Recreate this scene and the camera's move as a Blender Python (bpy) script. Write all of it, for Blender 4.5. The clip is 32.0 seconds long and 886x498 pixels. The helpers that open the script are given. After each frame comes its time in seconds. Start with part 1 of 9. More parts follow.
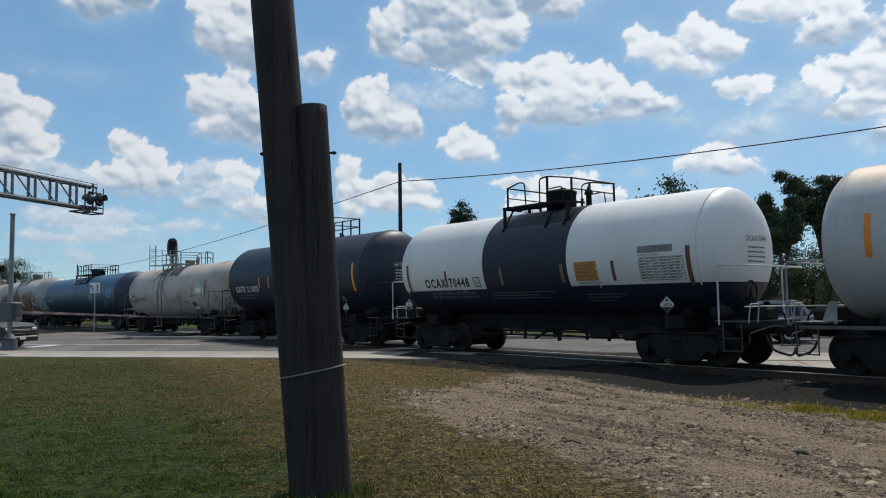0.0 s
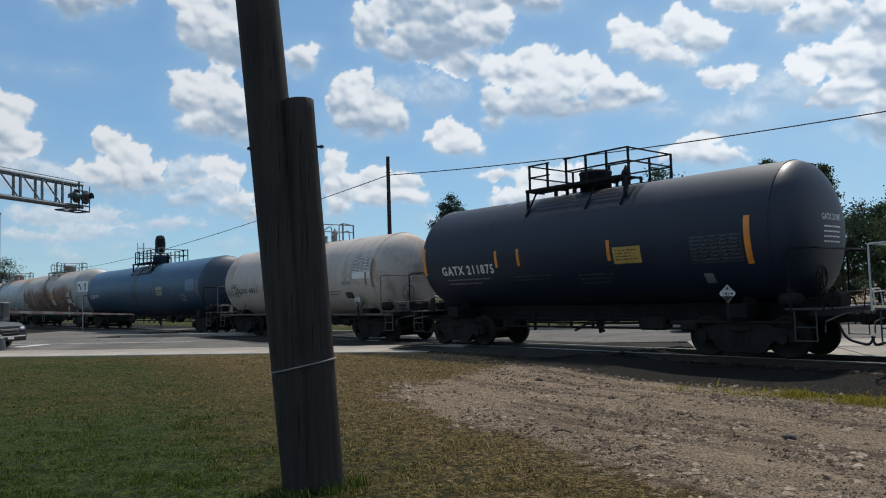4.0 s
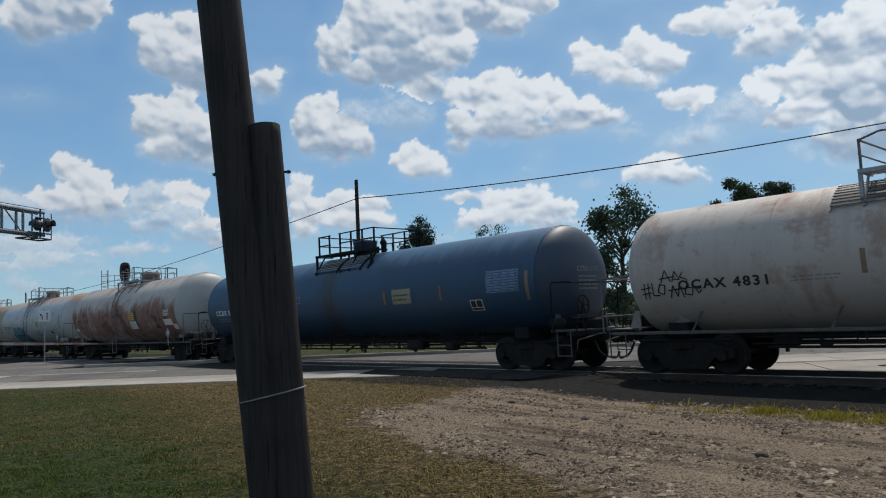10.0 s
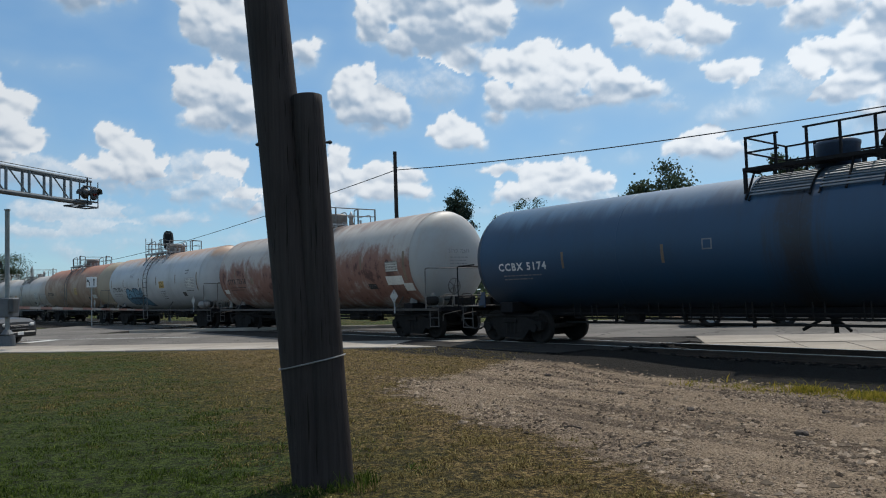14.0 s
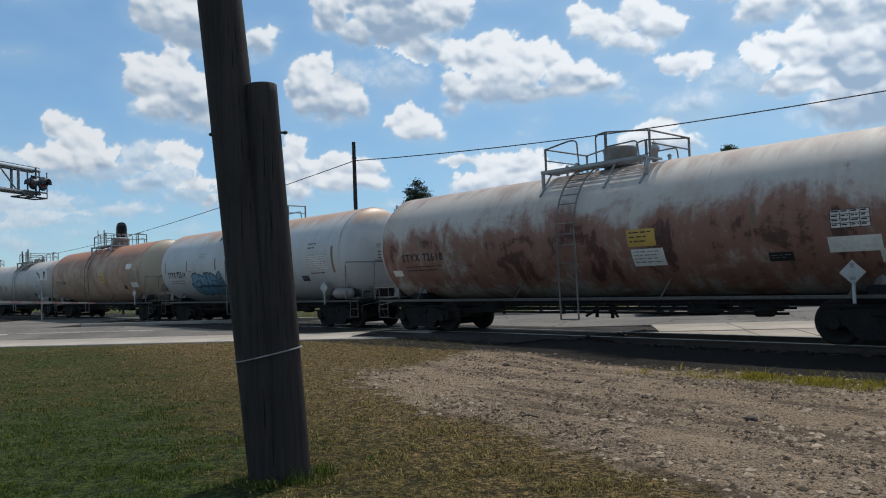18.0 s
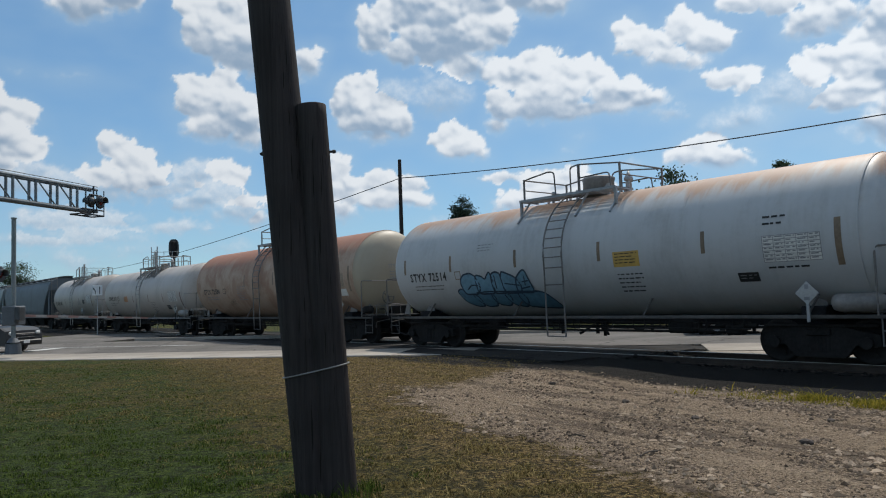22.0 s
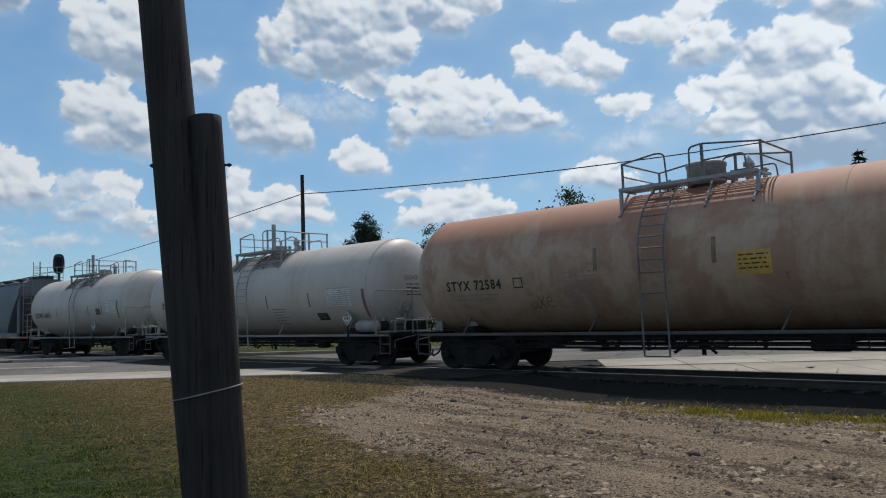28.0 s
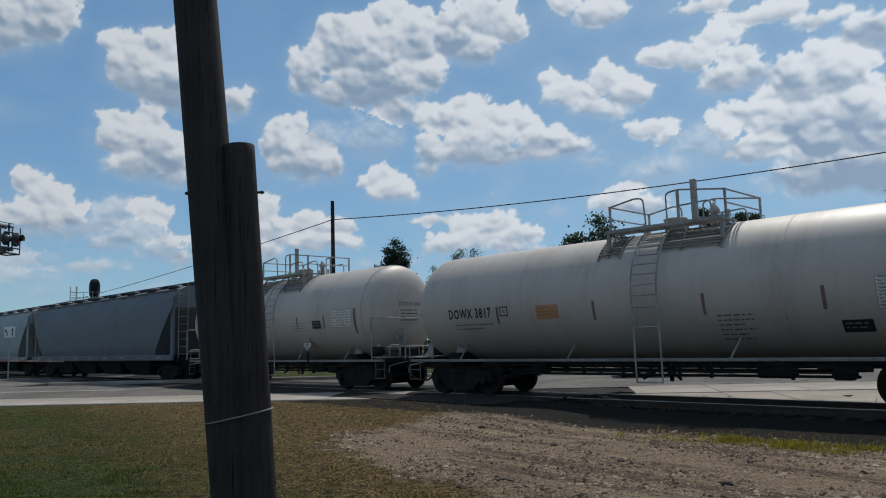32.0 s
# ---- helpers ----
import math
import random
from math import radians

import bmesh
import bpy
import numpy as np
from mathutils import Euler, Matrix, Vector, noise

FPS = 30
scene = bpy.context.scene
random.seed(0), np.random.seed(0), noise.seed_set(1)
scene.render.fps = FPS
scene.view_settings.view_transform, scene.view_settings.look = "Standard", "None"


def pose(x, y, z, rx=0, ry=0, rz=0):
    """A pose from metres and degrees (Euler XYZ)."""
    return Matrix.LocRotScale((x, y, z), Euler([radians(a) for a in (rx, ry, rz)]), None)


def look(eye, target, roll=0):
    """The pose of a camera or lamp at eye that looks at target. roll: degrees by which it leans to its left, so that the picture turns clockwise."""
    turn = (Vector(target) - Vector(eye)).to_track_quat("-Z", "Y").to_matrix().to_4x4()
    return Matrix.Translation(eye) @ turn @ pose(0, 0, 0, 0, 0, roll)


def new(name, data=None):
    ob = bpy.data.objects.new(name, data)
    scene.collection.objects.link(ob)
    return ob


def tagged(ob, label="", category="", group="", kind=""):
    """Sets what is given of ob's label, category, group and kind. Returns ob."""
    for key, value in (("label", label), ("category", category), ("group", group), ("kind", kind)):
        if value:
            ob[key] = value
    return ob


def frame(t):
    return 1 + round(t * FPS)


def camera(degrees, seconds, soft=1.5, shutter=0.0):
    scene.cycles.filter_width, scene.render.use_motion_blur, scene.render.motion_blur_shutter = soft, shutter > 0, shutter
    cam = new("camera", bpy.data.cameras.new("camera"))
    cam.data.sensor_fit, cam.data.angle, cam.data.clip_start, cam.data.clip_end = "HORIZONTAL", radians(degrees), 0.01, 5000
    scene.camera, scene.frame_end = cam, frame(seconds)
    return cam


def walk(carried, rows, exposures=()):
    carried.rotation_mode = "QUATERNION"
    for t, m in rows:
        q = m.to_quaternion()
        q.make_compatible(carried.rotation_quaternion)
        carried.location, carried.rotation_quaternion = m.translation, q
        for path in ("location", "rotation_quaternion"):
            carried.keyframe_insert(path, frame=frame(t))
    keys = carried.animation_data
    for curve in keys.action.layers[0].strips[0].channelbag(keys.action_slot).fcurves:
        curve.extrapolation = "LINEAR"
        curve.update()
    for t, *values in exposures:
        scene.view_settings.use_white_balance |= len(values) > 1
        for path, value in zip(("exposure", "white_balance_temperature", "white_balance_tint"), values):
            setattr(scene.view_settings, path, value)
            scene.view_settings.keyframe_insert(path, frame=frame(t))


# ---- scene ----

cam = camera(61.0, 32.0, soft=1.1)
# seconds, eye x y z, pitch, roll, yaw: a hand-held camera that hardly leaves its spot
PATH = [
    (0.0, -0.000, -0.000, 1.600, 4.08, 0.80, -0.00),
    (0.5, -0.004, -0.005, 1.590, 3.77, 0.41, -0.87),
    (1.0, -0.002, -0.014, 1.590, 4.19, 0.53, -1.06),
    (1.5, 0.003, -0.012, 1.592, 4.37, 1.02, -0.80),
    (2.0, 0.008, -0.028, 1.596, 5.37, 1.83, -0.06),
    (2.5, 0.002, -0.039, 1.597, 5.52, 2.13, 1.17),
    (3.0, 0.001, -0.052, 1.591, 4.63, 1.34, 1.40),
    (3.5, -0.000, -0.040, 1.591, 3.97, 1.66, 0.79),
    (4.0, 0.003, -0.016, 1.589, 3.55, 1.71, -0.75),
    (4.5, 0.015, -0.000, 1.595, 3.91, 3.38, -2.13),
    (6.5, 0.013, 0.031, 1.596, 4.45, 2.48, -4.07),
    (7.0, 0.008, 0.046, 1.604, 5.71, 2.31, -3.72),
    (7.5, 0.008, 0.056, 1.609, 6.08, 2.47, -4.16),
    (8.0, 0.004, 0.047, 1.609, 6.05, 2.21, -4.02),
    (8.5, 0.001, 0.035, 1.606, 4.73, 1.95, -3.12),
    (9.0, 0.002, 0.027, 1.606, 4.99, 1.68, -3.04),
    (9.5, -0.006, 0.030, 1.608, 4.85, 1.66, -3.10),
    (10.0, 0.003, 0.033, 1.610, 5.14, 2.78, -2.98),
    (10.5, 0.002, 0.035, 1.607, 4.57, 2.47, -2.89),
    (11.0, -0.003, 0.038, 1.602, 3.99, 1.93, -2.68),
    (11.5, -0.010, 0.029, 1.599, 3.71, 1.68, -1.32),
    (12.0, -0.010, 0.024, 1.599, 3.60, 1.59, -0.67),
    (12.5, -0.016, 0.018, 1.598, 3.57, 0.95, -0.54),
    (13.0, -0.016, 0.010, 1.602, 3.58, 2.08, 0.28),
    (13.5, -0.017, 0.008, 1.605, 3.79, 2.19, 0.02),
    (14.0, -0.016, 0.014, 1.601, 3.17, 1.81, -0.21),
    (14.5, -0.013, 0.014, 1.603, 3.83, 2.05, -0.99),
    (16.5, -0.004, -0.007, 1.606, 4.46, 2.25, -1.32),
    (17.0, 0.003, -0.024, 1.610, 4.97, 3.17, -0.17),
    (17.5, 0.004, -0.013, 1.607, 4.45, 2.51, -1.17),
    (18.0, 0.008, 0.017, 1.603, 2.37, 2.13, -3.25),
    (18.5, 0.017, 0.005, 1.612, 3.77, 3.34, -2.95),
    (19.0, 0.002, 0.006, 1.608, 3.46, 1.44, -1.05),
    (19.5, -0.004, 0.004, 1.607, 3.37, 2.00, 0.21),
    (20.0, -0.001, -0.000, 1.602, 2.85, 1.68, 0.40),
    (20.5, 0.001, 0.006, 1.597, 1.77, 1.00, -0.42),
    (21.0, 0.003, 0.020, 1.610, 3.94, 2.23, 0.92),
    (21.5, 0.001, -0.009, 1.607, 4.11, 1.86, 0.63),
    (22.0, -0.002, -0.005, 1.607, 3.77, 1.85, 0.17),
    (22.5, 0.005, -0.008, 1.608, 4.02, 2.01, -0.58),
    (23.0, 0.009, -0.010, 1.610, 4.42, 2.54, -1.41),
    (23.5, 0.011, -0.009, 1.608, 4.33, 2.45, -1.51),
    (24.0, 0.009, -0.007, 1.607, 4.16, 2.09, -1.91),
    (24.5, 0.011, 0.001, 1.603, 3.62, 1.92, -2.87),
    (25.0, 0.014, 0.001, 1.611, 4.27, 2.81, -2.76),
    (25.5, 0.017, -0.003, 1.613, 4.57, 4.39, -1.32),
    (26.0, 0.018, 0.019, 1.610, 4.92, 2.18, -4.92),
    (26.5, 0.025, 0.044, 1.610, 4.26, 1.44, -6.35),
    (28.5, 0.036, 0.049, 1.613, 4.94, 2.05, -7.26),
    (29.0, 0.039, 0.053, 1.607, 4.30, 1.96, -7.29),
    (29.5, 0.039, 0.045, 1.617, 6.37, 2.19, -7.18),
    (30.0, 0.044, 0.028, 1.627, 8.76, 4.29, -6.45),
    (30.5, 0.035, 0.016, 1.622, 8.31, 2.90, -4.80),
    (31.0, 0.037, 0.004, 1.617, 8.10, 1.82, -5.22),
    (31.5, 0.031, -0.000, 1.619, 7.83, 1.73, -5.03),
    (32.0, 0.035, -0.007, 1.612, 6.83, 1.78, -4.95),
]
walk(cam, [(t, pose(x, y, z, 90 + pitch, roll, yaw)) for t, x, y, z, pitch, roll, yaw in PATH], [(0.0, -0.06, 6500, 10), (6.5, -0.08, 6480, 10), (8.0, -0.22, 6460, 10), (10.3, -0.20, 6460, 10), (12.5, -0.04, 6480, 10), (20.0, -0.05, 6500, 10), (26.0, -0.15, 6470, 10), (29.0, -0.17, 6430, 10), (30.0, -0.3, 6400, 10), (32.0, -0.38, 6400, 10)])

# ---- light ----
SUN_ELEVATION, SUN_AZIMUTH = 57.5, 30.0        # degrees up, degrees right of straight ahead
world = bpy.data.worlds.new("sky")
world.use_nodes = True
scene.world = world
wn = world.node_tree.nodes
sky = wn.new("ShaderNodeTexSky")
sky.sky_type = "NISHITA"
sky.sun_disc = False
sky.sun_elevation = radians(SUN_ELEVATION)
sky.sun_rotation = radians(SUN_AZIMUTH)
sky.air_density, sky.dust_density, sky.ozone_density = 1.0, 0.0, 2.6
wn["Background"].inputs["Strength"].default_value = 0.11
hue = wn.new("ShaderNodeMix")                   # summer haze: a shade less red than the clear model
hue.data_type, hue.blend_type = "RGBA", "MULTIPLY"
hue.inputs[0].default_value = 1.0
hue.inputs[7].default_value = (0.76, 0.96, 1.02, 1.0)
world.node_tree.links.new(sky.outputs[0], hue.inputs[6])
haze = wn.new("ShaderNodeMix")                  # thin even haze over the whole sky
haze.data_type = "RGBA"
haze.inputs[0].default_value = 0.42
haze.inputs[7].default_value = (2.10, 3.85, 6.10, 1.0)
world.node_tree.links.new(hue.outputs[2], haze.inputs[6])
world.node_tree.links.new(haze.outputs[2], wn["Background"].inputs["Color"])
sun = new("sun", bpy.data.lights.new("sun", "SUN"))
sun.data.energy, sun.data.angle, sun.data.color = 4.2, radians(0.55), (1.0, 0.94, 0.84)
SUN_WAY = Vector((math.sin(radians(SUN_AZIMUTH)) * math.cos(radians(SUN_ELEVATION)),
                  math.cos(radians(SUN_AZIMUTH)) * math.cos(radians(SUN_ELEVATION)), math.sin(radians(SUN_ELEVATION))))
sun.matrix_world = look(SUN_WAY * 200, (0, 0, 0))

# ---- the track: it runs away to the left; "s" along it (far), "n" across it (away from the eye) ----
TRACK_TURN = 40.0
ALONG = Vector((-math.sin(radians(TRACK_TURN)), math.cos(radians(TRACK_TURN)), 0))
ACROSS = Vector((math.cos(radians(TRACK_TURN)), math.sin(radians(TRACK_TURN)), 0))
TRACK_OFF = 17.04


def at_track(s, n, z=0.0):
    return ALONG * s + ACROSS * n + Vector((0, 0, z))


# the road crosses the track askew: "r" along it, "m" across it
ROAD_WAY = Vector((0.970, -0.245, 0))
ROAD_SIDE = Vector((0.245, 0.970, 0))


def at_road(r, m, z=0.0):
    return ROAD_WAY * r + ROAD_SIDE * m + Vector((0, 0, z))


# ---- mesh helpers ----
def part(name, bm, material, parent=None, label="", smooth=False):
    """One mesh object from a bmesh, under a thing or a part."""
    me = bpy.data.meshes.new(name)
    bm.to_mesh(me)
    bm.free()
    mats = material if isinstance(material, (list, tuple)) else [material]
    for m in mats:
        me.materials.append(m)
    if smooth:
        for p in me.polygons:
            p.use_smooth = True
    ob = new(name, me)
    if parent is not None:
        ob.parent = parent
    if label:
        ob["label"] = label
    return ob


def raw(name, verts, faces, material, parent=None, label="", smooth=False):
    """One mesh object from arrays."""
    me = bpy.data.meshes.new(name)
    me.from_pydata(verts, [], faces)
    mats = material if isinstance(material, (list, tuple)) else [material]
    for m in mats:
        me.materials.append(m)
    if smooth:
        me.polygons.foreach_set("use_smooth", [True] * len(me.polygons))
    me.update()
    ob = new(name, me)
    if parent is not None:
        ob.parent = parent
    if label:
        ob["label"] = label
    return ob


def thing(name, m, label, category, group="", kind=""):
    ob = new(name)
    ob.empty_display_size = 0.2
    ob.matrix_basis = m
    return tagged(ob, label, category, group, kind)


def box(bm, centre, size, bevel=0.0, turn=None):
    """A box, with bevelled edges where asked."""
    got = bmesh.ops.create_cube(bm, size=1.0)["verts"]
    bmesh.ops.scale(bm, vec=size, verts=got)
    if bevel:
        edges = list({e for v in got for e in v.link_edges})
        got = list({v for f in bmesh.ops.bevel(bm, geom=edges, offset=bevel, segments=1, affect="EDGES")["faces"] for v in f.verts} | {v for v in got if v.is_valid})
    if turn is not None:
        bmesh.ops.transform(bm, matrix=turn, verts=got)
    bmesh.ops.translate(bm, vec=centre, verts=got)
    return got


def rod(bm, a, b, r, seg=8, r2=None):
    """A round rod or cone from a to b."""
    a, b = Vector(a), Vector(b)
    way = b - a
    if way.length < 1e-5:
        return []
    m = Matrix.Translation((a + b) / 2) @ way.to_track_quat("Z", "Y").to_matrix().to_4x4()
    return bmesh.ops.create_cone(bm, cap_ends=True, segments=seg, radius1=r, radius2=r if r2 is None else r2, depth=way.length, matrix=m)["verts"]


def pipe(bm, points, r, seg=7):
    """A bent round bar through the points."""
    pts = [Vector(p) for p in points]
    rings = []
    for i, p in enumerate(pts):
        way = (pts[min(i + 1, len(pts) - 1)] - pts[max(i - 1, 0)]).normalized()
        side = way.cross(Vector((0, 0, 1)))
        if side.length < 0.15:
            side = way.cross(Vector((0, 1, 0)))
        side.normalize()
        up = side.cross(way)
        rings.append([bm.verts.new(p + (side * math.cos(6.2832 * k / seg) + up * math.sin(6.2832 * k / seg)) * r) for k in range(seg)])
    for a, b in zip(rings, rings[1:]):
        for k in range(seg):
            bm.faces.new((a[k], a[(k + 1) % seg], b[(k + 1) % seg], b[k]))
    bm.faces.new(rings[0][::-1])
    bm.faces.new(rings[-1])


def rounded(points, r=0.12, steps=4):
    """The points with their corners rounded off."""
    pts = [Vector(p) for p in points]
    out = [pts[0]]
    for a, b, c in zip(pts, pts[1:], pts[2:]):
        ra = min(r, (a - b).length * 0.45, (c - b).length * 0.45)
        p, q = b + (a - b).normalized() * ra, b + (c - b).normalized() * ra
        for k in range(steps + 1):
            t = k / steps
            out.append(p * (1 - t) ** 2 + b * 2 * t * (1 - t) + q * t ** 2)
    return out + [pts[-1]]


def lathe(bm, profile, seg=32, axis="x", close=True, mat_of=None):
    """A body of rotation: profile of (along, radius)."""
    rings = []
    for x, r in profile:
        ring = []
        for k in range(seg):
            a = 2 * math.pi * k / seg
            c, s = r * math.cos(a), r * math.sin(a)
            ring.append(bm.verts.new({"x": (x, c, s), "y": (c, x, s), "z": (c, s, x)}[axis]))
        rings.append(ring)
    for i, (a, b) in enumerate(zip(rings, rings[1:])):
        for k in range(seg):
            f = bm.faces.new((a[k], a[(k + 1) % seg], b[(k + 1) % seg], b[k]))
            f.smooth = True
            if mat_of:
                f.material_index = mat_of(i, k)
    if close:
        bm.faces.new(rings[0][::-1])
        bm.faces.new(rings[-1])
    bmesh.ops.recalc_face_normals(bm, faces=bm.faces)
    return rings


def extrude_outline(bm, outline, depth_from, depth_to, plane="xz"):
    """A plate with the given outline, between two depths."""
    def place(p, d):
        return {"xz": (p[0], d, p[1]), "yz": (d, p[0], p[1]), "xy": (p[0], p[1], d)}[plane]
    a = [bm.verts.new(place(p, depth_from)) for p in outline]
    b = [bm.verts.new(place(p, depth_to)) for p in outline]
    bm.faces.new(a)
    bm.faces.new(b[::-1])
    for i in range(len(a)):
        j = (i + 1) % len(a)
        bm.faces.new((a[j], a[i], b[i], b[j]))
    bmesh.ops.recalc_face_normals(bm, faces=bm.faces)


# ---- materials ----
def shader(name):
    m = bpy.data.materials.new(name)
    m.use_nodes = True
    nt = m.node_tree
    return m, nt, nt.nodes["Principled BSDF"]


def noise_of(nt, vec, scale, detail=4.0, rough=0.55, distort=0.0):
    n = nt.nodes.new("ShaderNodeTexNoise")
    n.inputs["Scale"].default_value, n.inputs["Detail"].default_value = scale, detail
    n.inputs["Roughness"].default_value, n.inputs["Distortion"].default_value = rough, distort
    nt.links.new(vec, n.inputs["Vector"])
    return n.outputs[0]


def stretched(nt, vec, scale):
    n = nt.nodes.new("ShaderNodeMapping")
    n.inputs["Scale"].default_value = scale
    nt.links.new(vec, n.inputs["Vector"])
    return n.outputs[0]


def ramp(nt, value, lo, hi):
    n = nt.nodes.new("ShaderNodeMapRange")
    n.interpolation_type = "SMOOTHSTEP"
    n.inputs["From Min"].default_value, n.inputs["From Max"].default_value = lo, hi
    nt.links.new(value, n.inputs["Value"])
    return n.outputs[0]


def mixed(nt, fac, a, b):
    n = nt.nodes.new("ShaderNodeMix")
    n.data_type = "RGBA"
    if isinstance(fac, (int, float)):
        n.inputs[0].default_value = fac
    else:
        nt.links.new(fac, n.inputs[0])
    for slot, value in ((6, a), (7, b)):
        if isinstance(value, tuple):
            n.inputs[slot].default_value = (*value, 1.0)
        else:
            nt.links.new(value, n.inputs[slot])
    return n.outputs[2]


def maths(nt, op, a, b=0.5):
    n = nt.nodes.new("ShaderNodeMath")
    n.operation = op
    for slot, value in ((0, a), (1, b)):
        if isinstance(value, (int, float)):
            n.inputs[slot].default_value = value
        else:
            nt.links.new(value, n.inputs[slot])
    return n.outputs[0]


def bumped(nt, height, strength, distance):
    n = nt.nodes.new("ShaderNodeBump")
    n.inputs["Strength"].default_value, n.inputs["Distance"].default_value = strength, distance
    nt.links.new(height, n.inputs["Height"])
    nt.links.new(n.outputs[0], nt.nodes["Principled BSDF"].inputs["Normal"])


def simple(name, colour, rough=0.6, metal=0.0, vary=0.25, scale=6.0, bump=0.0):
    """Paint, wood, rubber or metal with a soft two-scale variation."""
    m, nt, b = shader(name)
    vec = nt.nodes.new("ShaderNodeTexCoord").outputs["Object"]
    big, fine = noise_of(nt, vec, scale * 0.25, 3), noise_of(nt, vec, scale * 3, 5)
    f = maths(nt, "ADD", maths(nt, "MULTIPLY", big, 0.6), maths(nt, "MULTIPLY", fine, 0.4))
    dark = tuple(c * (1 - vary) for c in colour)
    light = tuple(min(1.0, c * (1 + vary)) for c in colour)
    nt.links.new(mixed(nt, ramp(nt, f, 0.3, 0.7), dark, light), b.inputs["Base Color"])
    b.inputs["Roughness"].default_value, b.inputs["Metallic"].default_value = rough, metal
    if bump:
        bumped(nt, fine, bump, 0.01)
    return m


def tank_paint(name, base, grime, grime_amount=0.3, rust=(0.16, 0.06, 0.03), rust_amount=0.0, rough=0.45, rust_or_lit_top=0.0, pale_rust=None, low=0.0, rust_low=0.0, top_from=4.65, top_colour=None, bare_at=0.03, pale_soft=0.08, rust_band=0.0, top_soft=0.5, spill=None):
    """Weathered paint on a tank: soft grime, streaks that run down, and patches of rust; also a sunlit top and a shaded
    belly as colour.
    """
    m, nt, b = shader(name)
    vec = nt.nodes.new("ShaderNodeTexCoord").outputs["Object"]
    sep = nt.nodes.new("ShaderNodeSeparateXYZ")
    nt.links.new(vec, sep.inputs[0])
    big = noise_of(nt, vec, 0.55, 5, 0.6, 0.3)
    fine = noise_of(nt, vec, 9.0, 6, 0.65)
    streak = noise_of(nt, stretched(nt, vec, (3.5, 0.35, 0.35)), 1.6, 5, 0.6)
    g = maths(nt, "ADD", maths(nt, "MULTIPLY", big, 0.58), maths(nt, "ADD", maths(nt, "MULTIPLY", streak, 0.27), maths(nt, "MULTIPLY", fine, 0.15)))
    col = mixed(nt, maths(nt, "MULTIPLY", ramp(nt, g, 0.42, 0.68), grime_amount), base, grime)
    if low:
        # darker towards the belly: its shade put into the colour, streaked with grime
        lowz = ramp(nt, maths(nt, "ADD", sep.outputs["Z"], maths(nt, "MULTIPLY", streak, 0.8)), 2.75, 1.35)
        col = mixed(nt, maths(nt, "MULTIPLY", lowz, low), col, grime)
    if rust_amount:
        patch = noise_of(nt, stretched(nt, vec, (0.8, 0.8, 0.7)), 0.95, 7, 0.66, 0.6)
        drip = noise_of(nt, stretched(nt, vec, (2.2, 0.22, 0.3)), 1.5, 6, 0.6)
        r = maths(nt, "ADD", maths(nt, "MULTIPLY", patch, 0.75), maths(nt, "MULTIPLY", drip, 0.25))
        r = maths(nt, "ADD", r, maths(nt, "MULTIPLY", maths(nt, "SUBTRACT", 2.9, sep.outputs["Z"]), rust_low))
        r = maths(nt, "ADD", r, maths(nt, "MULTIPLY", maths(nt, "SUBTRACT", fine, 0.5), 0.14))
        if rust_band:              # rust that has eaten in along the middle of the flank
            off = maths(nt, "SUBTRACT", maths(nt, "ABSOLUTE", maths(nt, "SUBTRACT", sep.outputs["Z"], 2.1)), 0.5)
            r = maths(nt, "SUBTRACT", r, maths(nt, "MULTIPLY", maths(nt, "MAXIMUM", off, 0.0), rust_band))
        edge = 0.66 - 0.32 * rust_amount
        if pale_rust:
            col = mixed(nt, ramp(nt, r, edge - pale_soft, edge + 0.03), col, pale_rust)
        tone = mixed(nt, ramp(nt, fine, 0.3, 0.7), tuple(c * 0.7 for c in rust), tuple(c * 1.35 for c in rust))
        col = mixed(nt, ramp(nt, r, edge + bare_at, edge + bare_at + 0.06), col, tone)
    # rusty top; for the blue car its sunlit band put into the colour
    if rust_or_lit_top:
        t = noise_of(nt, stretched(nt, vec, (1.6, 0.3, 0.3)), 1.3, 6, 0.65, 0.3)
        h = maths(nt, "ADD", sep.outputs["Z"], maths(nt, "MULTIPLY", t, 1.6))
        col = mixed(nt, maths(nt, "MULTIPLY", ramp(nt, h, top_from, top_from + top_soft), rust_or_lit_top), col, top_colour or tuple(c * 1.6 for c in rust))
    if spill:                      # cargo spilt from the dome, run down the flank
        far = maths(nt, "ABSOLUTE", maths(nt, "SUBTRACT", sep.outputs["X"], spill[0]))
        far = maths(nt, "ADD", far, maths(nt, "MULTIPLY", maths(nt, "SUBTRACT", streak, 0.5), 1.6))
        wet = maths(nt, "MULTIPLY", ramp(nt, far, spill[1], 0.05), ramp(nt, fine, 0.15, 0.5))
        col = mixed(nt, maths(nt, "MULTIPLY", wet, 0.75), col, (0.022, 0.019, 0.018))
    nt.links.new(col, b.inputs["Base Color"])
    rr = nt.nodes.new("ShaderNodeMapRange")
    rr.inputs["To Min"].default_value, rr.inputs["To Max"].default_value = rough - 0.08, rough + 0.2
    nt.links.new(g, rr.inputs["Value"])
    nt.links.new(rr.outputs[0], b.inputs["Roughness"])
    bumped(nt, fine, 0.08, 0.004)
    return m


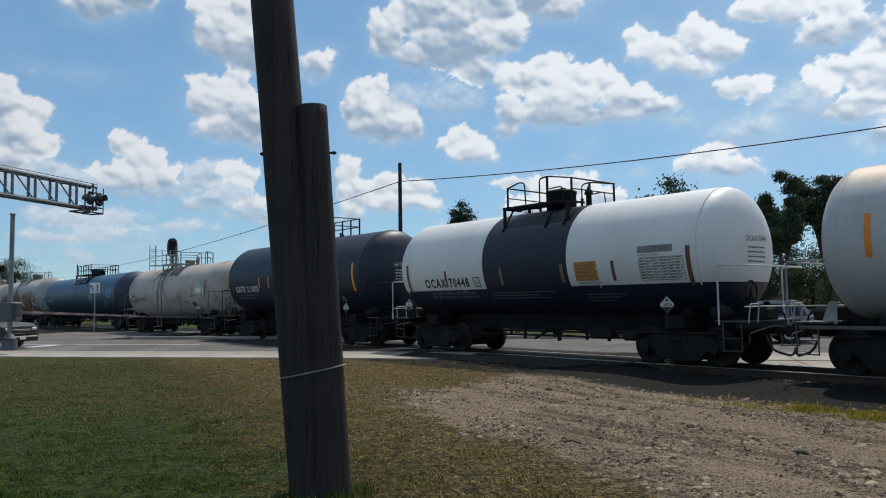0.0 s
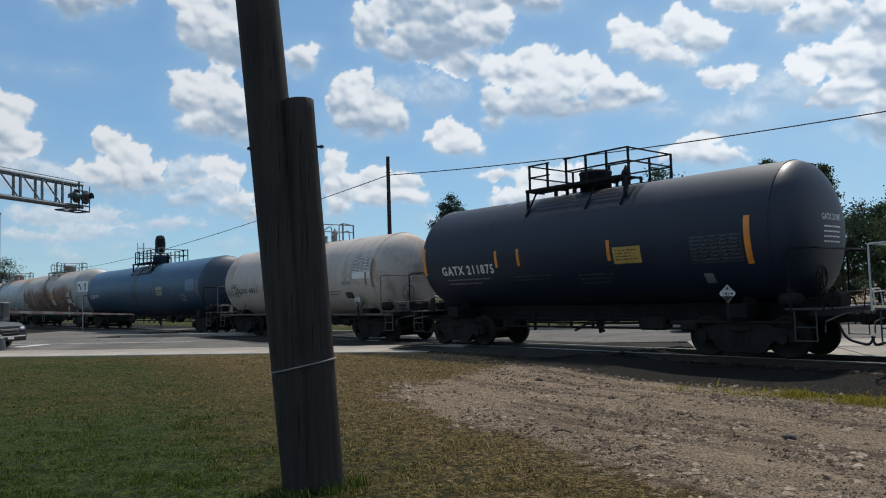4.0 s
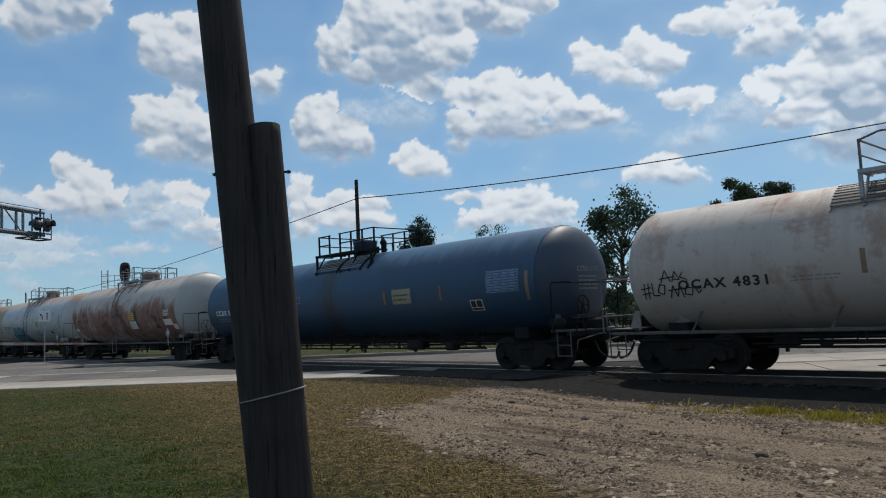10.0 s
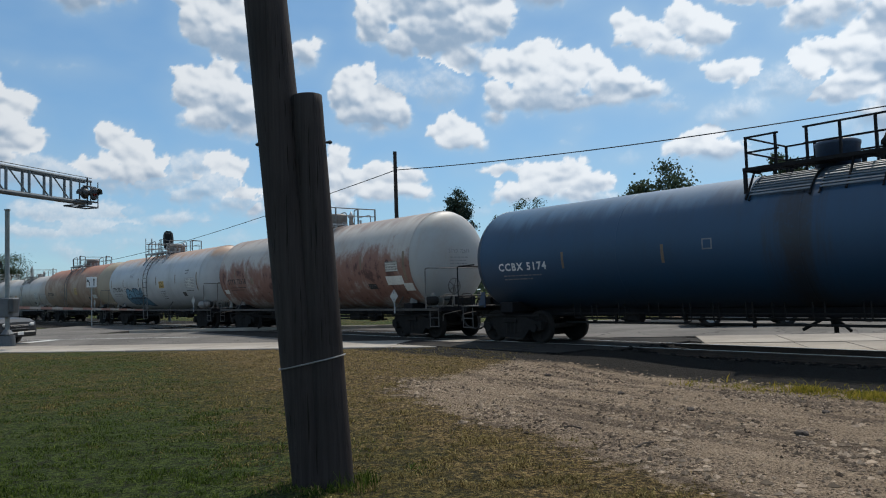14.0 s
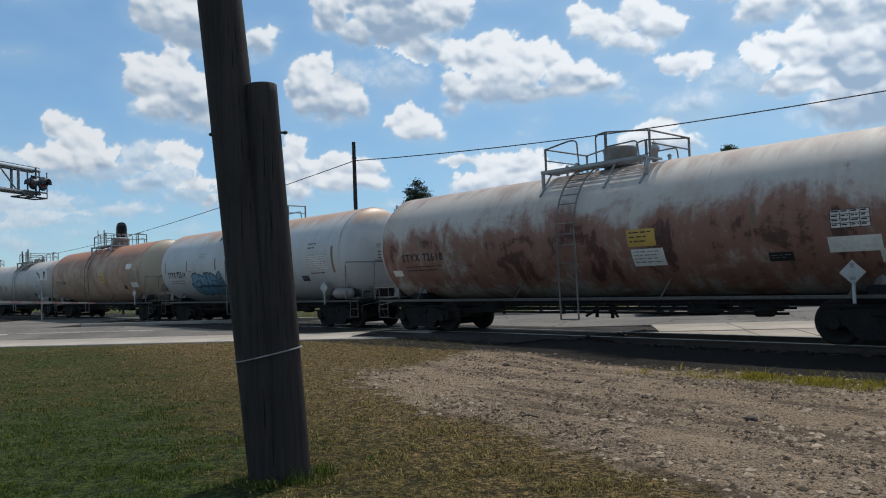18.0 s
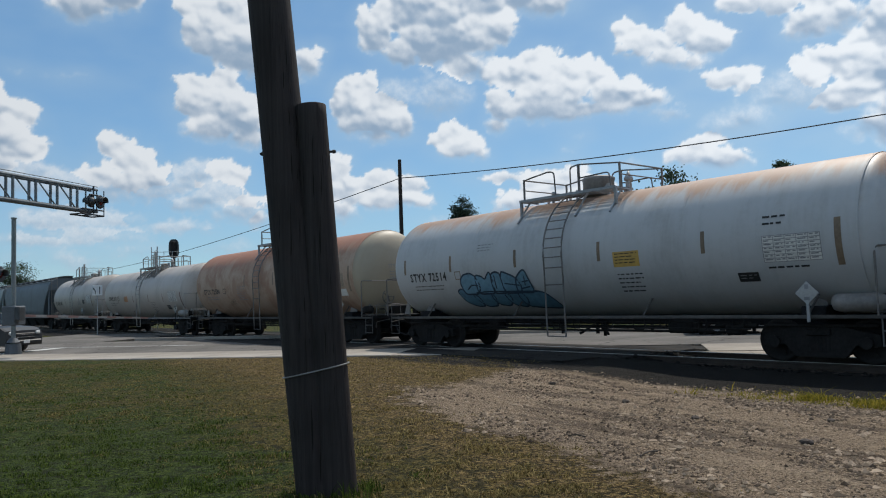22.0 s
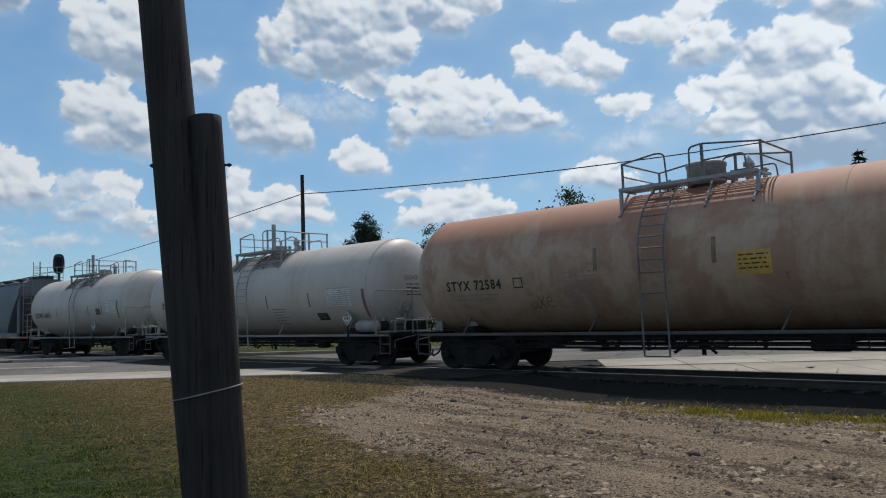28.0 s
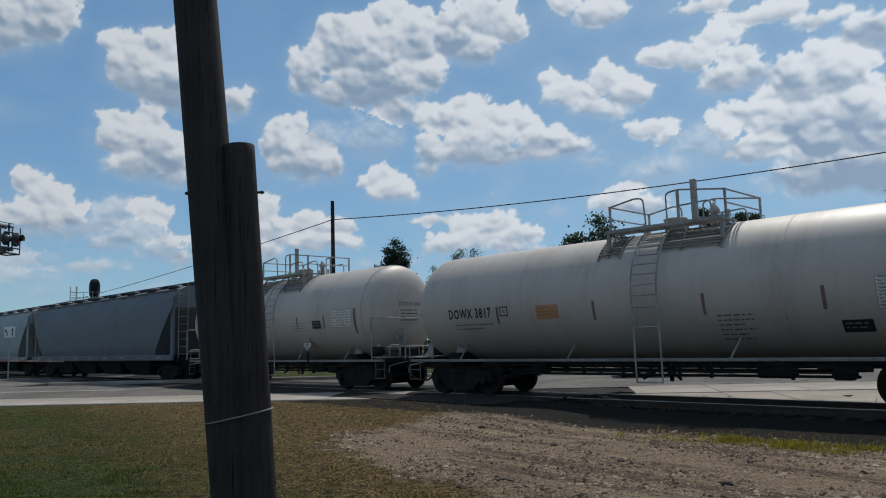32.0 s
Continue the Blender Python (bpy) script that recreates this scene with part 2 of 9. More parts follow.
def ground_grass():
    """Short lawn: green to the left, parched and thin towards the drive; bare gravel on the drive; ballast by the
    track, darkened for the train's shadow.
    """
    m, nt, b = shader("lawn_and_gravel")
    vec = nt.nodes.new("ShaderNodeTexCoord").outputs["Object"]
    sep = nt.nodes.new("ShaderNodeSeparateXYZ")
    nt.links.new(vec, sep.inputs[0])
    x, y = sep.outputs["X"], sep.outputs["Y"]
    big, mid = noise_of(nt, vec, 0.28, 4, 0.6), noise_of(nt, vec, 1.7, 5, 0.65)
    tuft, fine, grit = noise_of(nt, vec, 6.5, 5, 0.65), noise_of(nt, vec, 24, 6, 0.7), noise_of(nt, vec, 70, 5, 0.75)
    turn = nt.nodes.new("ShaderNodeMapping")
    turn.inputs["Rotation"].default_value = (0, 0, radians(57))
    nt.links.new(vec, turn.inputs["Vector"])
    ruts = noise_of(nt, stretched(nt, turn.outputs[0], (0.16, 1.5, 1.0)), 1.25, 6, 0.62)
    # lawn: green on the low side, parched towards the drive and the street
    green = mixed(nt, ramp(nt, fine, 0.41, 0.61), (0.014, 0.026, 0.004), (0.078, 0.108, 0.016))
    olive = mixed(nt, ramp(nt, fine, 0.41, 0.61), (0.024, 0.024, 0.006), (0.155, 0.122, 0.032))
    straw = mixed(nt, ramp(nt, fine, 0.43, 0.64), (0.050, 0.033, 0.012), (0.34, 0.235, 0.094))
    slope = maths(nt, "ADD", maths(nt, "MULTIPLY", x, 0.55), maths(nt, "ADD", maths(nt, "MULTIPLY", y, 0.275), -1.25))
    beyond = maths(nt, "SUBTRACT", 33.0, maths(nt, "ADD", maths(nt, "MULTIPLY", x, ROAD_SIDE.x), maths(nt, "MULTIPLY", y, ROAD_SIDE.y)))
    slope = maths(nt, "MINIMUM", slope, maths(nt, "MAXIMUM", beyond, -0.3))
    upper = maths(nt, "MINIMUM", maths(nt, "MAXIMUM", beyond, -0.3), maths(nt, "MINIMUM", maths(nt, "MULTIPLY", maths(nt, "SUBTRACT", y, 15.5), 0.12), -0.2))
    dry = maths(nt, "MAXIMUM", slope, upper)
    dry = maths(nt, "ADD", dry, maths(nt, "MULTIPLY", maths(nt, "SUBTRACT", big, 0.5), 2.4))
    dry = maths(nt, "ADD", dry, maths(nt, "ADD", maths(nt, "MULTIPLY", maths(nt, "SUBTRACT", mid, 0.5), 2.0), maths(nt, "MULTIPLY", maths(nt, "SUBTRACT", tuft, 0.5), 1.6)))
    lawn = mixed(nt, ramp(nt, dry, -0.50, 0.15), green, olive)
    lawn = mixed(nt, ramp(nt, dry, 0.35, 1.15), lawn, straw)
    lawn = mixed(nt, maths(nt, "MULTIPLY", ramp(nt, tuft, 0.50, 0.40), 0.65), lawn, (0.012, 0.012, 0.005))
    # gravel drive
    stones = nt.nodes.new("ShaderNodeTexVoronoi")
    stones.inputs["Scale"].default_value = 42
    nt.links.new(vec, stones.inputs["Vector"])
    pebble = mixed(nt, ramp(nt, grit, 0.34, 0.66), (0.200, 0.145, 0.094), (0.46, 0.350, 0.245))
    pebble = mixed(nt, ramp(nt, stones.outputs["Distance"], 0.50, 0.85), pebble, (0.085, 0.060, 0.043))
    pebble = mixed(nt, maths(nt, "MULTIPLY", ramp(nt, maths(nt, "ADD", ruts, maths(nt, "MULTIPLY", fine, 0.25)), 0.64, 0.74), 0.75), pebble, (0.095, 0.068, 0.049))
    pebble = mixed(nt, maths(nt, "MULTIPLY", ramp(nt, maths(nt, "ADD", ruts, maths(nt, "MULTIPLY", tuft, 0.3)), 0.60, 0.45), 0.6), pebble, (0.47, 0.360, 0.252))
    pebble = mixed(nt, maths(nt, "MULTIPLY", ramp(nt, tuft, 0.62, 0.70), 0.6), pebble, (0.080, 0.058, 0.042))
    low_side = maths(nt, "ADD", maths(nt, "ADD", x, maths(nt, "MULTIPLY", y, 0.447)), -4.6)
    top = maths(nt, "ADD", maths(nt, "MULTIPLY", maths(nt, "MAXIMUM", maths(nt, "SUBTRACT", x, 0.2), 0.0), 2.1), 14.2)
    high_side = maths(nt, "MULTIPLY", maths(nt, "SUBTRACT", top, y), 0.55)
    edge = maths(nt, "MINIMUM", maths(nt, "MINIMUM", low_side, high_side), maths(nt, "ADD", maths(nt, "MULTIPLY", x, 0.6), 0.42))
    edge = maths(nt, "ADD", edge, maths(nt, "MULTIPLY", maths(nt, "SUBTRACT", mid, 0.5), 1.7))
    edge = maths(nt, "ADD", edge, maths(nt, "ADD", maths(nt, "MULTIPLY", maths(nt, "SUBTRACT", tuft, 0.5), 1.5), maths(nt, "MULTIPLY", maths(nt, "SUBTRACT", fine, 0.5), 0.8)))
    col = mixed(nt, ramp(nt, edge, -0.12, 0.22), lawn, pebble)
    # dark crushed stone by the track, widened and blackened to paint the train's shadow
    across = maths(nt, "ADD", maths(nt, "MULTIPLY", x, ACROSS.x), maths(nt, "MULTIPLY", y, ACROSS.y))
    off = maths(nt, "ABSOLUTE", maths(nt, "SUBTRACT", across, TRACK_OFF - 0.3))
    shaded_bed = mixed(nt, ramp(nt, grit, 0.3, 0.72), (0.010, 0.009, 0.008), (0.028, 0.025, 0.022))
    col = mixed(nt, ramp(nt, maths(nt, "ADD", off, maths(nt, "MULTIPLY", mid, 1.2)), 5.5, 4.9), col, shaded_bed)
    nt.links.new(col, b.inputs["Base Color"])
    b.inputs["Roughness"].default_value = 0.95
    b.inputs["Specular IOR Level"].default_value = 0.15
    bumped(nt, maths(nt, "ADD", maths(nt, "MULTIPLY", tuft, 1.6), maths(nt, "ADD", fine, maths(nt, "MULTIPLY", ruts, 1.5))), 1.0, 0.10)
    return m


def asphalt_mat(name, a, c, crack=True):
    m, nt, b = shader(name)
    vec = nt.nodes.new("ShaderNodeTexCoord").outputs["Object"]
    big, fine = noise_of(nt, vec, 0.35, 5, 0.6), noise_of(nt, vec, 45, 5, 0.7)
    f = maths(nt, "ADD", maths(nt, "MULTIPLY", big, 0.65), maths(nt, "MULTIPLY", fine, 0.35))
    col = mixed(nt, ramp(nt, f, 0.35, 0.66), a, c)
    if crack:
        v = nt.nodes.new("ShaderNodeTexVoronoi")
        v.feature = "DISTANCE_TO_EDGE"
        v.inputs["Scale"].default_value = 0.33
        bent = nt.nodes.new("ShaderNodeVectorMath")
        bent.operation = "ADD"
        wob = nt.nodes.new("ShaderNodeTexNoise")
        wob.inputs["Scale"].default_value = 1.4
        nt.links.new(vec, wob.inputs["Vector"])
        nt.links.new(vec, bent.inputs[0])
        nt.links.new(wob.outputs["Color"], bent.inputs[1])
        nt.links.new(bent.outputs[0], v.inputs["Vector"])
        col = mixed(nt, ramp(nt, v.outputs["Distance"], 0.012, 0.0), col, tuple(x * 0.45 for x in a))
    nt.links.new(col, b.inputs["Base Color"])
    b.inputs["Roughness"].default_value = 0.95
    b.inputs["Specular IOR Level"].default_value = 0.06
    bumped(nt, fine, 0.3, 0.01)
    return m


def glass_mat(name, tint=(0.03, 0.04, 0.045)):
    m, nt, b = shader(name)
    b.inputs["Base Color"].default_value = (*tint, 1)
    b.inputs["Roughness"].default_value = 0.04
    b.inputs["Specular IOR Level"].default_value = 0.8
    return m


def leaf_mat(name, dark, light, thin=0.0):
    """Many small pieces, each of its own tone; thin ones let some light through."""
    m, nt, b = shader(name)
    geo = nt.nodes.new("ShaderNodeNewGeometry")
    tone = mixed(nt, geo.outputs["Random Per Island"], dark, light)
    nt.links.new(tone, b.inputs["Base Color"])
    if thin:
        glow = nt.nodes.new("ShaderNodeBsdfTranslucent")
        nt.links.new(tone, glow.inputs["Color"])
        both = nt.nodes.new("ShaderNodeMixShader")
        both.inputs[0].default_value = thin
        nt.links.new(b.outputs[0], both.inputs[1])
        nt.links.new(glow.outputs[0], both.inputs[2])
        nt.links.new(both.outputs[0], nt.nodes["Material Output"].inputs["Surface"])
    b.inputs["Roughness"].default_value = 0.85
    b.inputs["Specular IOR Level"].default_value = 0.12
    return m


def pole_wood():
    m, nt, b = shader("creosoted_pole_wood")
    vec = nt.nodes.new("ShaderNodeTexCoord").outputs["Object"]
    grain = noise_of(nt, stretched(nt, vec, (1, 1, 0.035)), 26, 6, 0.7, 0.2)
    check = noise_of(nt, stretched(nt, vec, (1, 1, 0.02)), 60, 3, 0.5)
    big = noise_of(nt, vec, 1.1, 4)
    f = maths(nt, "ADD", maths(nt, "MULTIPLY", grain, 0.65), maths(nt, "MULTIPLY", big, 0.35))
    col = mixed(nt, ramp(nt, f, 0.33, 0.68), (0.026, 0.0215, 0.0205), (0.053, 0.0435, 0.041))
    col = mixed(nt, ramp(nt, check, 0.62, 0.68), col, (0.014, 0.011, 0.009))
    nt.links.new(col, b.inputs["Base Color"])
    b.inputs["Roughness"].default_value = 0.78
    b.inputs["Specular IOR Level"].default_value = 0.14
    bumped(nt, maths(nt, "ADD", grain, maths(nt, "MULTIPLY", ramp(nt, check, 0.58, 0.66), -1.0)), 0.45, 0.010)
    return m


M_GROUND = ground_grass()
M_ASPHALT = asphalt_mat("worn_asphalt", (0.098, 0.092, 0.086), (0.175, 0.164, 0.152))
# albedo lowered so the train's shadow over the crossing sits in the colour
M_CROSSING = asphalt_mat("shadow_dark_crossing_asphalt", (0.024, 0.022, 0.021), (0.048, 0.045, 0.042))
M_CONCRETE = asphalt_mat("pale_concrete", (0.235, 0.211, 0.183), (0.37, 0.337, 0.296), crack=False)
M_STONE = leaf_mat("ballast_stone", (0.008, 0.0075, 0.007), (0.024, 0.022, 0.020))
M_PEBBLE = leaf_mat("drive_pebble", (0.09, 0.066, 0.046), (0.50, 0.39, 0.285))
M_CHIP = leaf_mat("dark_drive_stone", (0.030, 0.022, 0.016), (0.26, 0.195, 0.142))
M_COBBLE = leaf_mat("coarse_drive_stone", (0.05, 0.037, 0.026), (0.40, 0.31, 0.225))
M_RAIL = simple("rusty_rail", (0.05, 0.036, 0.028), 0.7, 0.3, 0.3, 12)
M_RAILTOP = simple("polished_rail_head", (0.34, 0.33, 0.32), 0.38, 1.0, 0.15, 12)
M_TIE = simple("old_tie_wood", (0.07, 0.055, 0.045), 0.9, 0, 0.4, 10, 0.5)
M_POLE = pole_wood()
M_BAND = simple("galvanised_band", (0.22, 0.215, 0.21), 0.6, 0.3, 0.2, 20)
M_BOLT = simple("dark_bolt_steel", (0.05, 0.045, 0.042), 0.6, 0.6, 0.2, 20)
M_TRUCK = simple("grimy_cast_steel", (0.021, 0.020, 0.0195), 0.85, 0.0, 0.4, 5, 0.3)
M_WHEEL = simple("wheel_steel", (0.023, 0.021, 0.020), 0.8, 0.0, 0.35, 6)
M_BLACKPAINT = simple("black_frame_paint", (0.014, 0.014, 0.016), 0.7, 0.0, 0.35, 4)
M_GREYPAINT = simple("grey_frame_paint", (0.19, 0.178, 0.168), 0.55, 0.0, 0.3, 4)
M_OLDRAIL = simple("dull_rusting_rail_paint", (0.145, 0.135, 0.128), 0.65, 0.1, 0.35, 5)
M_SILL = simple("road_grimed_sill_paint", (0.075, 0.069, 0.064), 0.75, 0.0, 0.4, 3)
M_PALESILL = simple("grimy_white_sill_paint", (0.19, 0.185, 0.175), 0.7, 0.0, 0.4, 3)
M_STEP = simple("grimy_step_steel", (0.085, 0.082, 0.08), 0.7, 0.0, 0.35, 6)
M_WHITEFRAME = simple("white_frame_paint", (0.52, 0.52, 0.50), 0.5, 0.0, 0.25, 4)
M_DULLWHITE = simple("dull_white_rail_paint", (0.27, 0.265, 0.25), 0.6, 0.0, 0.35, 5)
M_GALV = simple("galvanised_steel", (0.30, 0.31, 0.32), 0.5, 0.25, 0.25, 9)
M_TRUSS = simple("weathered_truss_steel", (0.13, 0.15, 0.165), 0.55, 0.2, 0.25, 9)
M_DARKSTEEL = simple("dark_steel", (0.05, 0.055, 0.06), 0.5, 0.4, 0.3, 9)
M_BLUEFRAME = simple("blue_frame_paint", (0.025, 0.045, 0.085), 0.5, 0.0, 0.3, 4)
M_INK = simple("black_stencil_paint", (0.012, 0.012, 0.013), 0.6, 0, 0.3, 8)
M_WHITEINK = simple("white_stencil_paint", (0.62, 0.62, 0.62), 0.6, 0, 0.15, 8)
M_DIMINK = simple("dim_stencil_paint", (0.075, 0.078, 0.086), 0.6, 0, 0.3, 8)
M_GREYINK = simple("faded_stencil_paint", (0.20, 0.20, 0.21), 0.6, 0, 0.3, 8)
M_OLDINK = simple("worn_stencil_paint", (0.10, 0.098, 0.096), 0.6, 0, 0.3, 8)
M_ORANGE = simple("orange_reflective_strip", (0.70, 0.24, 0.03), 0.4, 0, 0.15, 8)
M_FADEDSTRIP = simple("faded_reflective_strip", (0.18, 0.13, 0.085), 0.5, 0, 0.3, 8)
M_REDSTRIP = simple("dark_red_reflective_strip", (0.135, 0.052, 0.042), 0.5, 0, 0.25, 8)
M_YELLOW = simple("yellow_notice", (0.46, 0.29, 0.07), 0.5, 0, 0.2, 5)
M_LABELORANGE = simple("orange_notice", (0.42, 0.20, 0.052), 0.5, 0, 0.2, 5)
M_PALEORANGE = simple("sun_bleached_orange_notice", (0.48, 0.235, 0.125), 0.55, 0, 0.25, 5)
M_LABELWHITE = simple("white_notice", (0.62, 0.61, 0.575), 0.5, 0, 0.2, 5)
M_OLDPANEL = simple("weathered_panel_paint", (0.34, 0.27, 0.21), 0.6, 0, 0.3, 6)
M_TEAL = simple("teal_spray_paint", (0.115, 0.245, 0.335), 0.55, 0, 0.35, 2.5)
M_DEEPTEAL = simple("deep_teal_spray_paint", (0.072, 0.165, 0.235), 0.55, 0, 0.4, 2.5)
M_NAVY = simple("navy_spray_outline", (0.012, 0.030, 0.055), 0.55, 0, 0.3, 4)
M_WIRE = simple("black_cable", (0.015, 0.015, 0.016), 0.6, 0, 0.1, 5)
M_BARK = simple("tree_bark", (0.07, 0.055, 0.042), 0.9, 0, 0.4, 5, 0.5)
M_LEAF = leaf_mat("dark_summer_leaves", (0.040, 0.057, 0.040), (0.090, 0.122, 0.070), 0.25)
M_LEAF2 = leaf_mat("light_summer_leaves", (0.048, 0.068, 0.040), (0.105, 0.140, 0.070), 0.25)
M_NEEDLE = leaf_mat("spruce_needles", (0.024, 0.040, 0.034), (0.058, 0.086, 0.066), 0.2)
M_BLADE = leaf_mat("grass_blades", (0.014, 0.032, 0.005), (0.118, 0.160, 0.028), 0.25)
M_STRAW = leaf_mat("dry_grass_blades", (0.062, 0.048, 0.017), (0.37, 0.285, 0.115), 0.22)
M_WEED = leaf_mat("yellow_green_weeds", (0.08, 0.09, 0.014), (0.34, 0.27, 0.045), 0.45)
M_GLASS = glass_mat("car_glass")
M_TYRE = simple("tyre_rubber", (0.018, 0.018, 0.019), 0.85, 0, 0.2, 8)
M_RIM = simple("alloy_rim", (0.42, 0.43, 0.44), 0.35, 0.8, 0.15, 8)
M_LAMP = simple("lamp_glass", (0.60, 0.60, 0.58), 0.12, 0.0, 0.1, 8)
M_FADEDRED = simple("faded_red_stripe", (0.165, 0.10, 0.09), 0.6, 0, 0.25, 6)
M_ARMWHITE = simple("grimy_white_stripe", (0.20, 0.20, 0.20), 0.6, 0, 0.3, 6)
M_MASTGREY = simple("galvanised_mast", (0.17, 0.195, 0.20), 0.55, 0.1, 0.25, 7)
M_MAST = simple("weathered_grey_mast_paint", (0.080, 0.092, 0.105), 0.6, 0.1, 0.3, 6)
M_RED = simple("red_stripe", (0.30, 0.075, 0.06), 0.45, 0, 0.15, 6)
M_WHITE = simple("white_sign_sheet", (0.70, 0.70, 0.69), 0.4, 0, 0.1, 6)
M_SIDING = simple("white_siding", (0.62, 0.62, 0.60), 0.6, 0, 0.12, 2)
M_ROOFMETAL = simple("pale_metal_roof", (0.42, 0.43, 0.44), 0.7, 0.0, 0.15, 2)
M_PAINTLINE = simple("worn_road_paint", (0.48, 0.48, 0.46), 0.7, 0, 0.35, 3)

for dull in (M_TRUCK, M_WHEEL, M_BLACKPAINT, M_TIE):
    dull.node_tree.nodes["Principled BSDF"].inputs["Specular IOR Level"].default_value = 0.12

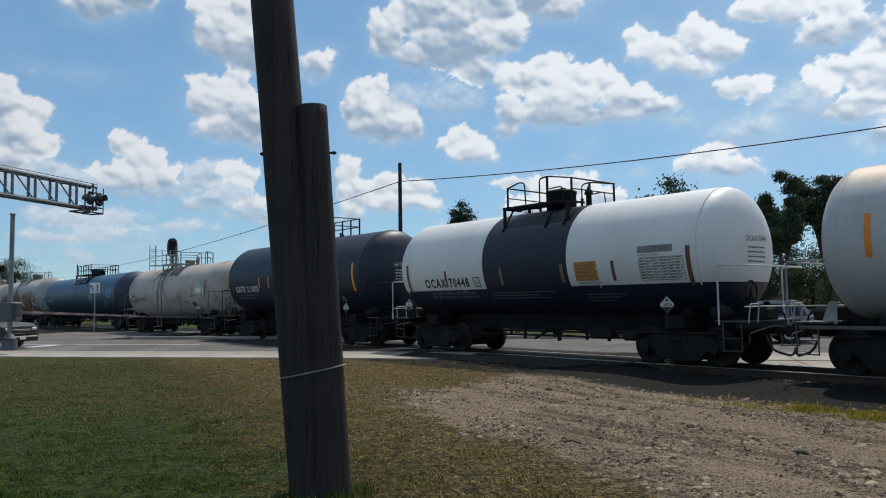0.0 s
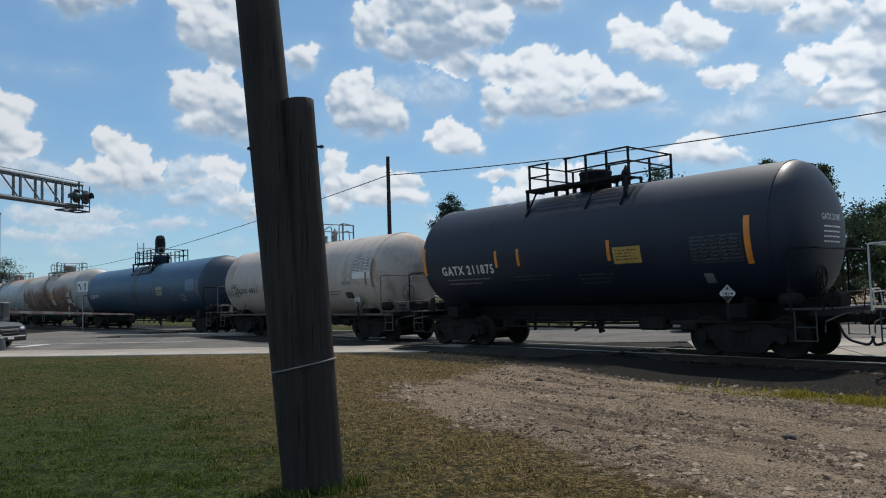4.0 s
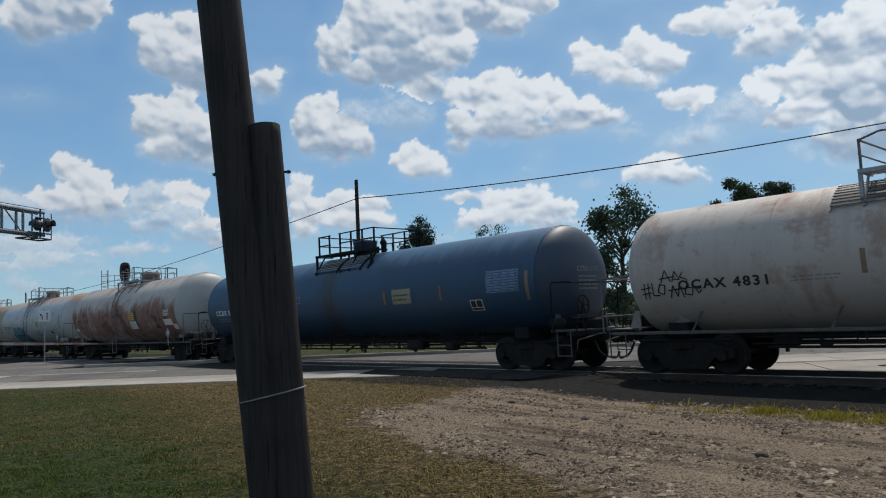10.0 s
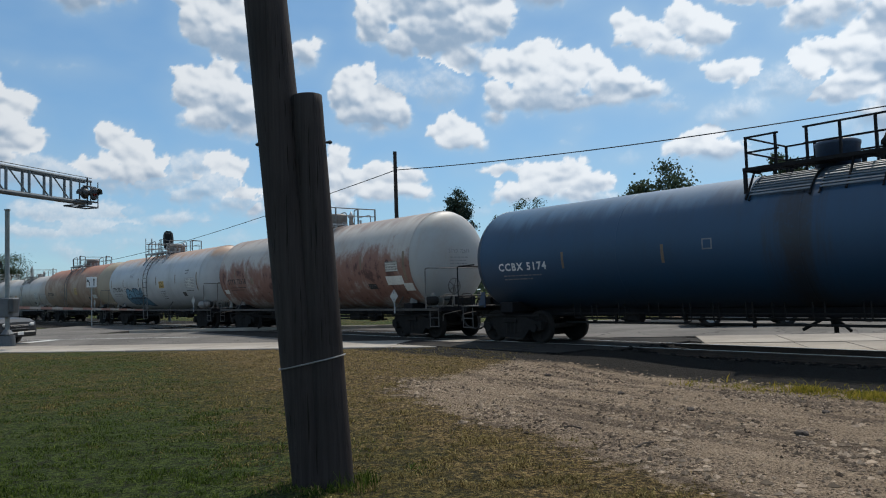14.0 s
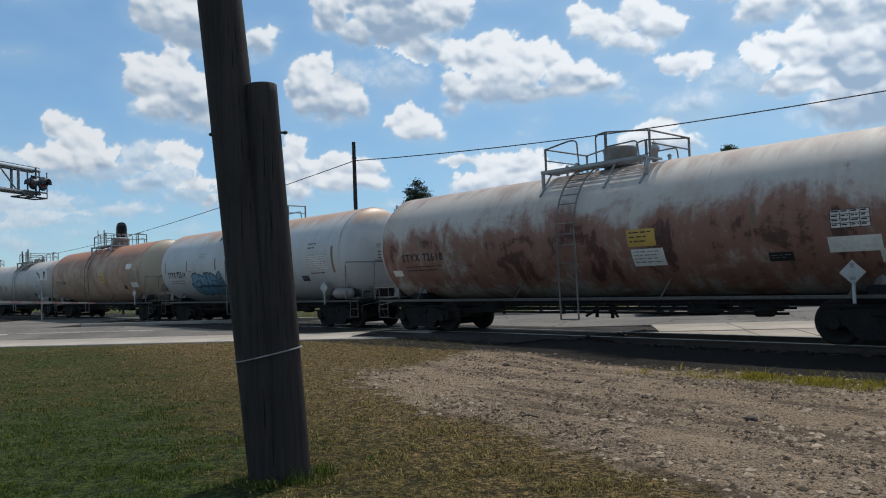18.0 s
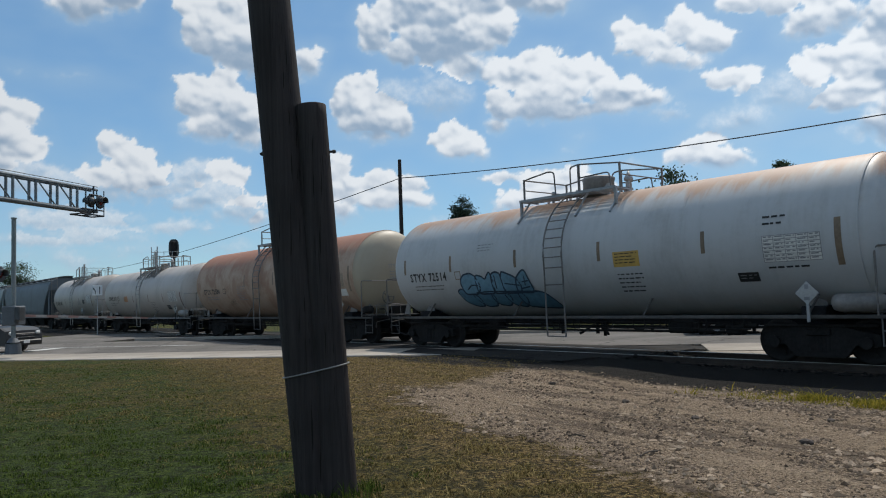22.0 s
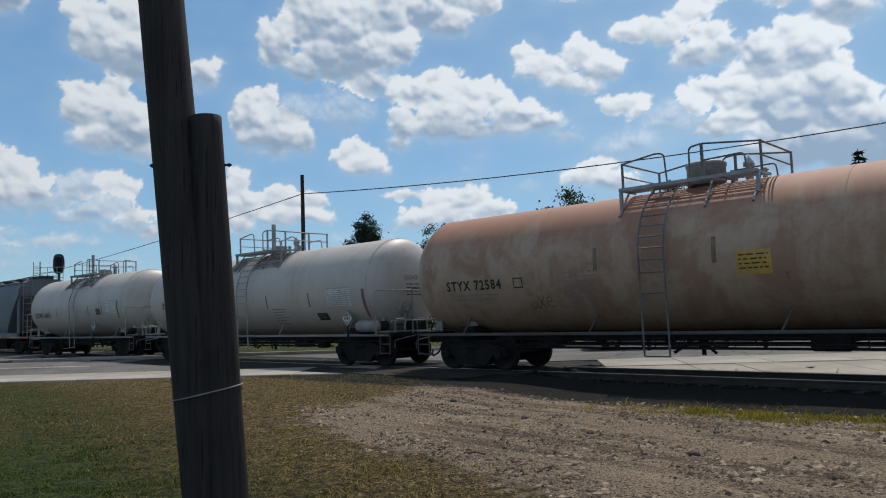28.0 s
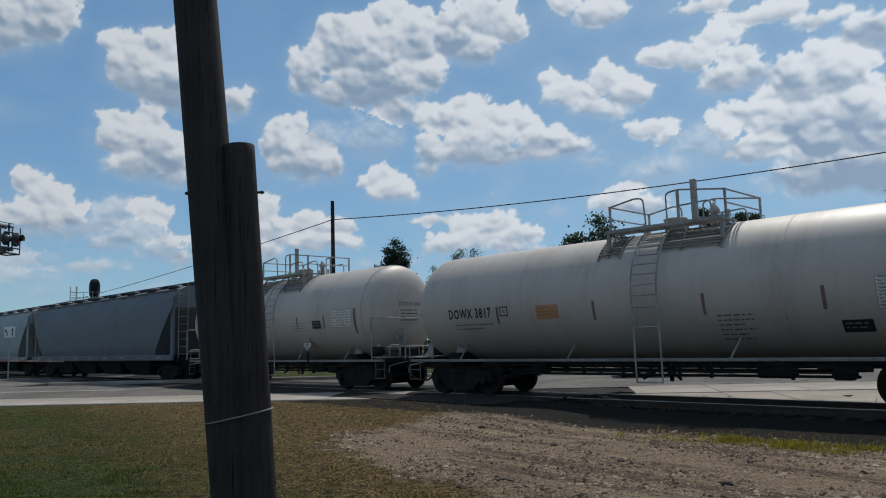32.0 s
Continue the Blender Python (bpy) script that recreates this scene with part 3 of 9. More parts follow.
# ---- sky backdrop: drifting fair-weather cumulus, far beyond everything ----
CLOUDS = {      # degrees right of ahead, degrees up, half width, half height
    "top_left": [(-24.1, 22.0, 2.7, 1.8), (-22.2, 22.2, 1.6, 2.0), (-25.1, 20.8, 2.3, 1.4)],
    "behind_pole": [(-16.7, 20.9, 1.8, 1.2), (-14.7, 21.1, 1.9, 1.5), (-16.1, 19.4, 2.5, 1.6), (-14.1, 18.6, 2.5, 1.9), (-12.5, 17.4, 1.9, 1.3), (-9.5, 17.8, 1.4, 1.2), (-8.4, 18.4, 0.6, 0.6)],
    "left_stack": [(-15.2, 16.3, 1.2, 1.2), (-17.4, 15.6, 1.6, 1.2), (-16.4, 14.6, 2.9, 1.4), (-17.9, 14.6, 1.4, 1.0), (-14.4, 13.9, 2.1, 1.7), (-16.1, 12.9, 2.3, 1.2), (-14.0, 12.3, 1.9, 0.9)],
    "right_of_pole": [(-5.1, 16.0, 1.9, 1.1), (-6.3, 14.8, 1.5, 1.7), (-3.4, 14.9, 1.9, 1.5), (-4.7, 13.8, 3.0, 1.5), (-2.1, 13.2, 1.2, 1.2), (-4.0, 12.5, 2.8, 0.7)],
    "great_top": [(-1.5, 22.8, 2.6, 1.7), (-2.6, 21.4, 1.9, 1.5), (-4.0, 20.0, 1.5, 1.7), (0.2, 21.5, 3.0, 2.2), (2.5, 23.7, 2.2, 1.5), (3.8, 22.3, 2.4, 2.1), (1.1, 19.2, 3.9, 1.9), (4.6, 20.0, 2.6, 1.7), (2.8, 17.4, 2.4, 1.2), (-2.0, 18.6, 1.9, 1.3)],
    "top_lobe": [(9.7, 23.7, 2.6, 1.7), (7.4, 22.8, 2.1, 1.9), (11.5, 23.0, 1.6, 1.5), (9.2, 21.5, 2.3, 1.3)],
    "broad_middle": [(8.5, 17.4, 2.1, 1.2), (6.7, 16.5, 2.4, 1.4), (9.4, 15.9, 2.8, 1.5), (12.0, 16.0, 2.1, 1.2), (14.1, 14.8, 2.3, 1.3), (16.3, 14.0, 1.9, 1.0), (17.9, 13.0, 1.6, 0.6), (5.6, 14.4, 1.5, 1.3), (5.3, 13.1, 1.3, 0.8), (11.5, 13.7, 5.1, 0.9), (8.9, 14.5, 3.4, 1.5)],
    "upper_right": [(19.3, 18.7, 1.8, 1.1), (20.7, 17.8, 1.8, 1.1), (16.7, 18.0, 2.3, 1.0), (15.4, 18.9, 1.3, 0.8), (18.1, 17.0, 2.1, 0.9), (19.8, 16.4, 1.2, 0.6)],
    "high_band": [(27.4, 20.6, 1.9, 0.9), (23.8, 19.9, 2.6, 0.8), (25.8, 19.5, 2.0, 1.0), (28.5, 18.9, 1.7, 1.1), (27.6, 17.7, 2.1, 1.2), (29.5, 17.8, 1.9, 1.1)],
    "small_flat": [(22.2, 15.0, 2.4, 0.6), (23.8, 14.2, 1.4, 0.6), (20.6, 15.3, 0.9, 0.5)],
    "great_right": [(35.6, 17.3, 1.8, 0.9), (33.8, 16.5, 2.2, 1.1), (31.2, 15.8, 2.2, 1.1), (28.9, 15.0, 2.1, 1.1), (27.1, 14.0, 1.5, 1.4), (31.8, 14.2, 3.4, 1.5), (35.0, 14.6, 2.8, 1.9), (36.5, 12.5, 1.9, 1.9), (29.9, 12.7, 3.0, 1.1), (33.7, 11.8, 3.7, 1.3), (32.6, 10.2, 3.4, 0.8)],
    "far_top_right": [(37.3, 19.1, 2.6, 1.3), (35.1, 18.7, 1.9, 0.7), (19.0, 23.5, 2.5, 1.1), (16.8, 24.3, 1.7, 0.7), (26.8, 22.9, 3.1, 0.6), (31.0, 21.7, 3.4, 0.7), (34.2, 20.7, 2.2, 0.6)],
    "small_middle": [(1.6, 12.5, 1.2, 0.8), (2.4, 11.5, 1.8, 0.9), (3.7, 10.9, 0.9, 0.6), (0.5, 12.1, 0.8, 0.6)],
    "wisp": [(11.4, 11.9, 0.7, 0.4), (10.6, 10.7, 0.3, 0.2), (14.9, 9.4, 1.3, 0.4), (22.6, 12.5, 0.6, 0.7)],
    "right_low": [(20.3, 10.6, 1.7, 0.8), (19.4, 9.8, 2.2, 0.7), (21.4, 9.3, 2.0, 1.0)],
    "low_middle": [(6.1, 9.0, 2.6, 0.5), (8.2, 8.7, 1.9, 0.9), (10.4, 8.7, 1.9, 1.1), (12.1, 7.7, 1.6, 1.1), (8.6, 7.6, 3.0, 0.9), (6.4, 7.3, 2.1, 0.9), (11.2, 6.7, 2.5, 0.8)],
    "low_beside_pole": [(-7.0, 9.8, 0.9, 1.4), (-6.4, 8.4, 1.2, 1.3), (-4.1, 9.0, 1.9, 1.0), (-2.2, 8.8, 1.7, 0.9), (-3.5, 7.7, 3.0, 0.8), (-6.8, 6.9, 1.3, 0.9), (-0.9, 7.5, 0.9, 0.5)],
    "left_tower": [(-22.7, 11.2, 1.1, 0.9), (-21.8, 10.3, 1.4, 1.1), (-20.9, 9.0, 1.8, 1.2), (-22.6, 8.8, 2.8, 1.1), (-24.1, 9.1, 1.9, 1.1)],
    "low_left": [(-16.5, 9.7, 1.8, 0.9), (-17.4, 9.2, 1.6, 0.9), (-15.1, 9.3, 1.4, 1.0), (-15.9, 8.0, 2.5, 0.9), (-14.4, 7.3, 1.9, 1.0), (-13.2, 6.3, 1.3, 0.8)],
    "pale_left": [(-22.2, 6.3, 2.0, 0.6), (-22.9, 5.0, 2.8, 0.6), (-16.8, 5.4, 0.8, 0.3), (-23.8, 3.9, 2.0, 0.5), (-19.5, 7.4, 1.6, 0.4), (2.5, 6.1, 2.2, 0.4), (-0.1, 6.0, 1.7, 0.4)],
    "left_edge": [(-30.5, 14.3, 0.9, 0.9), (-29.4, 13.1, 1.5, 1.1), (-30.1, 11.6, 2.2, 1.5), (-28.7, 10.8, 1.7, 1.3), (-30.0, 9.6, 2.6, 1.3), (-32.0, 12.6, 2.2, 2.6), (-32.6, 9.7, 3.0, 1.9)],
    "wisp_left": [(-25.7, 15.9, 1.5, 0.3), (-28.8, 16.0, 0.5, 0.2)],
    "far_right": [(33.6, 16.5, 3.4, 2.2), (35.2, 13.1, 4.1, 2.6), (33.8, 10.5, 3.4, 1.9), (37.9, 10.9, 4.1, 2.6)],
    "pale_low": [(-27.2, 5.2, 2.7, 0.5), (-28.6, 3.6, 2.6, 0.5), (-22.2, 4.1, 2.4, 0.6), (-14.9, 4.2, 2.5, 0.6)],
    "left_bank": [(-28.2, 9.1, 3.0, 1.3), (-25.6, 8.5, 3.0, 1.1), (-23.2, 8.3, 2.6, 1.0), (-20.6, 8.4, 2.4, 1.0)],
    "left_mid_bank": [(-17.5, 9.5, 1.9, 1.2), (-18.5, 8.8, 1.5, 0.9), (-16.1, 8.1, 2.2, 1.2), (-14.5, 6.9, 1.9, 1.1), (-17.3, 7.5, 2.6, 0.9)],
    "pale_bank": [(-26.6, 6.2, 3.0, 0.9), (-23.0, 6.3, 2.2, 0.7), (-24.4, 5.1, 3.4, 0.7), (-28.2, 4.8, 3.0, 0.7), (-18.8, 5.8, 2.6, 0.6), (-25.5, 3.6, 3.0, 0.6)],
    "pale_great": [(0.9, 15.2, 2.6, 1.7), (-2.6, 15.6, 2.6, 1.3)],
    "pale_right": [(22.7, 11.8, 2.6, 1.3), (26.1, 13.4, 2.6, 1.5)],
}


def lattice_noise(u, v, seed):
    """Smooth value noise from 0 to 1 on two arrays of coordinates."""
    table = np.random.RandomState(seed).rand(257, 257)
    i, j = np.floor(u).astype(int), np.floor(v).astype(int)
    fu, fv = u - i, v - j
    fu, fv = fu * fu * (3 - 2 * fu), fv * fv * (3 - 2 * fv)
    i0, j0, i1, j1 = i % 257, j % 257, (i + 1) % 257, (j + 1) % 257
    return (table[i0, j0] * (1 - fu) + table[i1, j0] * fu) * (1 - fv) + (table[i0, j1] * (1 - fu) + table[i1, j1] * fu) * fv


def layered_noise(u, v, seed, octaves=4):
    total, weight = 0.0, 0.0
    for k in range(octaves):
        total = total + lattice_noise(u * 2 ** k, v * 2 ** k, seed + k) * 0.55 ** k
        weight += 0.55 ** k
    return total / weight


def softened(field, times):
    """A field averaged with its neighbours, a few times over."""
    for _ in range(times):
        p = np.pad(field, 1, mode="edge")
        field = (p[1:-1, 1:-1] * 2 + p[:-2, 1:-1] + p[2:, 1:-1] + p[1:-1, :-2] + p[1:-1, 2:]) / 6
    return field


def cloud_sheet():
    """The far sky with its heaped clouds, each a pile of smaller and smaller heaps. Where the air is clear it lets the sky through."""
    wide = np.concatenate([np.arange(-180, -50, 0.9), np.arange(-50, 50, 0.115), np.arange(50, 180.5, 0.9)])
    tall = np.concatenate([np.arange(-1.0, 31.5, 0.115), np.arange(31.5, 86, 0.7)])
    az, el = np.meshgrid(wide, tall)
    warp_a = az + 0.9 * (layered_noise(az * 0.55 + 200, el * 0.55 + 40, 3) - 0.5) + 0.36 * (layered_noise(az * 2.2 + 500, el * 2.2, 13, 3) - 0.5)
    warp_e = el + 0.8 * (layered_noise(az * 0.55 + 200, el * 0.55 + 40, 23) - 0.5) + 0.36 * (layered_noise(az * 2.2 + 500, el * 2.2, 33, 3) - 0.5)
    depth = np.full(az.shape, -9.0)          # degrees inside the edge
    heap = np.full(az.shape, -9.0)           # how far the heaps swell towards the eye
    height = np.full(az.shape, 0.5)          # from the base of the cloud to its top
    thin = np.ones(az.shape)
    banks = dict(CLOUDS)
    r = random.Random(17)
    for k in range(190):             # the sky goes on alike behind the eye and overhead
        a0, e0 = r.uniform(-180, 180), r.uniform(3, 78)
        if (abs(a0) < 50 and e0 < 29) or math.hypot((a0 - SUN_AZIMUTH) * 0.68, e0 - SUN_ELEVATION) < 15:
            continue
        w0 = r.uniform(2.5, 5.5) / max(0.35, math.cos(radians(e0)))
        banks["round_the_sky_%d" % k] = [(a0 + w0 * r.uniform(-1.2, 1.2), e0 + r.uniform(-2.2, 2.2), w0 * r.uniform(0.5, 1.0), r.uniform(1.4, 3.4)) for q in range(4)]
    for name, puffs in banks.items():
        faint = 0.78 if "bank" in name else 0.42 if "pale" in name else 0.5 if "wisp" in name else 1.0
        low, high = min(e - h for a, e, w, h in puffs), max(e + h for a, e, w, h in puffs)
        small = "round" in name
        balls = []
        for a, e, w, h in puffs:
            balls.append((a, e, w, h, 0.0))
            if small:
                continue
            for q in range(16):
                t = math.radians(r.uniform(-35, 215))
                out = r.uniform(0.30, 0.92)
                size = r.uniform(0.18, 0.44)
                cw, ch = (0.55 * h + 0.45 * w) * size, h * size * 1.08
                ca, ce, cz = a + w * out * math.cos(t), e + h * out * math.sin(t), h * math.sqrt(max(0.02, 1 - out * out)) * 0.8
                balls.append((ca, ce, cw, ch, cz))
                for j in range(5):
                    t2, out2, size2 = math.radians(r.uniform(-60, 240)), r.uniform(0.4, 1.0), r.uniform(0.28, 0.5)
                    balls.append((ca + cw * out2 * math.cos(t2), ce + ch * out2 * math.sin(t2), cw * size2, ch * size2, cz + ch * math.sqrt(max(0.02, 1 - out2 * out2)) * 0.85))
        for a, e, w, h, z in balls:
            mar_w, mar_h = 0.6 + 1.3 * w / min(w, h), 0.6 + 1.3 * h / min(w, h)
            j0, j1 = np.searchsorted(tall, (e - h - mar_h, e + h + mar_h))
            i0, i1 = np.searchsorted(wide, (a - w - mar_w, a + w + mar_w))
            if j1 <= j0 or i1 <= i0:
                continue
            cut = (slice(j0, j1), slice(i0, i1))
            d2 = ((warp_a[cut] - a) / w) ** 2 + ((warp_e[cut] - e) / h) ** 2
            inside = (1 - np.sqrt(d2)) * min(w, h)
            bulge = np.where(d2 < 1, z + h * np.sqrt(np.maximum(0, 1 - d2)), -9.0)
            take = inside > depth[cut]
            thin[cut] = np.where(take, faint, thin[cut])
            share = np.clip((warp_e[cut] - low) / max(0.6, high - low), 0, 1)
            height[cut] = np.where(take, share, height[cut])
            depth[cut] = np.maximum(depth[cut], inside)
            heap[cut] = np.maximum(heap[cut], bulge)
    height = softened(height, 18)
    heap = softened(np.maximum(heap, 0), 1)
    near = softened(heap, 14)
    step_e, step_a = np.gradient(heap, tall, wide)
    soft_e, soft_a = np.gradient(near, tall, wide)

    def lit(ga, ge):
        return (-0.30 * ga - 0.80 * ge + 0.45) / np.sqrt(1 + ga * ga + ge * ge)
    rough_a = layered_noise(az * 0.8 + 90, el * 0.8 + 300, 71, 5)
    light = 0.42 + 0.40 * lit(step_a, step_e) + 0.24 * lit(soft_a, soft_e)
    light += 0.26 * np.exp(-np.maximum(depth, 0) / 0.35)                   # thin edges let the sun through
    light -= 0.62 * np.clip(0.52 - height, 0, 1) * np.clip(depth / 0.9, 0, 1)
    light -= 0.27 * np.clip((near - 1.3) / 1.6, 0, 1)                       # the thick of the cloud is grey
    light += 0.22 * (rough_a - 0.5)
    light = softened(light, 2)
    fuzz = 0.16 + 2.2 * np.clip(0.45 - height, 0, 1) ** 1.3 + (1 - thin) * 1.0
    cover = np.clip((depth + 0.06 + 0.9 * (rough_a - 0.52)) / fuzz, 0, 1) * np.where(thin < 1, 0.25 + thin * 0.6, 1.0)
    veil = 0.24 * np.clip((softened(np.clip(depth, -1.2, 0), 10) + 1.2) / 1.2, 0, 1) ** 2
    haze = np.clip((9.0 - el) / 9.0, 0, 1)
    drift = layered_noise(az * 0.22 + 30, el * 0.5 + 90, 91, 4)
    veil = np.maximum(veil, 0.25 * haze * np.clip(drift * 2.2 - 0.5, 0, 1)) + 0.14 * np.clip(drift * 2.4 - 0.9, 0, 1)
    veil += 0.26 * np.clip((az + 5) / 28, 0, 1) * (np.abs(az) < 90) * np.clip((50 - el) / 25, 0, 1)      # whiter towards the sun
    light = light + (0.70 - light) * 0.45 * haze
    ra, re, far = np.radians(az.ravel()), np.radians(el.ravel()), 2600.0
    verts = np.stack([np.sin(ra) * np.cos(re), np.cos(ra) * np.cos(re), np.sin(re)], 1) * far
    rows_, cols_ = az.shape
    i = (np.arange(rows_ - 1)[:, None] * cols_ + np.arange(cols_ - 1)[None, :]).ravel()
    faces = np.stack([i, i + 1, i + cols_ + 1, i + cols_], 1)
    m = bpy.data.materials.new("cumulus_clouds")
    m.use_nodes = True
    nt = m.node_tree
    nt.nodes.remove(nt.nodes["Principled BSDF"])
    got = {}
    for key in ("cover", "light", "veil"):
        got[key] = nt.nodes.new("ShaderNodeAttribute")
        got[key].attribute_name = key
    vec = stretched(nt, nt.nodes.new("ShaderNodeTexCoord").outputs["Object"], (0.01, 0.01, 0.01))
    up = nt.nodes.new("ShaderNodeSeparateXYZ")
    nt.links.new(vec, up.inputs[0])
    fine = maths(nt, "SUBTRACT", noise_of(nt, vec, 5.5, 5, 0.6), 0.5)
    alpha = nt.nodes.new("ShaderNodeClamp")      # frayed edges
    body = got["cover"].outputs["Fac"]
    fray = maths(nt, "MULTIPLY", maths(nt, "MULTIPLY", body, maths(nt, "SUBTRACT", 1.0, body)), maths(nt, "MULTIPLY", fine, 2.6))
    nt.links.new(maths(nt, "ADD", body, fray), alpha.inputs[0])
    alpha = alpha.outputs[0]
    tone = maths(nt, "ADD", got["light"].outputs["Fac"], maths(nt, "MULTIPLY", fine, 0.22))
    col = mixed(nt, ramp(nt, tone, 0.10, 0.95), (0.30, 0.415, 0.56), (0.82, 0.87, 0.92))
    col = mixed(nt, alpha, (0.42, 0.59, 0.75), col)
    veil_fac = got["veil"].outputs["Fac"]
    alpha = maths(nt, "ADD", alpha, maths(nt, "MULTIPLY", veil_fac, maths(nt, "SUBTRACT", 1.0, alpha)))
    em = nt.nodes.new("ShaderNodeEmission")
    nt.links.new(maths(nt, "ADD", maths(nt, "MULTIPLY", up.outputs["X"], 0.0075), 0.985), em.inputs["Strength"])     # brighter towards the sun
    nt.links.new(col, em.inputs["Color"])
    tr = nt.nodes.new("ShaderNodeBsdfTransparent")
    mix = nt.nodes.new("ShaderNodeMixShader")
    nt.links.new(alpha, mix.inputs[0])
    nt.links.new(tr.outputs[0], mix.inputs[1])
    nt.links.new(em.outputs[0], mix.inputs[2])
    nt.links.new(mix.outputs[0], nt.nodes["Material Output"].inputs["Surface"])
    m.cycles.emission_sampling = "NONE"
    me = bpy.data.meshes.new("backdrop_clouds")
    me.vertices.add(len(verts))
    me.vertices.foreach_set("co", verts.ravel())
    me.loops.add(faces.size)
    me.loops.foreach_set("vertex_index", faces.ravel())
    me.polygons.add(len(faces))
    me.polygons.foreach_set("loop_start", np.arange(0, faces.size, 4))
    me.materials.append(m)
    me.update(calc_edges=True)
    me.validate()
    ob = new("backdrop_clouds", me)
    for key, values in (("cover", cover), ("light", light), ("veil", veil)):
        a = me.attributes.new(key, "FLOAT", "POINT")
        a.data.foreach_set("value", values.ravel().astype(np.float32))
    return tagged(ob, "bright fair-weather cumulus clouds with grey bases in a blue sky", "sky", kind="structure")


SKY = cloud_sheet()

# ---- ground ----
def track_dip(s, n):
    """How far the bed of the track, and the shallow ditch before it, lie below the ground, away from the crossing."""
    across = max(0.0, min(1.0, ((1.75 if n < TRACK_OFF else 1.15) - abs(n - TRACK_OFF)) / 0.4))
    along = max(0.0, min(1.0, max((11.6 - s) / 0.8, (s - 35.0) / 0.8)))
    ditch = max(0.0, min(1.0, (n - 9.6) / 2.2)) * (n < TRACK_OFF) * max(0.0, min(1.0, (10.8 - s) / 2.8))
    return max(0.17 * across * along, 0.13 * ditch * ditch * (3 - 2 * ditch))


def make_ground():
    """One sheet: fine near the eye and along the track, coarse towards the horizon."""
    def ticks(lo, hi, step, far):
        t = list(np.arange(lo, hi + 0.01, step))
        out, w = [], step
        p = hi
        while p < far:
            w *= 1.35
            p += w
            out.append(p)
        neg, w, p = [], step, lo
        while p > -far:
            w *= 1.35
            p -= w
            neg.append(p)
        return neg[::-1] + t + out
    ss, nn = ticks(-12, 62, 0.4, 2300), ticks(0, 22, 0.4, 2300)
    verts = []
    for s in ss:
        for n in nn:
            p = at_track(s, n)
            near = max(0.0, 1 - p.length / 60)
            z = -0.012 - track_dip(s, n) + near * (0.035 * noise.noise(p * 0.35) + 0.012 * noise.noise(p * 1.7))
            if 21 < ROAD_SIDE.dot(p) < 45 and p.length < 90:
                z = -0.05 - track_dip(s, n)
            verts.append((p.x, p.y, z))
    c = len(nn)
    faces = [(i * c + j, i * c + j + 1, (i + 1) * c + j + 1, (i + 1) * c + j) for i in range(len(ss) - 1) for j in range(c - 1)]
    ob = raw("ground", verts, [f[::-1] for f in faces], M_GROUND, smooth=True)
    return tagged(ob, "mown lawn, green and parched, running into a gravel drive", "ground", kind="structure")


make_ground()


def sheet(name, corners, z, material, label, category, thick=0.06, parent=None):
    """A flat slab with the given outline, its top at z."""
    bm = bmesh.new()
    extrude_outline(bm, [(p.x, p.y) for p in corners], z - thick, z, "xy")
    ob = part(name, bm, material, parent)
    return tagged(ob, label, category, kind="structure") if parent is None else ob


R_NEAR, R_KERB, R_FAR = 21.0, 23.8, 32.3
sheet("road", [at_road(-140, R_KERB), at_road(150, R_KERB), at_road(150, R_FAR), at_road(-26, R_FAR), at_road(-26, 43.0), at_road(-36, 43.0), at_road(-36, R_FAR + 1.5), at_road(-140, R_FAR + 1.5)],
      0.0, M_ASPHALT, "worn grey asphalt street crossing the railway track", "road")

# concrete apron in slabs along the street, with open joints
APRON = tagged(new("pavement"), "pale concrete apron slabs along the street edge", "pavement", kind="structure")
slab_mesh = None
rng = random.Random(4)
for k in range(46):
    r = -62 + k * 2.2
    c = at_road(r + 1.1, (R_NEAR + R_KERB) / 2)
    s_mid, n_mid = ALONG.dot(c), ACROSS.dot(c)
    if abs(n_mid - TRACK_OFF) < 2.3:
        continue
    if slab_mesh is None:
        bm = bmesh.new()
        box(bm, (0, 0, 0), (2.17, R_KERB - R_NEAR - 0.03, 0.12), 0.015)
        bmesh.ops.transform(bm, matrix=Matrix.Rotation(math.atan2(ROAD_WAY.y, ROAD_WAY.x), 4, "Z"), verts=bm.verts)
        slab = part("slab", bm, M_CONCRETE, APRON)
        slab_mesh = slab.data
    else:
        slab = new("slab", slab_mesh)
        slab.parent = APRON
    slab.location = (c.x, c.y, -0.048 + rng.uniform(-0.006, 0.006))

# forecourt beyond the track: concrete slabs between the rails and the street
COURT = tagged(new("forecourt"), "pale concrete slabs between the track and the street", "pavement", kind="structure")
for k in range(12):
    r0, r1 = 1.6 + 1.2 * k, 2.78 + 1.2 * k
    lo = [(17.93 - 0.5855 * r) / 0.811 for r in (r0, r1)]
    bm = bmesh.new()
    extrude_outline(bm, [(p.x, p.y) for p in (at_road(r0, min(lo[0], R_NEAR - 0.1)), at_road(r1, lo[1]), at_road(r1, R_NEAR - 0.02), at_road(r0, R_NEAR - 0.02))], -0.12, -0.004 + rng.uniform(-0.006, 0.006), "xy")
    part("slab", bm, M_CONCRETE, COURT)
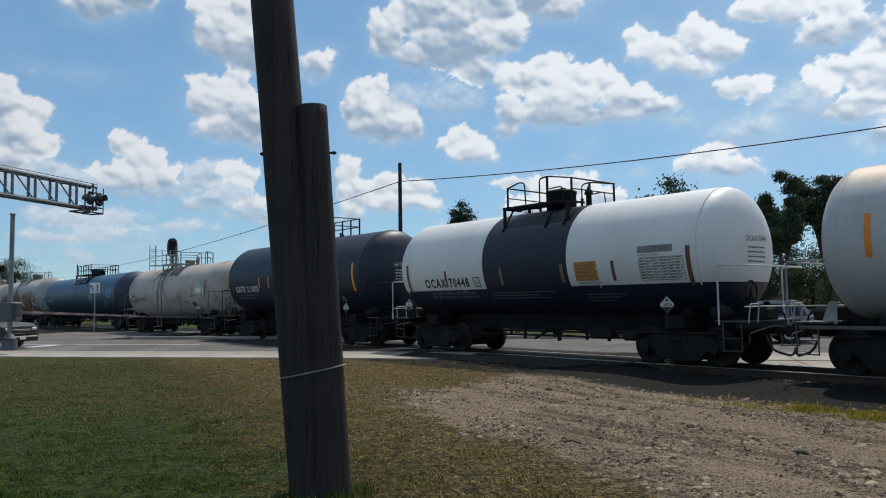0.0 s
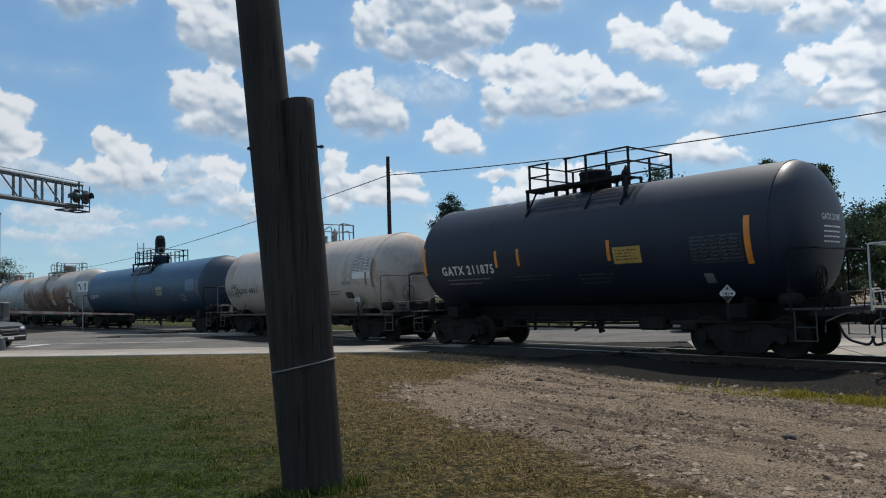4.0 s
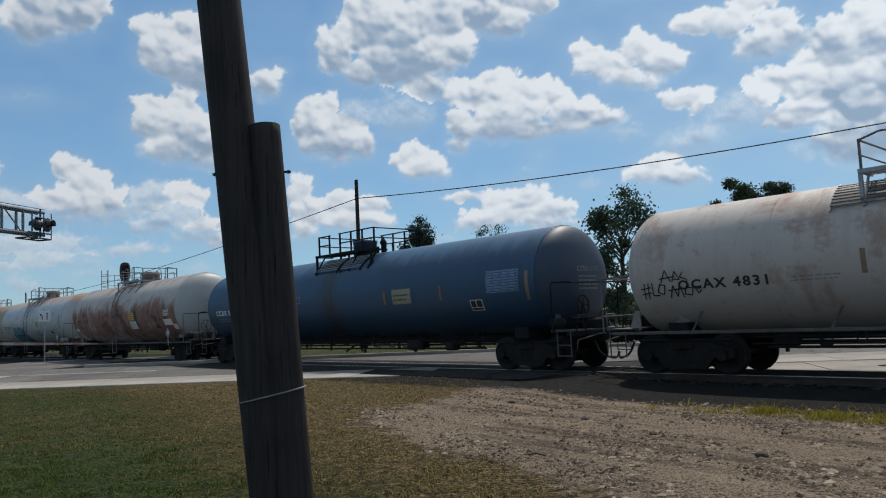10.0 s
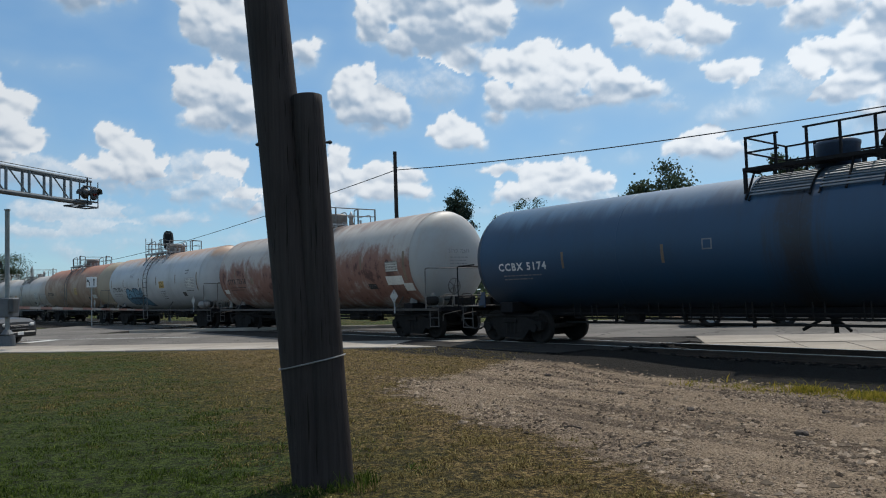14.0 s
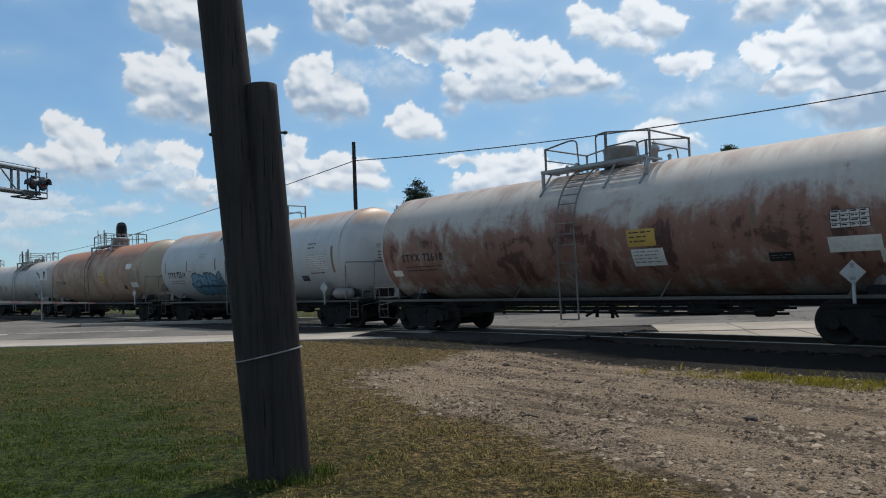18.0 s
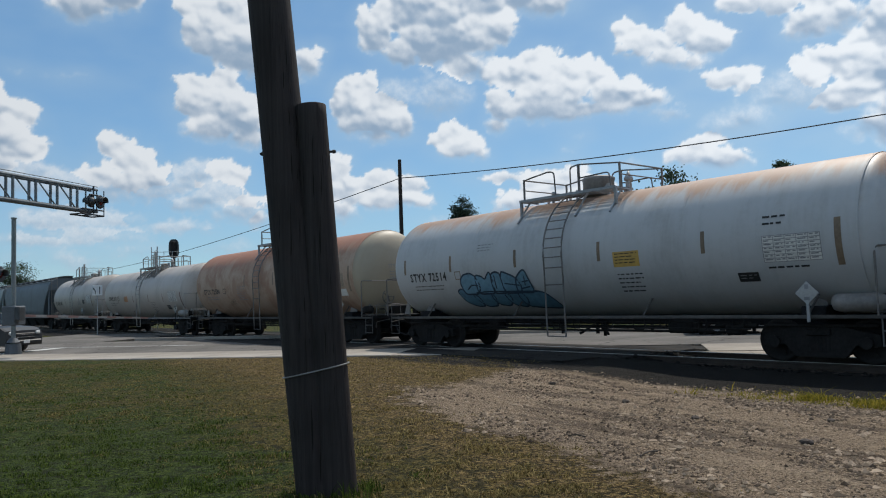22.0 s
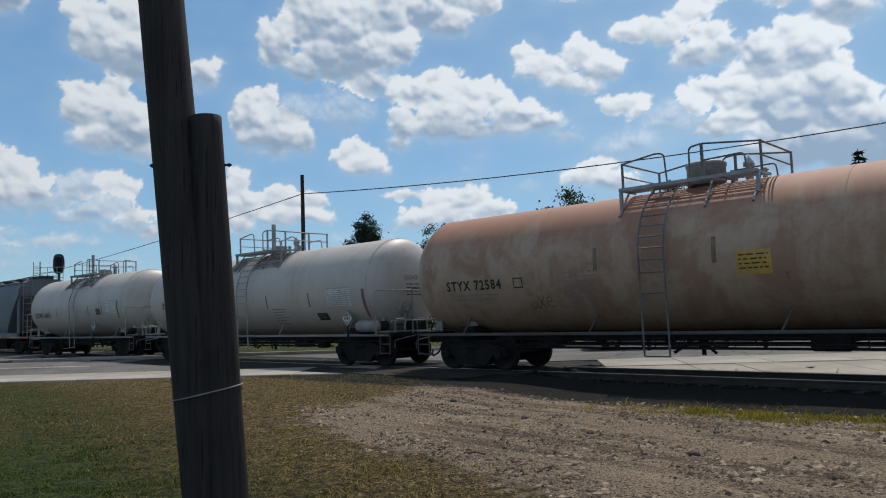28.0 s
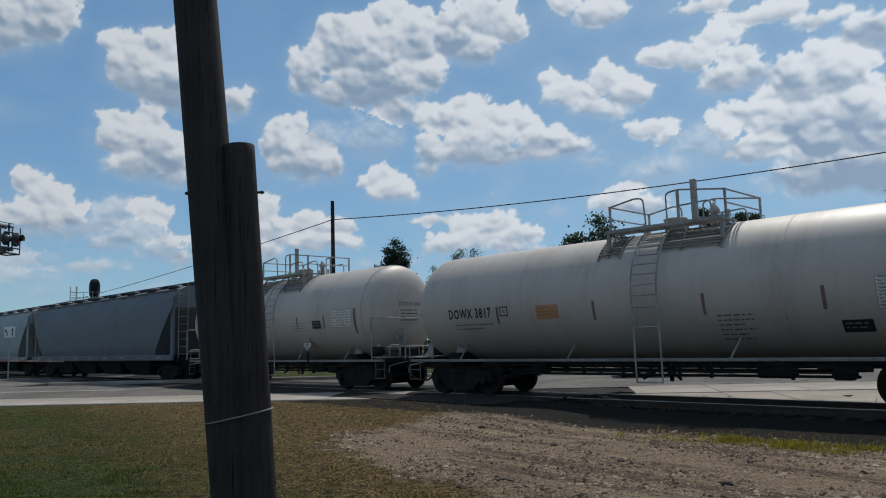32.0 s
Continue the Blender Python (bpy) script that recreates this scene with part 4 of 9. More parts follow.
# asphalt beside the crossing panels; the near sheet paints the train's shadow
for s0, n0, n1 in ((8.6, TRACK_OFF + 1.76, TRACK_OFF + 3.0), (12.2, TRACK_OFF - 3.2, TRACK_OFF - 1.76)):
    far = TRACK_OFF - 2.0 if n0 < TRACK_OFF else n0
    sheet("crossing_asphalt", [at_track(s0, n0), at_track(s0, n1), at_track(44.0, n1), at_track(44.0, far), at_track(28.0, n0)], 0.016 if n0 < TRACK_OFF else -0.022, M_CROSSING, "asphalt beside the crossing panels, toned dark with the train's shadow", "road")
# kerb on the far side of the street
for a, b in ((-24.0, 120.0),):
    bm = bmesh.new()
    extrude_outline(bm, [(R_FAR, -0.05), (R_FAR, 0.13), (R_FAR + 0.02, 0.15), (R_FAR + 0.17, 0.15), (R_FAR + 0.17, -0.05)], a, b, "yz")
    bmesh.ops.transform(bm, matrix=Matrix(((ROAD_WAY.x, ROAD_SIDE.x, 0, 0), (ROAD_WAY.y, ROAD_SIDE.y, 0, 0), (0, 0, 1, 0), (0, 0, 0, 1))), verts=bm.verts)
    bmesh.ops.recalc_face_normals(bm, faces=bm.faces)
    kerb = tagged(part("kerb", bm, M_CONCRETE), "low concrete kerb beyond the street", "kerb", kind="structure")

# lane lines
LINES = tagged(new("road_marking"), "worn white lane lines painted on the asphalt", "road marking", kind="structure")
for r0, r1, m0, w in ((-52, -17.5, 28.0, 0.12), (-24.6, -24.0, 26.0, 3.4), (13, 90, 28.0, 0.12)):
    bm = bmesh.new()
    extrude_outline(bm, [(p.x, p.y) for p in (at_road(r0, m0 - w / 2), at_road(r1, m0 - w / 2), at_road(r1, m0 + w / 2), at_road(r0, m0 + w / 2))], 0.0, 0.004, "xy")
    part("line", bm, M_PAINTLINE, LINES)

# ---- railway track ----
TRACK_FRAME = Matrix.Translation(ACROSS * TRACK_OFF) @ Matrix.Rotation(radians(90 + TRACK_TURN), 4, "Z")   # x along (away), y towards the eye
TRACK = tagged(new("railway_track"), "steel rails on dark ties and shade-darkened ballast, polished on top", "railway track", kind="structure")
TRACK.matrix_basis = TRACK_FRAME
for side in (-0.75, 0.75):
    bm = bmesh.new()
    web = [(-0.07, -0.165), (0.07, -0.165), (0.07, -0.15), (0.012, -0.13), (0.012, -0.045), (0.036, -0.035), (0.036, -0.004), (-0.036, -0.004), (-0.036, -0.035), (-0.012, -0.045), (-0.012, -0.13), (-0.07, -0.15)]
    extrude_outline(bm, [(side + y, z) for y, z in web], -60, 320, "yz")
    rail = part("rail", bm, M_RAIL, TRACK)
    bm = bmesh.new()
    box(bm, (130, side, 0.0), (380, 0.066, 0.010))
    part("rail_head", bm, M_RAILTOP, rail, "polished rail head")
bm = bmesh.new()
box(bm, (0, 0, 0), (0.23, 2.6, 0.16), 0.012)
tie = part("tie", bm, M_TIE, TRACK)
tie.location = (-11.0, 0, -0.245)
for k in range(1, 95):
    x = -11.0 + k * 0.52
    if 11.2 < x < 35.4:
        continue
    t = new("tie", tie.data)
    t.parent = TRACK
    t.location = (x + rng.uniform(-0.03, 0.03), rng.uniform(-0.04, 0.04), -0.245 + rng.uniform(-0.01, 0.01))
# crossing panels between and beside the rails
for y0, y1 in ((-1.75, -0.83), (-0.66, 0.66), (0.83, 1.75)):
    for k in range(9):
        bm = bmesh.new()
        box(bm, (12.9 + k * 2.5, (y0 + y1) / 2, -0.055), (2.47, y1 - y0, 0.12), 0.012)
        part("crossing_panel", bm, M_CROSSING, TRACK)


def scatter_stones(name, count, size, place, material, label, seed, z=0.0):
    """Loose stones strewn on the ground, one mesh."""
    r = np.random.RandomState(seed)
    base = np.array([(1, 0, 0), (-1, 0, 0), (0, 1, 0), (0, -1, 0), (0, 0, 0.75), (0, 0, -0.6)], float)
    tri = np.array([(0, 2, 4), (2, 1, 4), (1, 3, 4), (3, 0, 4), (2, 0, 5), (1, 2, 5), (3, 1, 5), (0, 3, 5)])
    verts, faces = [], []
    for k in range(count):
        p = place(r)
        if p is None:
            continue
        sz = size * (0.35 + r.rand() ** 2.5 * 1.6)
        a = r.rand() * 6.28
        v = base * (0.7 + 0.6 * r.rand(6, 1)) * np.array([1.0, 0.55 + 0.45 * r.rand(), 0.5 + 0.3 * r.rand()]) * sz
        v = np.stack([v[:, 0] * math.cos(a) - v[:, 1] * math.sin(a), v[:, 0] * math.sin(a) + v[:, 1] * math.cos(a), v[:, 2]], 1) + np.array(p)
        faces.append(tri + 6 * len(verts))
        verts.append(v)
    return tagged(raw(name, np.concatenate(verts).tolist(), np.concatenate(faces).tolist(), material), label, "stones", kind="stuff")


def ground_z(x, y):
    p = Vector((x, y, 0))
    near = max(0.0, 1 - p.length / 60)
    s, n = ALONG.dot(p), ACROSS.dot(p)
    z = -0.012 - track_dip(s, n) + near * (0.035 * noise.noise(p * 0.35) + 0.012 * noise.noise(p * 1.7))
    return -0.05 - track_dip(s, n) if 21 < ROAD_SIDE.dot(p) < 45 else z


def gravelness(x, y):
    low_side = x + 0.447 * y - 4.6
    high_side = 0.55 * (14.2 + 2.1 * max(0.0, x - 0.2) - y)
    return min(low_side, high_side, 0.6 * x + 0.42) + 0.6 * noise.noise(Vector((x, y, 0)) * 0.8) + 0.4 * noise.noise(Vector((x, y, 3)) * 2.5)


def on_drive(r):
    y = 4.5 + 15 * r.rand() ** 1.4
    x = -3 + 13 * r.rand()
    if gravelness(x, y) < 0.1 * r.randn() or ACROSS.dot(Vector((x, y, 0))) > 12.45 + 0.15 * r.randn():
        return None
    return (x, y, ground_z(x, y) + 0.004)


def on_bed(r):
    s, n = -8 + 20 * r.rand(), 15.4 + 2.4 * r.rand()
    p = at_track(s, n)
    return None if n > 17.7 else (p.x, p.y, ground_z(p.x, p.y) + 0.01)


def in_ruts(r):
    """Dark stones gather in long bands that follow the wheels."""
    got = on_drive(r)
    if got is None:
        return None
    x, y, z = got
    a, c = 0.455 * x - 0.89 * y, 0.89 * x + 0.455 * y
    band = noise.noise(Vector((a * 0.35, c * 1.5, 7.0))) + 0.5 * noise.noise(Vector((a * 1.2, c * 2.6, 2.0)))
    return got if band > 0.15 + 0.14 * r.randn() else None


def in_clusters(r):
    """Coarser stones lie in loose patches."""
    got = on_drive(r)
    if got is None:
        return None
    x, y, z = got
    return got if noise.noise(Vector((x * 1.1, y * 0.8, 5.0))) + 0.6 * noise.noise(Vector((x * 3.0, y * 2.4, 9.0))) > 0.16 + 0.2 * r.randn() else None


scatter_stones("drive_gravel", 26000, 0.013, on_drive, M_PEBBLE, "loose tan gravel strewn over the drive", 3)
scatter_stones("drive_stones", 90000, 0.021, in_ruts, M_CHIP, "dark stones gathered in bands along the drive", 4)
scatter_stones("drive_cobbles", 24000, 0.030, in_clusters, M_COBBLE, "coarse tan and brown stones lying in patches on the drive", 6)
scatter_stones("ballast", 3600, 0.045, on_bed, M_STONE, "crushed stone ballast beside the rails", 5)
# a few bigger clods and a twig on the drive
for x, y, w in ((3.68, 7.88, 0.07), (3.1, 9.6, 0.05), (4.6, 9.2, 0.045), (2.6, 11.2, 0.05), (1.9, 13.8, 0.06)):
    bm = bmesh.new()
    bmesh.ops.create_icosphere(bm, subdivisions=2, radius=w)
    for v in bm.verts:
        v.co *= 1 + 0.35 * noise.noise(v.co * 22 + Vector((x, y, 0)))
        v.co.z *= 0.55
    clod = part("clod", bm, simple("dark_clod_earth", (0.07, 0.055, 0.045), 0.95, 0, 0.4, 12) if "dark_clod_earth" not in bpy.data.materials else bpy.data.materials["dark_clod_earth"])
    clod.location = (x, y, ground_z(x, y) + w * 0.3)
    tagged(clod, "dark clod of earth lying on the gravel drive", "clod", "clods on the drive")
for x0, y0, x1, y1 in ((1.86, 7.5, 2.08, 7.66), (1.35, 8.7, 1.52, 8.55)):
    bm = bmesh.new()
    pipe(bm, [(x0, y0, ground_z(x0, y0) + 0.012), ((x0 + x1) / 2, (y0 + y1) / 2 + 0.02, ground_z(x0, y0) + 0.03), (x1, y1, ground_z(x1, y1) + 0.015)], 0.009, 6)
    tagged(part("twig", bm, M_BARK), "small dry twig lying at the edge of the drive", "twig")


def blades(name, count, place, material, label, seed, height, width, lean=0.6):
    """Grass blades or weeds: one thin bent blade of two faces each."""
    r = np.random.RandomState(seed)
    verts, faces = [], []
    k = 0
    for _ in range(count):
        got = place(r)
        if got is None:
            continue
        x, y, z, scale = got
        h, a = height * scale * (0.5 + r.rand()), r.rand() * 6.28
        w = width * (0.6 + 0.8 * r.rand())
        dx, dy = math.cos(a) * w, math.sin(a) * w
        b = r.rand() * 6.28
        l = h * lean * r.rand()
        mx, my = math.cos(b) * l * 0.35, math.sin(b) * l * 0.35
        tx, ty = math.cos(b) * l, math.sin(b) * l
        verts += [(x - dx, y - dy, z), (x + dx, y + dy, z), (x + mx + dx * 0.7, y + my + dy * 0.7, z + h * 0.6), (x + mx - dx * 0.7, y + my - dy * 0.7, z + h * 0.6), (x + tx, y + ty, z + h)]
        faces += [(k, k + 1, k + 2, k + 3), (k + 3, k + 2, k + 4)]
        k += 5
    return tagged(raw(name, verts, faces, material), label, "grass", kind="stuff")


def lawn_spot(dry):
    def place(r):
        y = 4.6 + 18 * r.rand() ** 1.7
        x = -0.62 * y - 0.6 + (0.62 * y + 3.4) * r.rand()
        p = Vector((x, y, 0))
        if ROAD_SIDE.dot(p) > 20.95:
            return None
        g = gravelness(x, y)
        if g > -0.1 + 0.25 * r.randn() or (g > -0.3 and r.rand() < 0.4):
            return None
        parched = max(0.55 * x + 0.275 * y - 1.25, min(0.05, 0.12 * (y - 15.5))) + 0.9 * noise.noise(p * 0.28) + 0.7 * noise.noise(p * 1.7)
        if (parched + 0.3 * r.randn() > 0.1) != dry:
            return None
        clump = 0.75 * noise.noise(Vector((x * 1.7, y * 3.4, 1.0))) + 0.65 * noise.noise(p * 5.0)
        if clump < -0.04 and r.rand() < 0.88:
            return None
        return (x, y, ground_z(x, y) - 0.004, (0.65 + 2.2 * max(0, clump)) * (1.0 if r.rand() > 0.03 else 1.8))
    return place


blades("lawn_grass", 150000, lawn_spot(False), M_BLADE, "short green lawn grass", 11, 0.024, 0.0046, 1.1)
def tuft_field(dry):
    """Coarser tufts farther off, in patches."""
    near = lawn_spot(dry)

    def place(r):
        got = near(r)
        if got is None or got[1] < 5.6:
            return None
        p = Vector((got[0] * 2.4, got[1] * 1.3, 4.0))
        return None if noise.noise(p) < 0.10 + 0.12 * r.randn() else (got[0], got[1], got[2], 0.6 + 0.8 * r.rand())
    return place


blades("lawn_tufts", 40000, tuft_field(False), M_BLADE, "coarser tufts of green grass in the lawn", 16, 0.028, 0.0090, 1.6)
blades("dry_lawn_tufts", 110000, tuft_field(True), M_STRAW, "coarser tufts of parched grass in the lawn", 17, 0.026, 0.0090, 1.8)
blades("dry_lawn_grass", 150000, lawn_spot(True), M_STRAW, "short parched straw-coloured grass", 12, 0.020, 0.0048, 1.6)


def weed_spot(r):
    s = -9 + 16.5 * r.rand()
    n = 11.85 + 0.06 * (s - 5) + 0.34 * r.randn()
    p = at_track(s, n)
    if noise.noise(p * 1.4) < -0.12 + 0.2 * r.randn() or (s > 6.2 and r.rand() < 0.8):
        return None
    return (p.x, p.y, ground_z(p.x, p.y) - 0.01, 0.4 + 1.5 * max(0, noise.noise(p * 1.4)) + 1.2 * (r.rand() < 0.03))


blades("trackside_weeds", 24000, weed_spot, M_WEED, "yellow-green weeds in a strip beside the track", 13, 0.075, 0.009, 1.5)


def far_weed_spot(r):
    s, n = -8 + 14 * r.rand(), 18.0 + 0.12 * r.randn()
    p = at_track(s, n)
    return None if noise.noise(p * 0.7) < 0.15 else (p.x, p.y, ground_z(p.x, p.y) - 0.01, 0.6 + r.rand())


blades("far_trackside_weeds", 1000, far_weed_spot, M_WEED, "thin weeds in the gravel beyond the rails", 14, 0.08, 0.006, 0.8)


def tuft_spot(r):
    a, d = r.rand() * 6.28, 0.19 + 0.12 * r.rand()
    tall = 0.35 + 0.9 * max(0.0, math.cos(a + 0.6)) * r.rand()
    return (-1.02 + math.cos(a) * d * 1.4, 6.5 + math.sin(a) * d, ground_z(-1.0, 6.5) - 0.01, tall)


blades("pole_foot_grass", 420, tuft_spot, M_BLADE, "long grass left unmown round the foot of the pole", 15, 0.13, 0.005, 0.9)

# ---- the leaning utility pole with its stub, right before the eye ----
POLE = thing("utility_pole", pose(-1.03, 6.5, 0), "dark weathered utility pole leaning, strapped to a sawn-off stub", "utility pole")


def wooden_shaft(name, a, b, ra, rb, seed, label, crown=0.003):
    a, b = Vector(a), Vector(b)
    way = b - a
    m = Matrix.Translation(a) @ way.to_track_quat("Z", "Y").to_matrix().to_4x4()
    bm = bmesh.new()
    seg, rings = 36, []
    steps = 40
    for i in range(steps + 1):
        t = i / steps
        ring = []
        for k in range(seg):
            an = 2 * math.pi * k / seg
            rr = ra + (rb - ra) * t
            rr *= 1 + 0.018 * noise.noise(Vector((math.cos(an) * 2, math.sin(an) * 2, t * 2.5 + seed))) - 0.010 * max(0, noise.noise(Vector((math.cos(an) * 9, math.sin(an) * 9, t * 1.2 + seed * 3))))
            ring.append(bm.verts.new((rr * math.cos(an), rr * math.sin(an), way.length * t)))
        rings.append(ring)
    for p, q in zip(rings, rings[1:]):
        for k in range(seg):
            bm.faces.new((p[k], p[(k + 1) % seg], q[(k + 1) % seg], q[k])).smooth = True
    top = bm.verts.new((0, 0, way.length + crown))
    inner = [bm.verts.new((v.co.x * 0.975, v.co.y * 0.975, way.length + crown)) for v in rings[-1]]
    for k in range(seg):
        bm.faces.new((rings[-1][k], rings[-1][(k + 1) % seg], inner[(k + 1) % seg], inner[k]))
        bm.faces.new((inner[k], inner[(k + 1) % seg], top))
    bmesh.ops.transform(bm, matrix=m, verts=bm.verts)
    return part(name, bm, M_POLE, POLE, label)


wooden_shaft("shaft", (-0.070, 0.05, -0.4), (-0.845, 0.05, 9.0), 0.196, 0.180, 1.0, "tall leaning pole shaft")
wooden_shaft("stub", (0.086, 0.0, -0.4), (-0.098, 0.0, 3.33), 0.172, 0.133, 5.0, "sawn-off pole stub")
bm = bmesh.new()
hoop = []
for k in range(64):
    way = Vector((math.cos(2 * math.pi * k / 64), math.sin(2 * math.pi * k / 64)))
    spot = max((Vector(c) + way * r for c, r in (((-0.188, 0.05), 0.203), ((0.016, 0.0), 0.166))), key=lambda q: q.dot(way))
    hoop.append((spot.x, spot.y, 1.03 + 0.2 * (spot.x + 0.097)))
pipe(bm, hoop + [hoop[0]], 0.0068, 6)
part("strap", bm, M_BAND, POLE, "thin pale metal strap")
for z, xa, xb in ((2.92, -0.55, 0.115), (1.62, -0.36, -0.33), (2.0, -0.42, -0.36)):
    bm = bmesh.new()
    rod(bm, (xa, 0.0, z), (xb, 0.0, z), 0.011, 8)
    rod(bm, (xb - 0.03, 0, z), (xb - 0.012, 0, z), 0.017, 6)
    rod(bm, (xa + 0.012, 0, z), (xa + 0.03, 0, z), 0.017, 6)
    part("through_bolt", bm, M_BOLT, POLE, "steel through bolt")

# ---- utility poles and cable beyond the track ----
def far_pole(x, y, h, label):
    p = thing("far_utility_pole", pose(x, y, 0), label, "utility pole", "utility poles beyond the track")
    bm = bmesh.new()
    rod(bm, (0, 0, -0.3), (0, 0, h), 0.15, 14, 0.11)
    part("shaft", bm, M_POLE, p)
    bm = bmesh.new()
    rod(bm, (-0.16, 0, h - 1.0), (0.16, 0, h - 1.0), 0.02, 8)
    part("insulator_bolt", bm, M_BOLT, p)
    return p


far_pole(-2.55, 46.0, 10.25, "plain dark wooden utility pole beyond the street")
far_pole(38.0, 16.5, 11.2, "plain wooden utility pole beyond the street")
far_pole(-68.0, 140.0, 9.6, "distant wooden utility pole along the track")


def cable(name, a, b, sag, label):
    a, b = Vector(a), Vector(b)
    bm = bmesh.new()
    pipe(bm, [a.lerp(b, k / 40) - Vector((0, 0, 4 * sag * (k / 40) * (1 - k / 40))) for k in range(41)], 0.028, 5)
    return tagged(part(name, bm, M_WIRE), label, "cable", "overhead cables")


cable("overhead_cable", (-2.55, 46.0, 9.1), (38.0, 16.5, 10.2), 1.05, "black overhead cable slung between utility poles")
cable("overhead_cable", (-2.55, 46.0, 9.1), (-68.0, 140.0, 8.4), 1.0, "black overhead cable running off along the track")

# ---- crossing signals ----
CANT = thing("crossing_cantilever", pose(-15.25, 24.5, 0, 0, 0, 0), "galvanised mast with a truss arm with crossing lights over the street", "crossing signal")
TR_WAY = (Vector((-13.72, 30.0, 0)) - Vector((-16.35, 20.6, 0))).normalized()
TR_LEN = 5.32


def tr(x, y, z):
    """Along the arm, across it, up."""
    side = Vector((TR_WAY.y, -TR_WAY.x, 0))
    return TR_WAY * x + side * y + Vector((0, 0, z))


bm = bmesh.new()
rod(bm, (0, 0, 0), (0, 0, 6.6), 0.145, 20, 0.14)
rod(bm, (0, 0, 6.6), (0, 0, 6.66), 0.17, 20)
part("mast", bm, M_MASTGREY, CANT)
bm = bmesh.new()
lathe(bm, [(6.66, 0.05), (6.72, 0.05), (6.74, 0.12), (7.08, 0.115), (7.12, 0.08), (7.13, 0.01)], 18, "z")
part("bell", bm, M_DARKSTEEL, CANT, "warning bell on the mast top")
bm = bmesh.new()
rod(bm, ROAD_SIDE * -0.95 + Vector((0, 0, 2.9)), ROAD_SIDE * 0.95 + Vector((0, 0, 2.9)), 0.04, 8)
part("crossarm", bm, M_DARKSTEEL, CANT)
for lean in (50, -50):
    bm = bmesh.new()
    box(bm, (0, 0, 0), (0.02, 1.2, 0.22), 0.004, Matrix.Rotation(radians(lean), 4, "X"))
    bmesh.ops.transform(bm, matrix=Matrix.Translation(Vector((math.cos(radians(38)), math.sin(radians(38)), 0)) * (0.17 + 0.024 * (lean > 0)) + Vector((0, 0, 4.2))) @ Matrix.Rotation(radians(38), 4, "Z"), verts=bm.verts)
    part("crossbuck_board", bm, M_MASTGREY, CANT, "weathered crossbuck board seen from its unpainted back")
bm = bmesh.new()
box(bm, (0, 0, 0.1), (0.9, 0.9, 0.25), 0.03)
part("footing", bm, M_CONCRETE, CANT)
Z_LOW, Z_HIGH = 5.47, 6.34
for y in (-0.15, 0.15):
    for z, r in ((Z_LOW, 0.062), (Z_HIGH, 0.052)):
        bm = bmesh.new()
        rod(bm, tr(0, y, z), tr(TR_LEN, y, z), r, 8)
        part("chord", bm, M_TRUSS, CANT)
    for x, r in ((0.25, 0.05), (1.25, 0.05), (2.25, 0.05), (3.25, 0.05), (4.25, 0.05), (4.70, 0.03), (5.30, 0.025)):
        if y < 0 and r < 0.04:
            continue
        bm = bmesh.new()
        rod(bm, tr(x, y, Z_LOW), tr(x, y, Z_HIGH), r, 6)
        part("upright", bm, M_TRUSS, CANT)
    for x in (0.3, 1.3, 2.3, 3.3) if y > 0 else ():
        bm = bmesh.new()
        rod(bm, tr(x, y, Z_HIGH), tr(x + 0.9, y, Z_LOW), 0.028, 6)
        part("brace", bm, M_TRUSS, CANT)
bm = bmesh.new()
box(bm, (0, 0, 0), (TR_LEN - 0.4, 0.28, 0.03))
bmesh.ops.transform(bm, matrix=Matrix.Translation(tr(TR_LEN / 2, 0, Z_LOW + 0.06)) @ Matrix.Rotation(math.atan2(TR_WAY.y, TR_WAY.x), 4, "Z"), verts=bm.verts)
part("walkway", bm, M_TRUSS, CANT, "narrow walkway grating")
for y in (-0.18, 0.18):
    bm = bmesh.new()
    pipe(bm, [tr(0.3, y, Z_HIGH + 0.12), tr(TR_LEN, y, Z_HIGH + 0.12)], 0.016, 6)
    part("top_rail", bm, M_TRUSS, CANT)
bm = bmesh.new()
for z in (Z_LOW - 0.18, Z_LOW + 0.02):
    for y in (-0.15, 0.42):
        rod(bm, tr(TR_LEN - 1.1, y, z), tr(TR_LEN + 0.06, y, z), 0.03, 6)
for x in (TR_LEN - 1.1, TR_LEN - 0.55, TR_LEN + 0.06):
    rod(bm, tr(x, -0.15, Z_LOW - 0.18), tr(x, 0.42, Z_LOW - 0.18), 0.03, 6)
rod(bm, tr(TR_LEN + 0.06, 0.42, Z_LOW - 0.18), tr(TR_LEN + 0.06, 0.42, Z_HIGH - 0.05), 0.02, 6)
part("light_cradle", bm, M_DARKSTEEL, CANT)


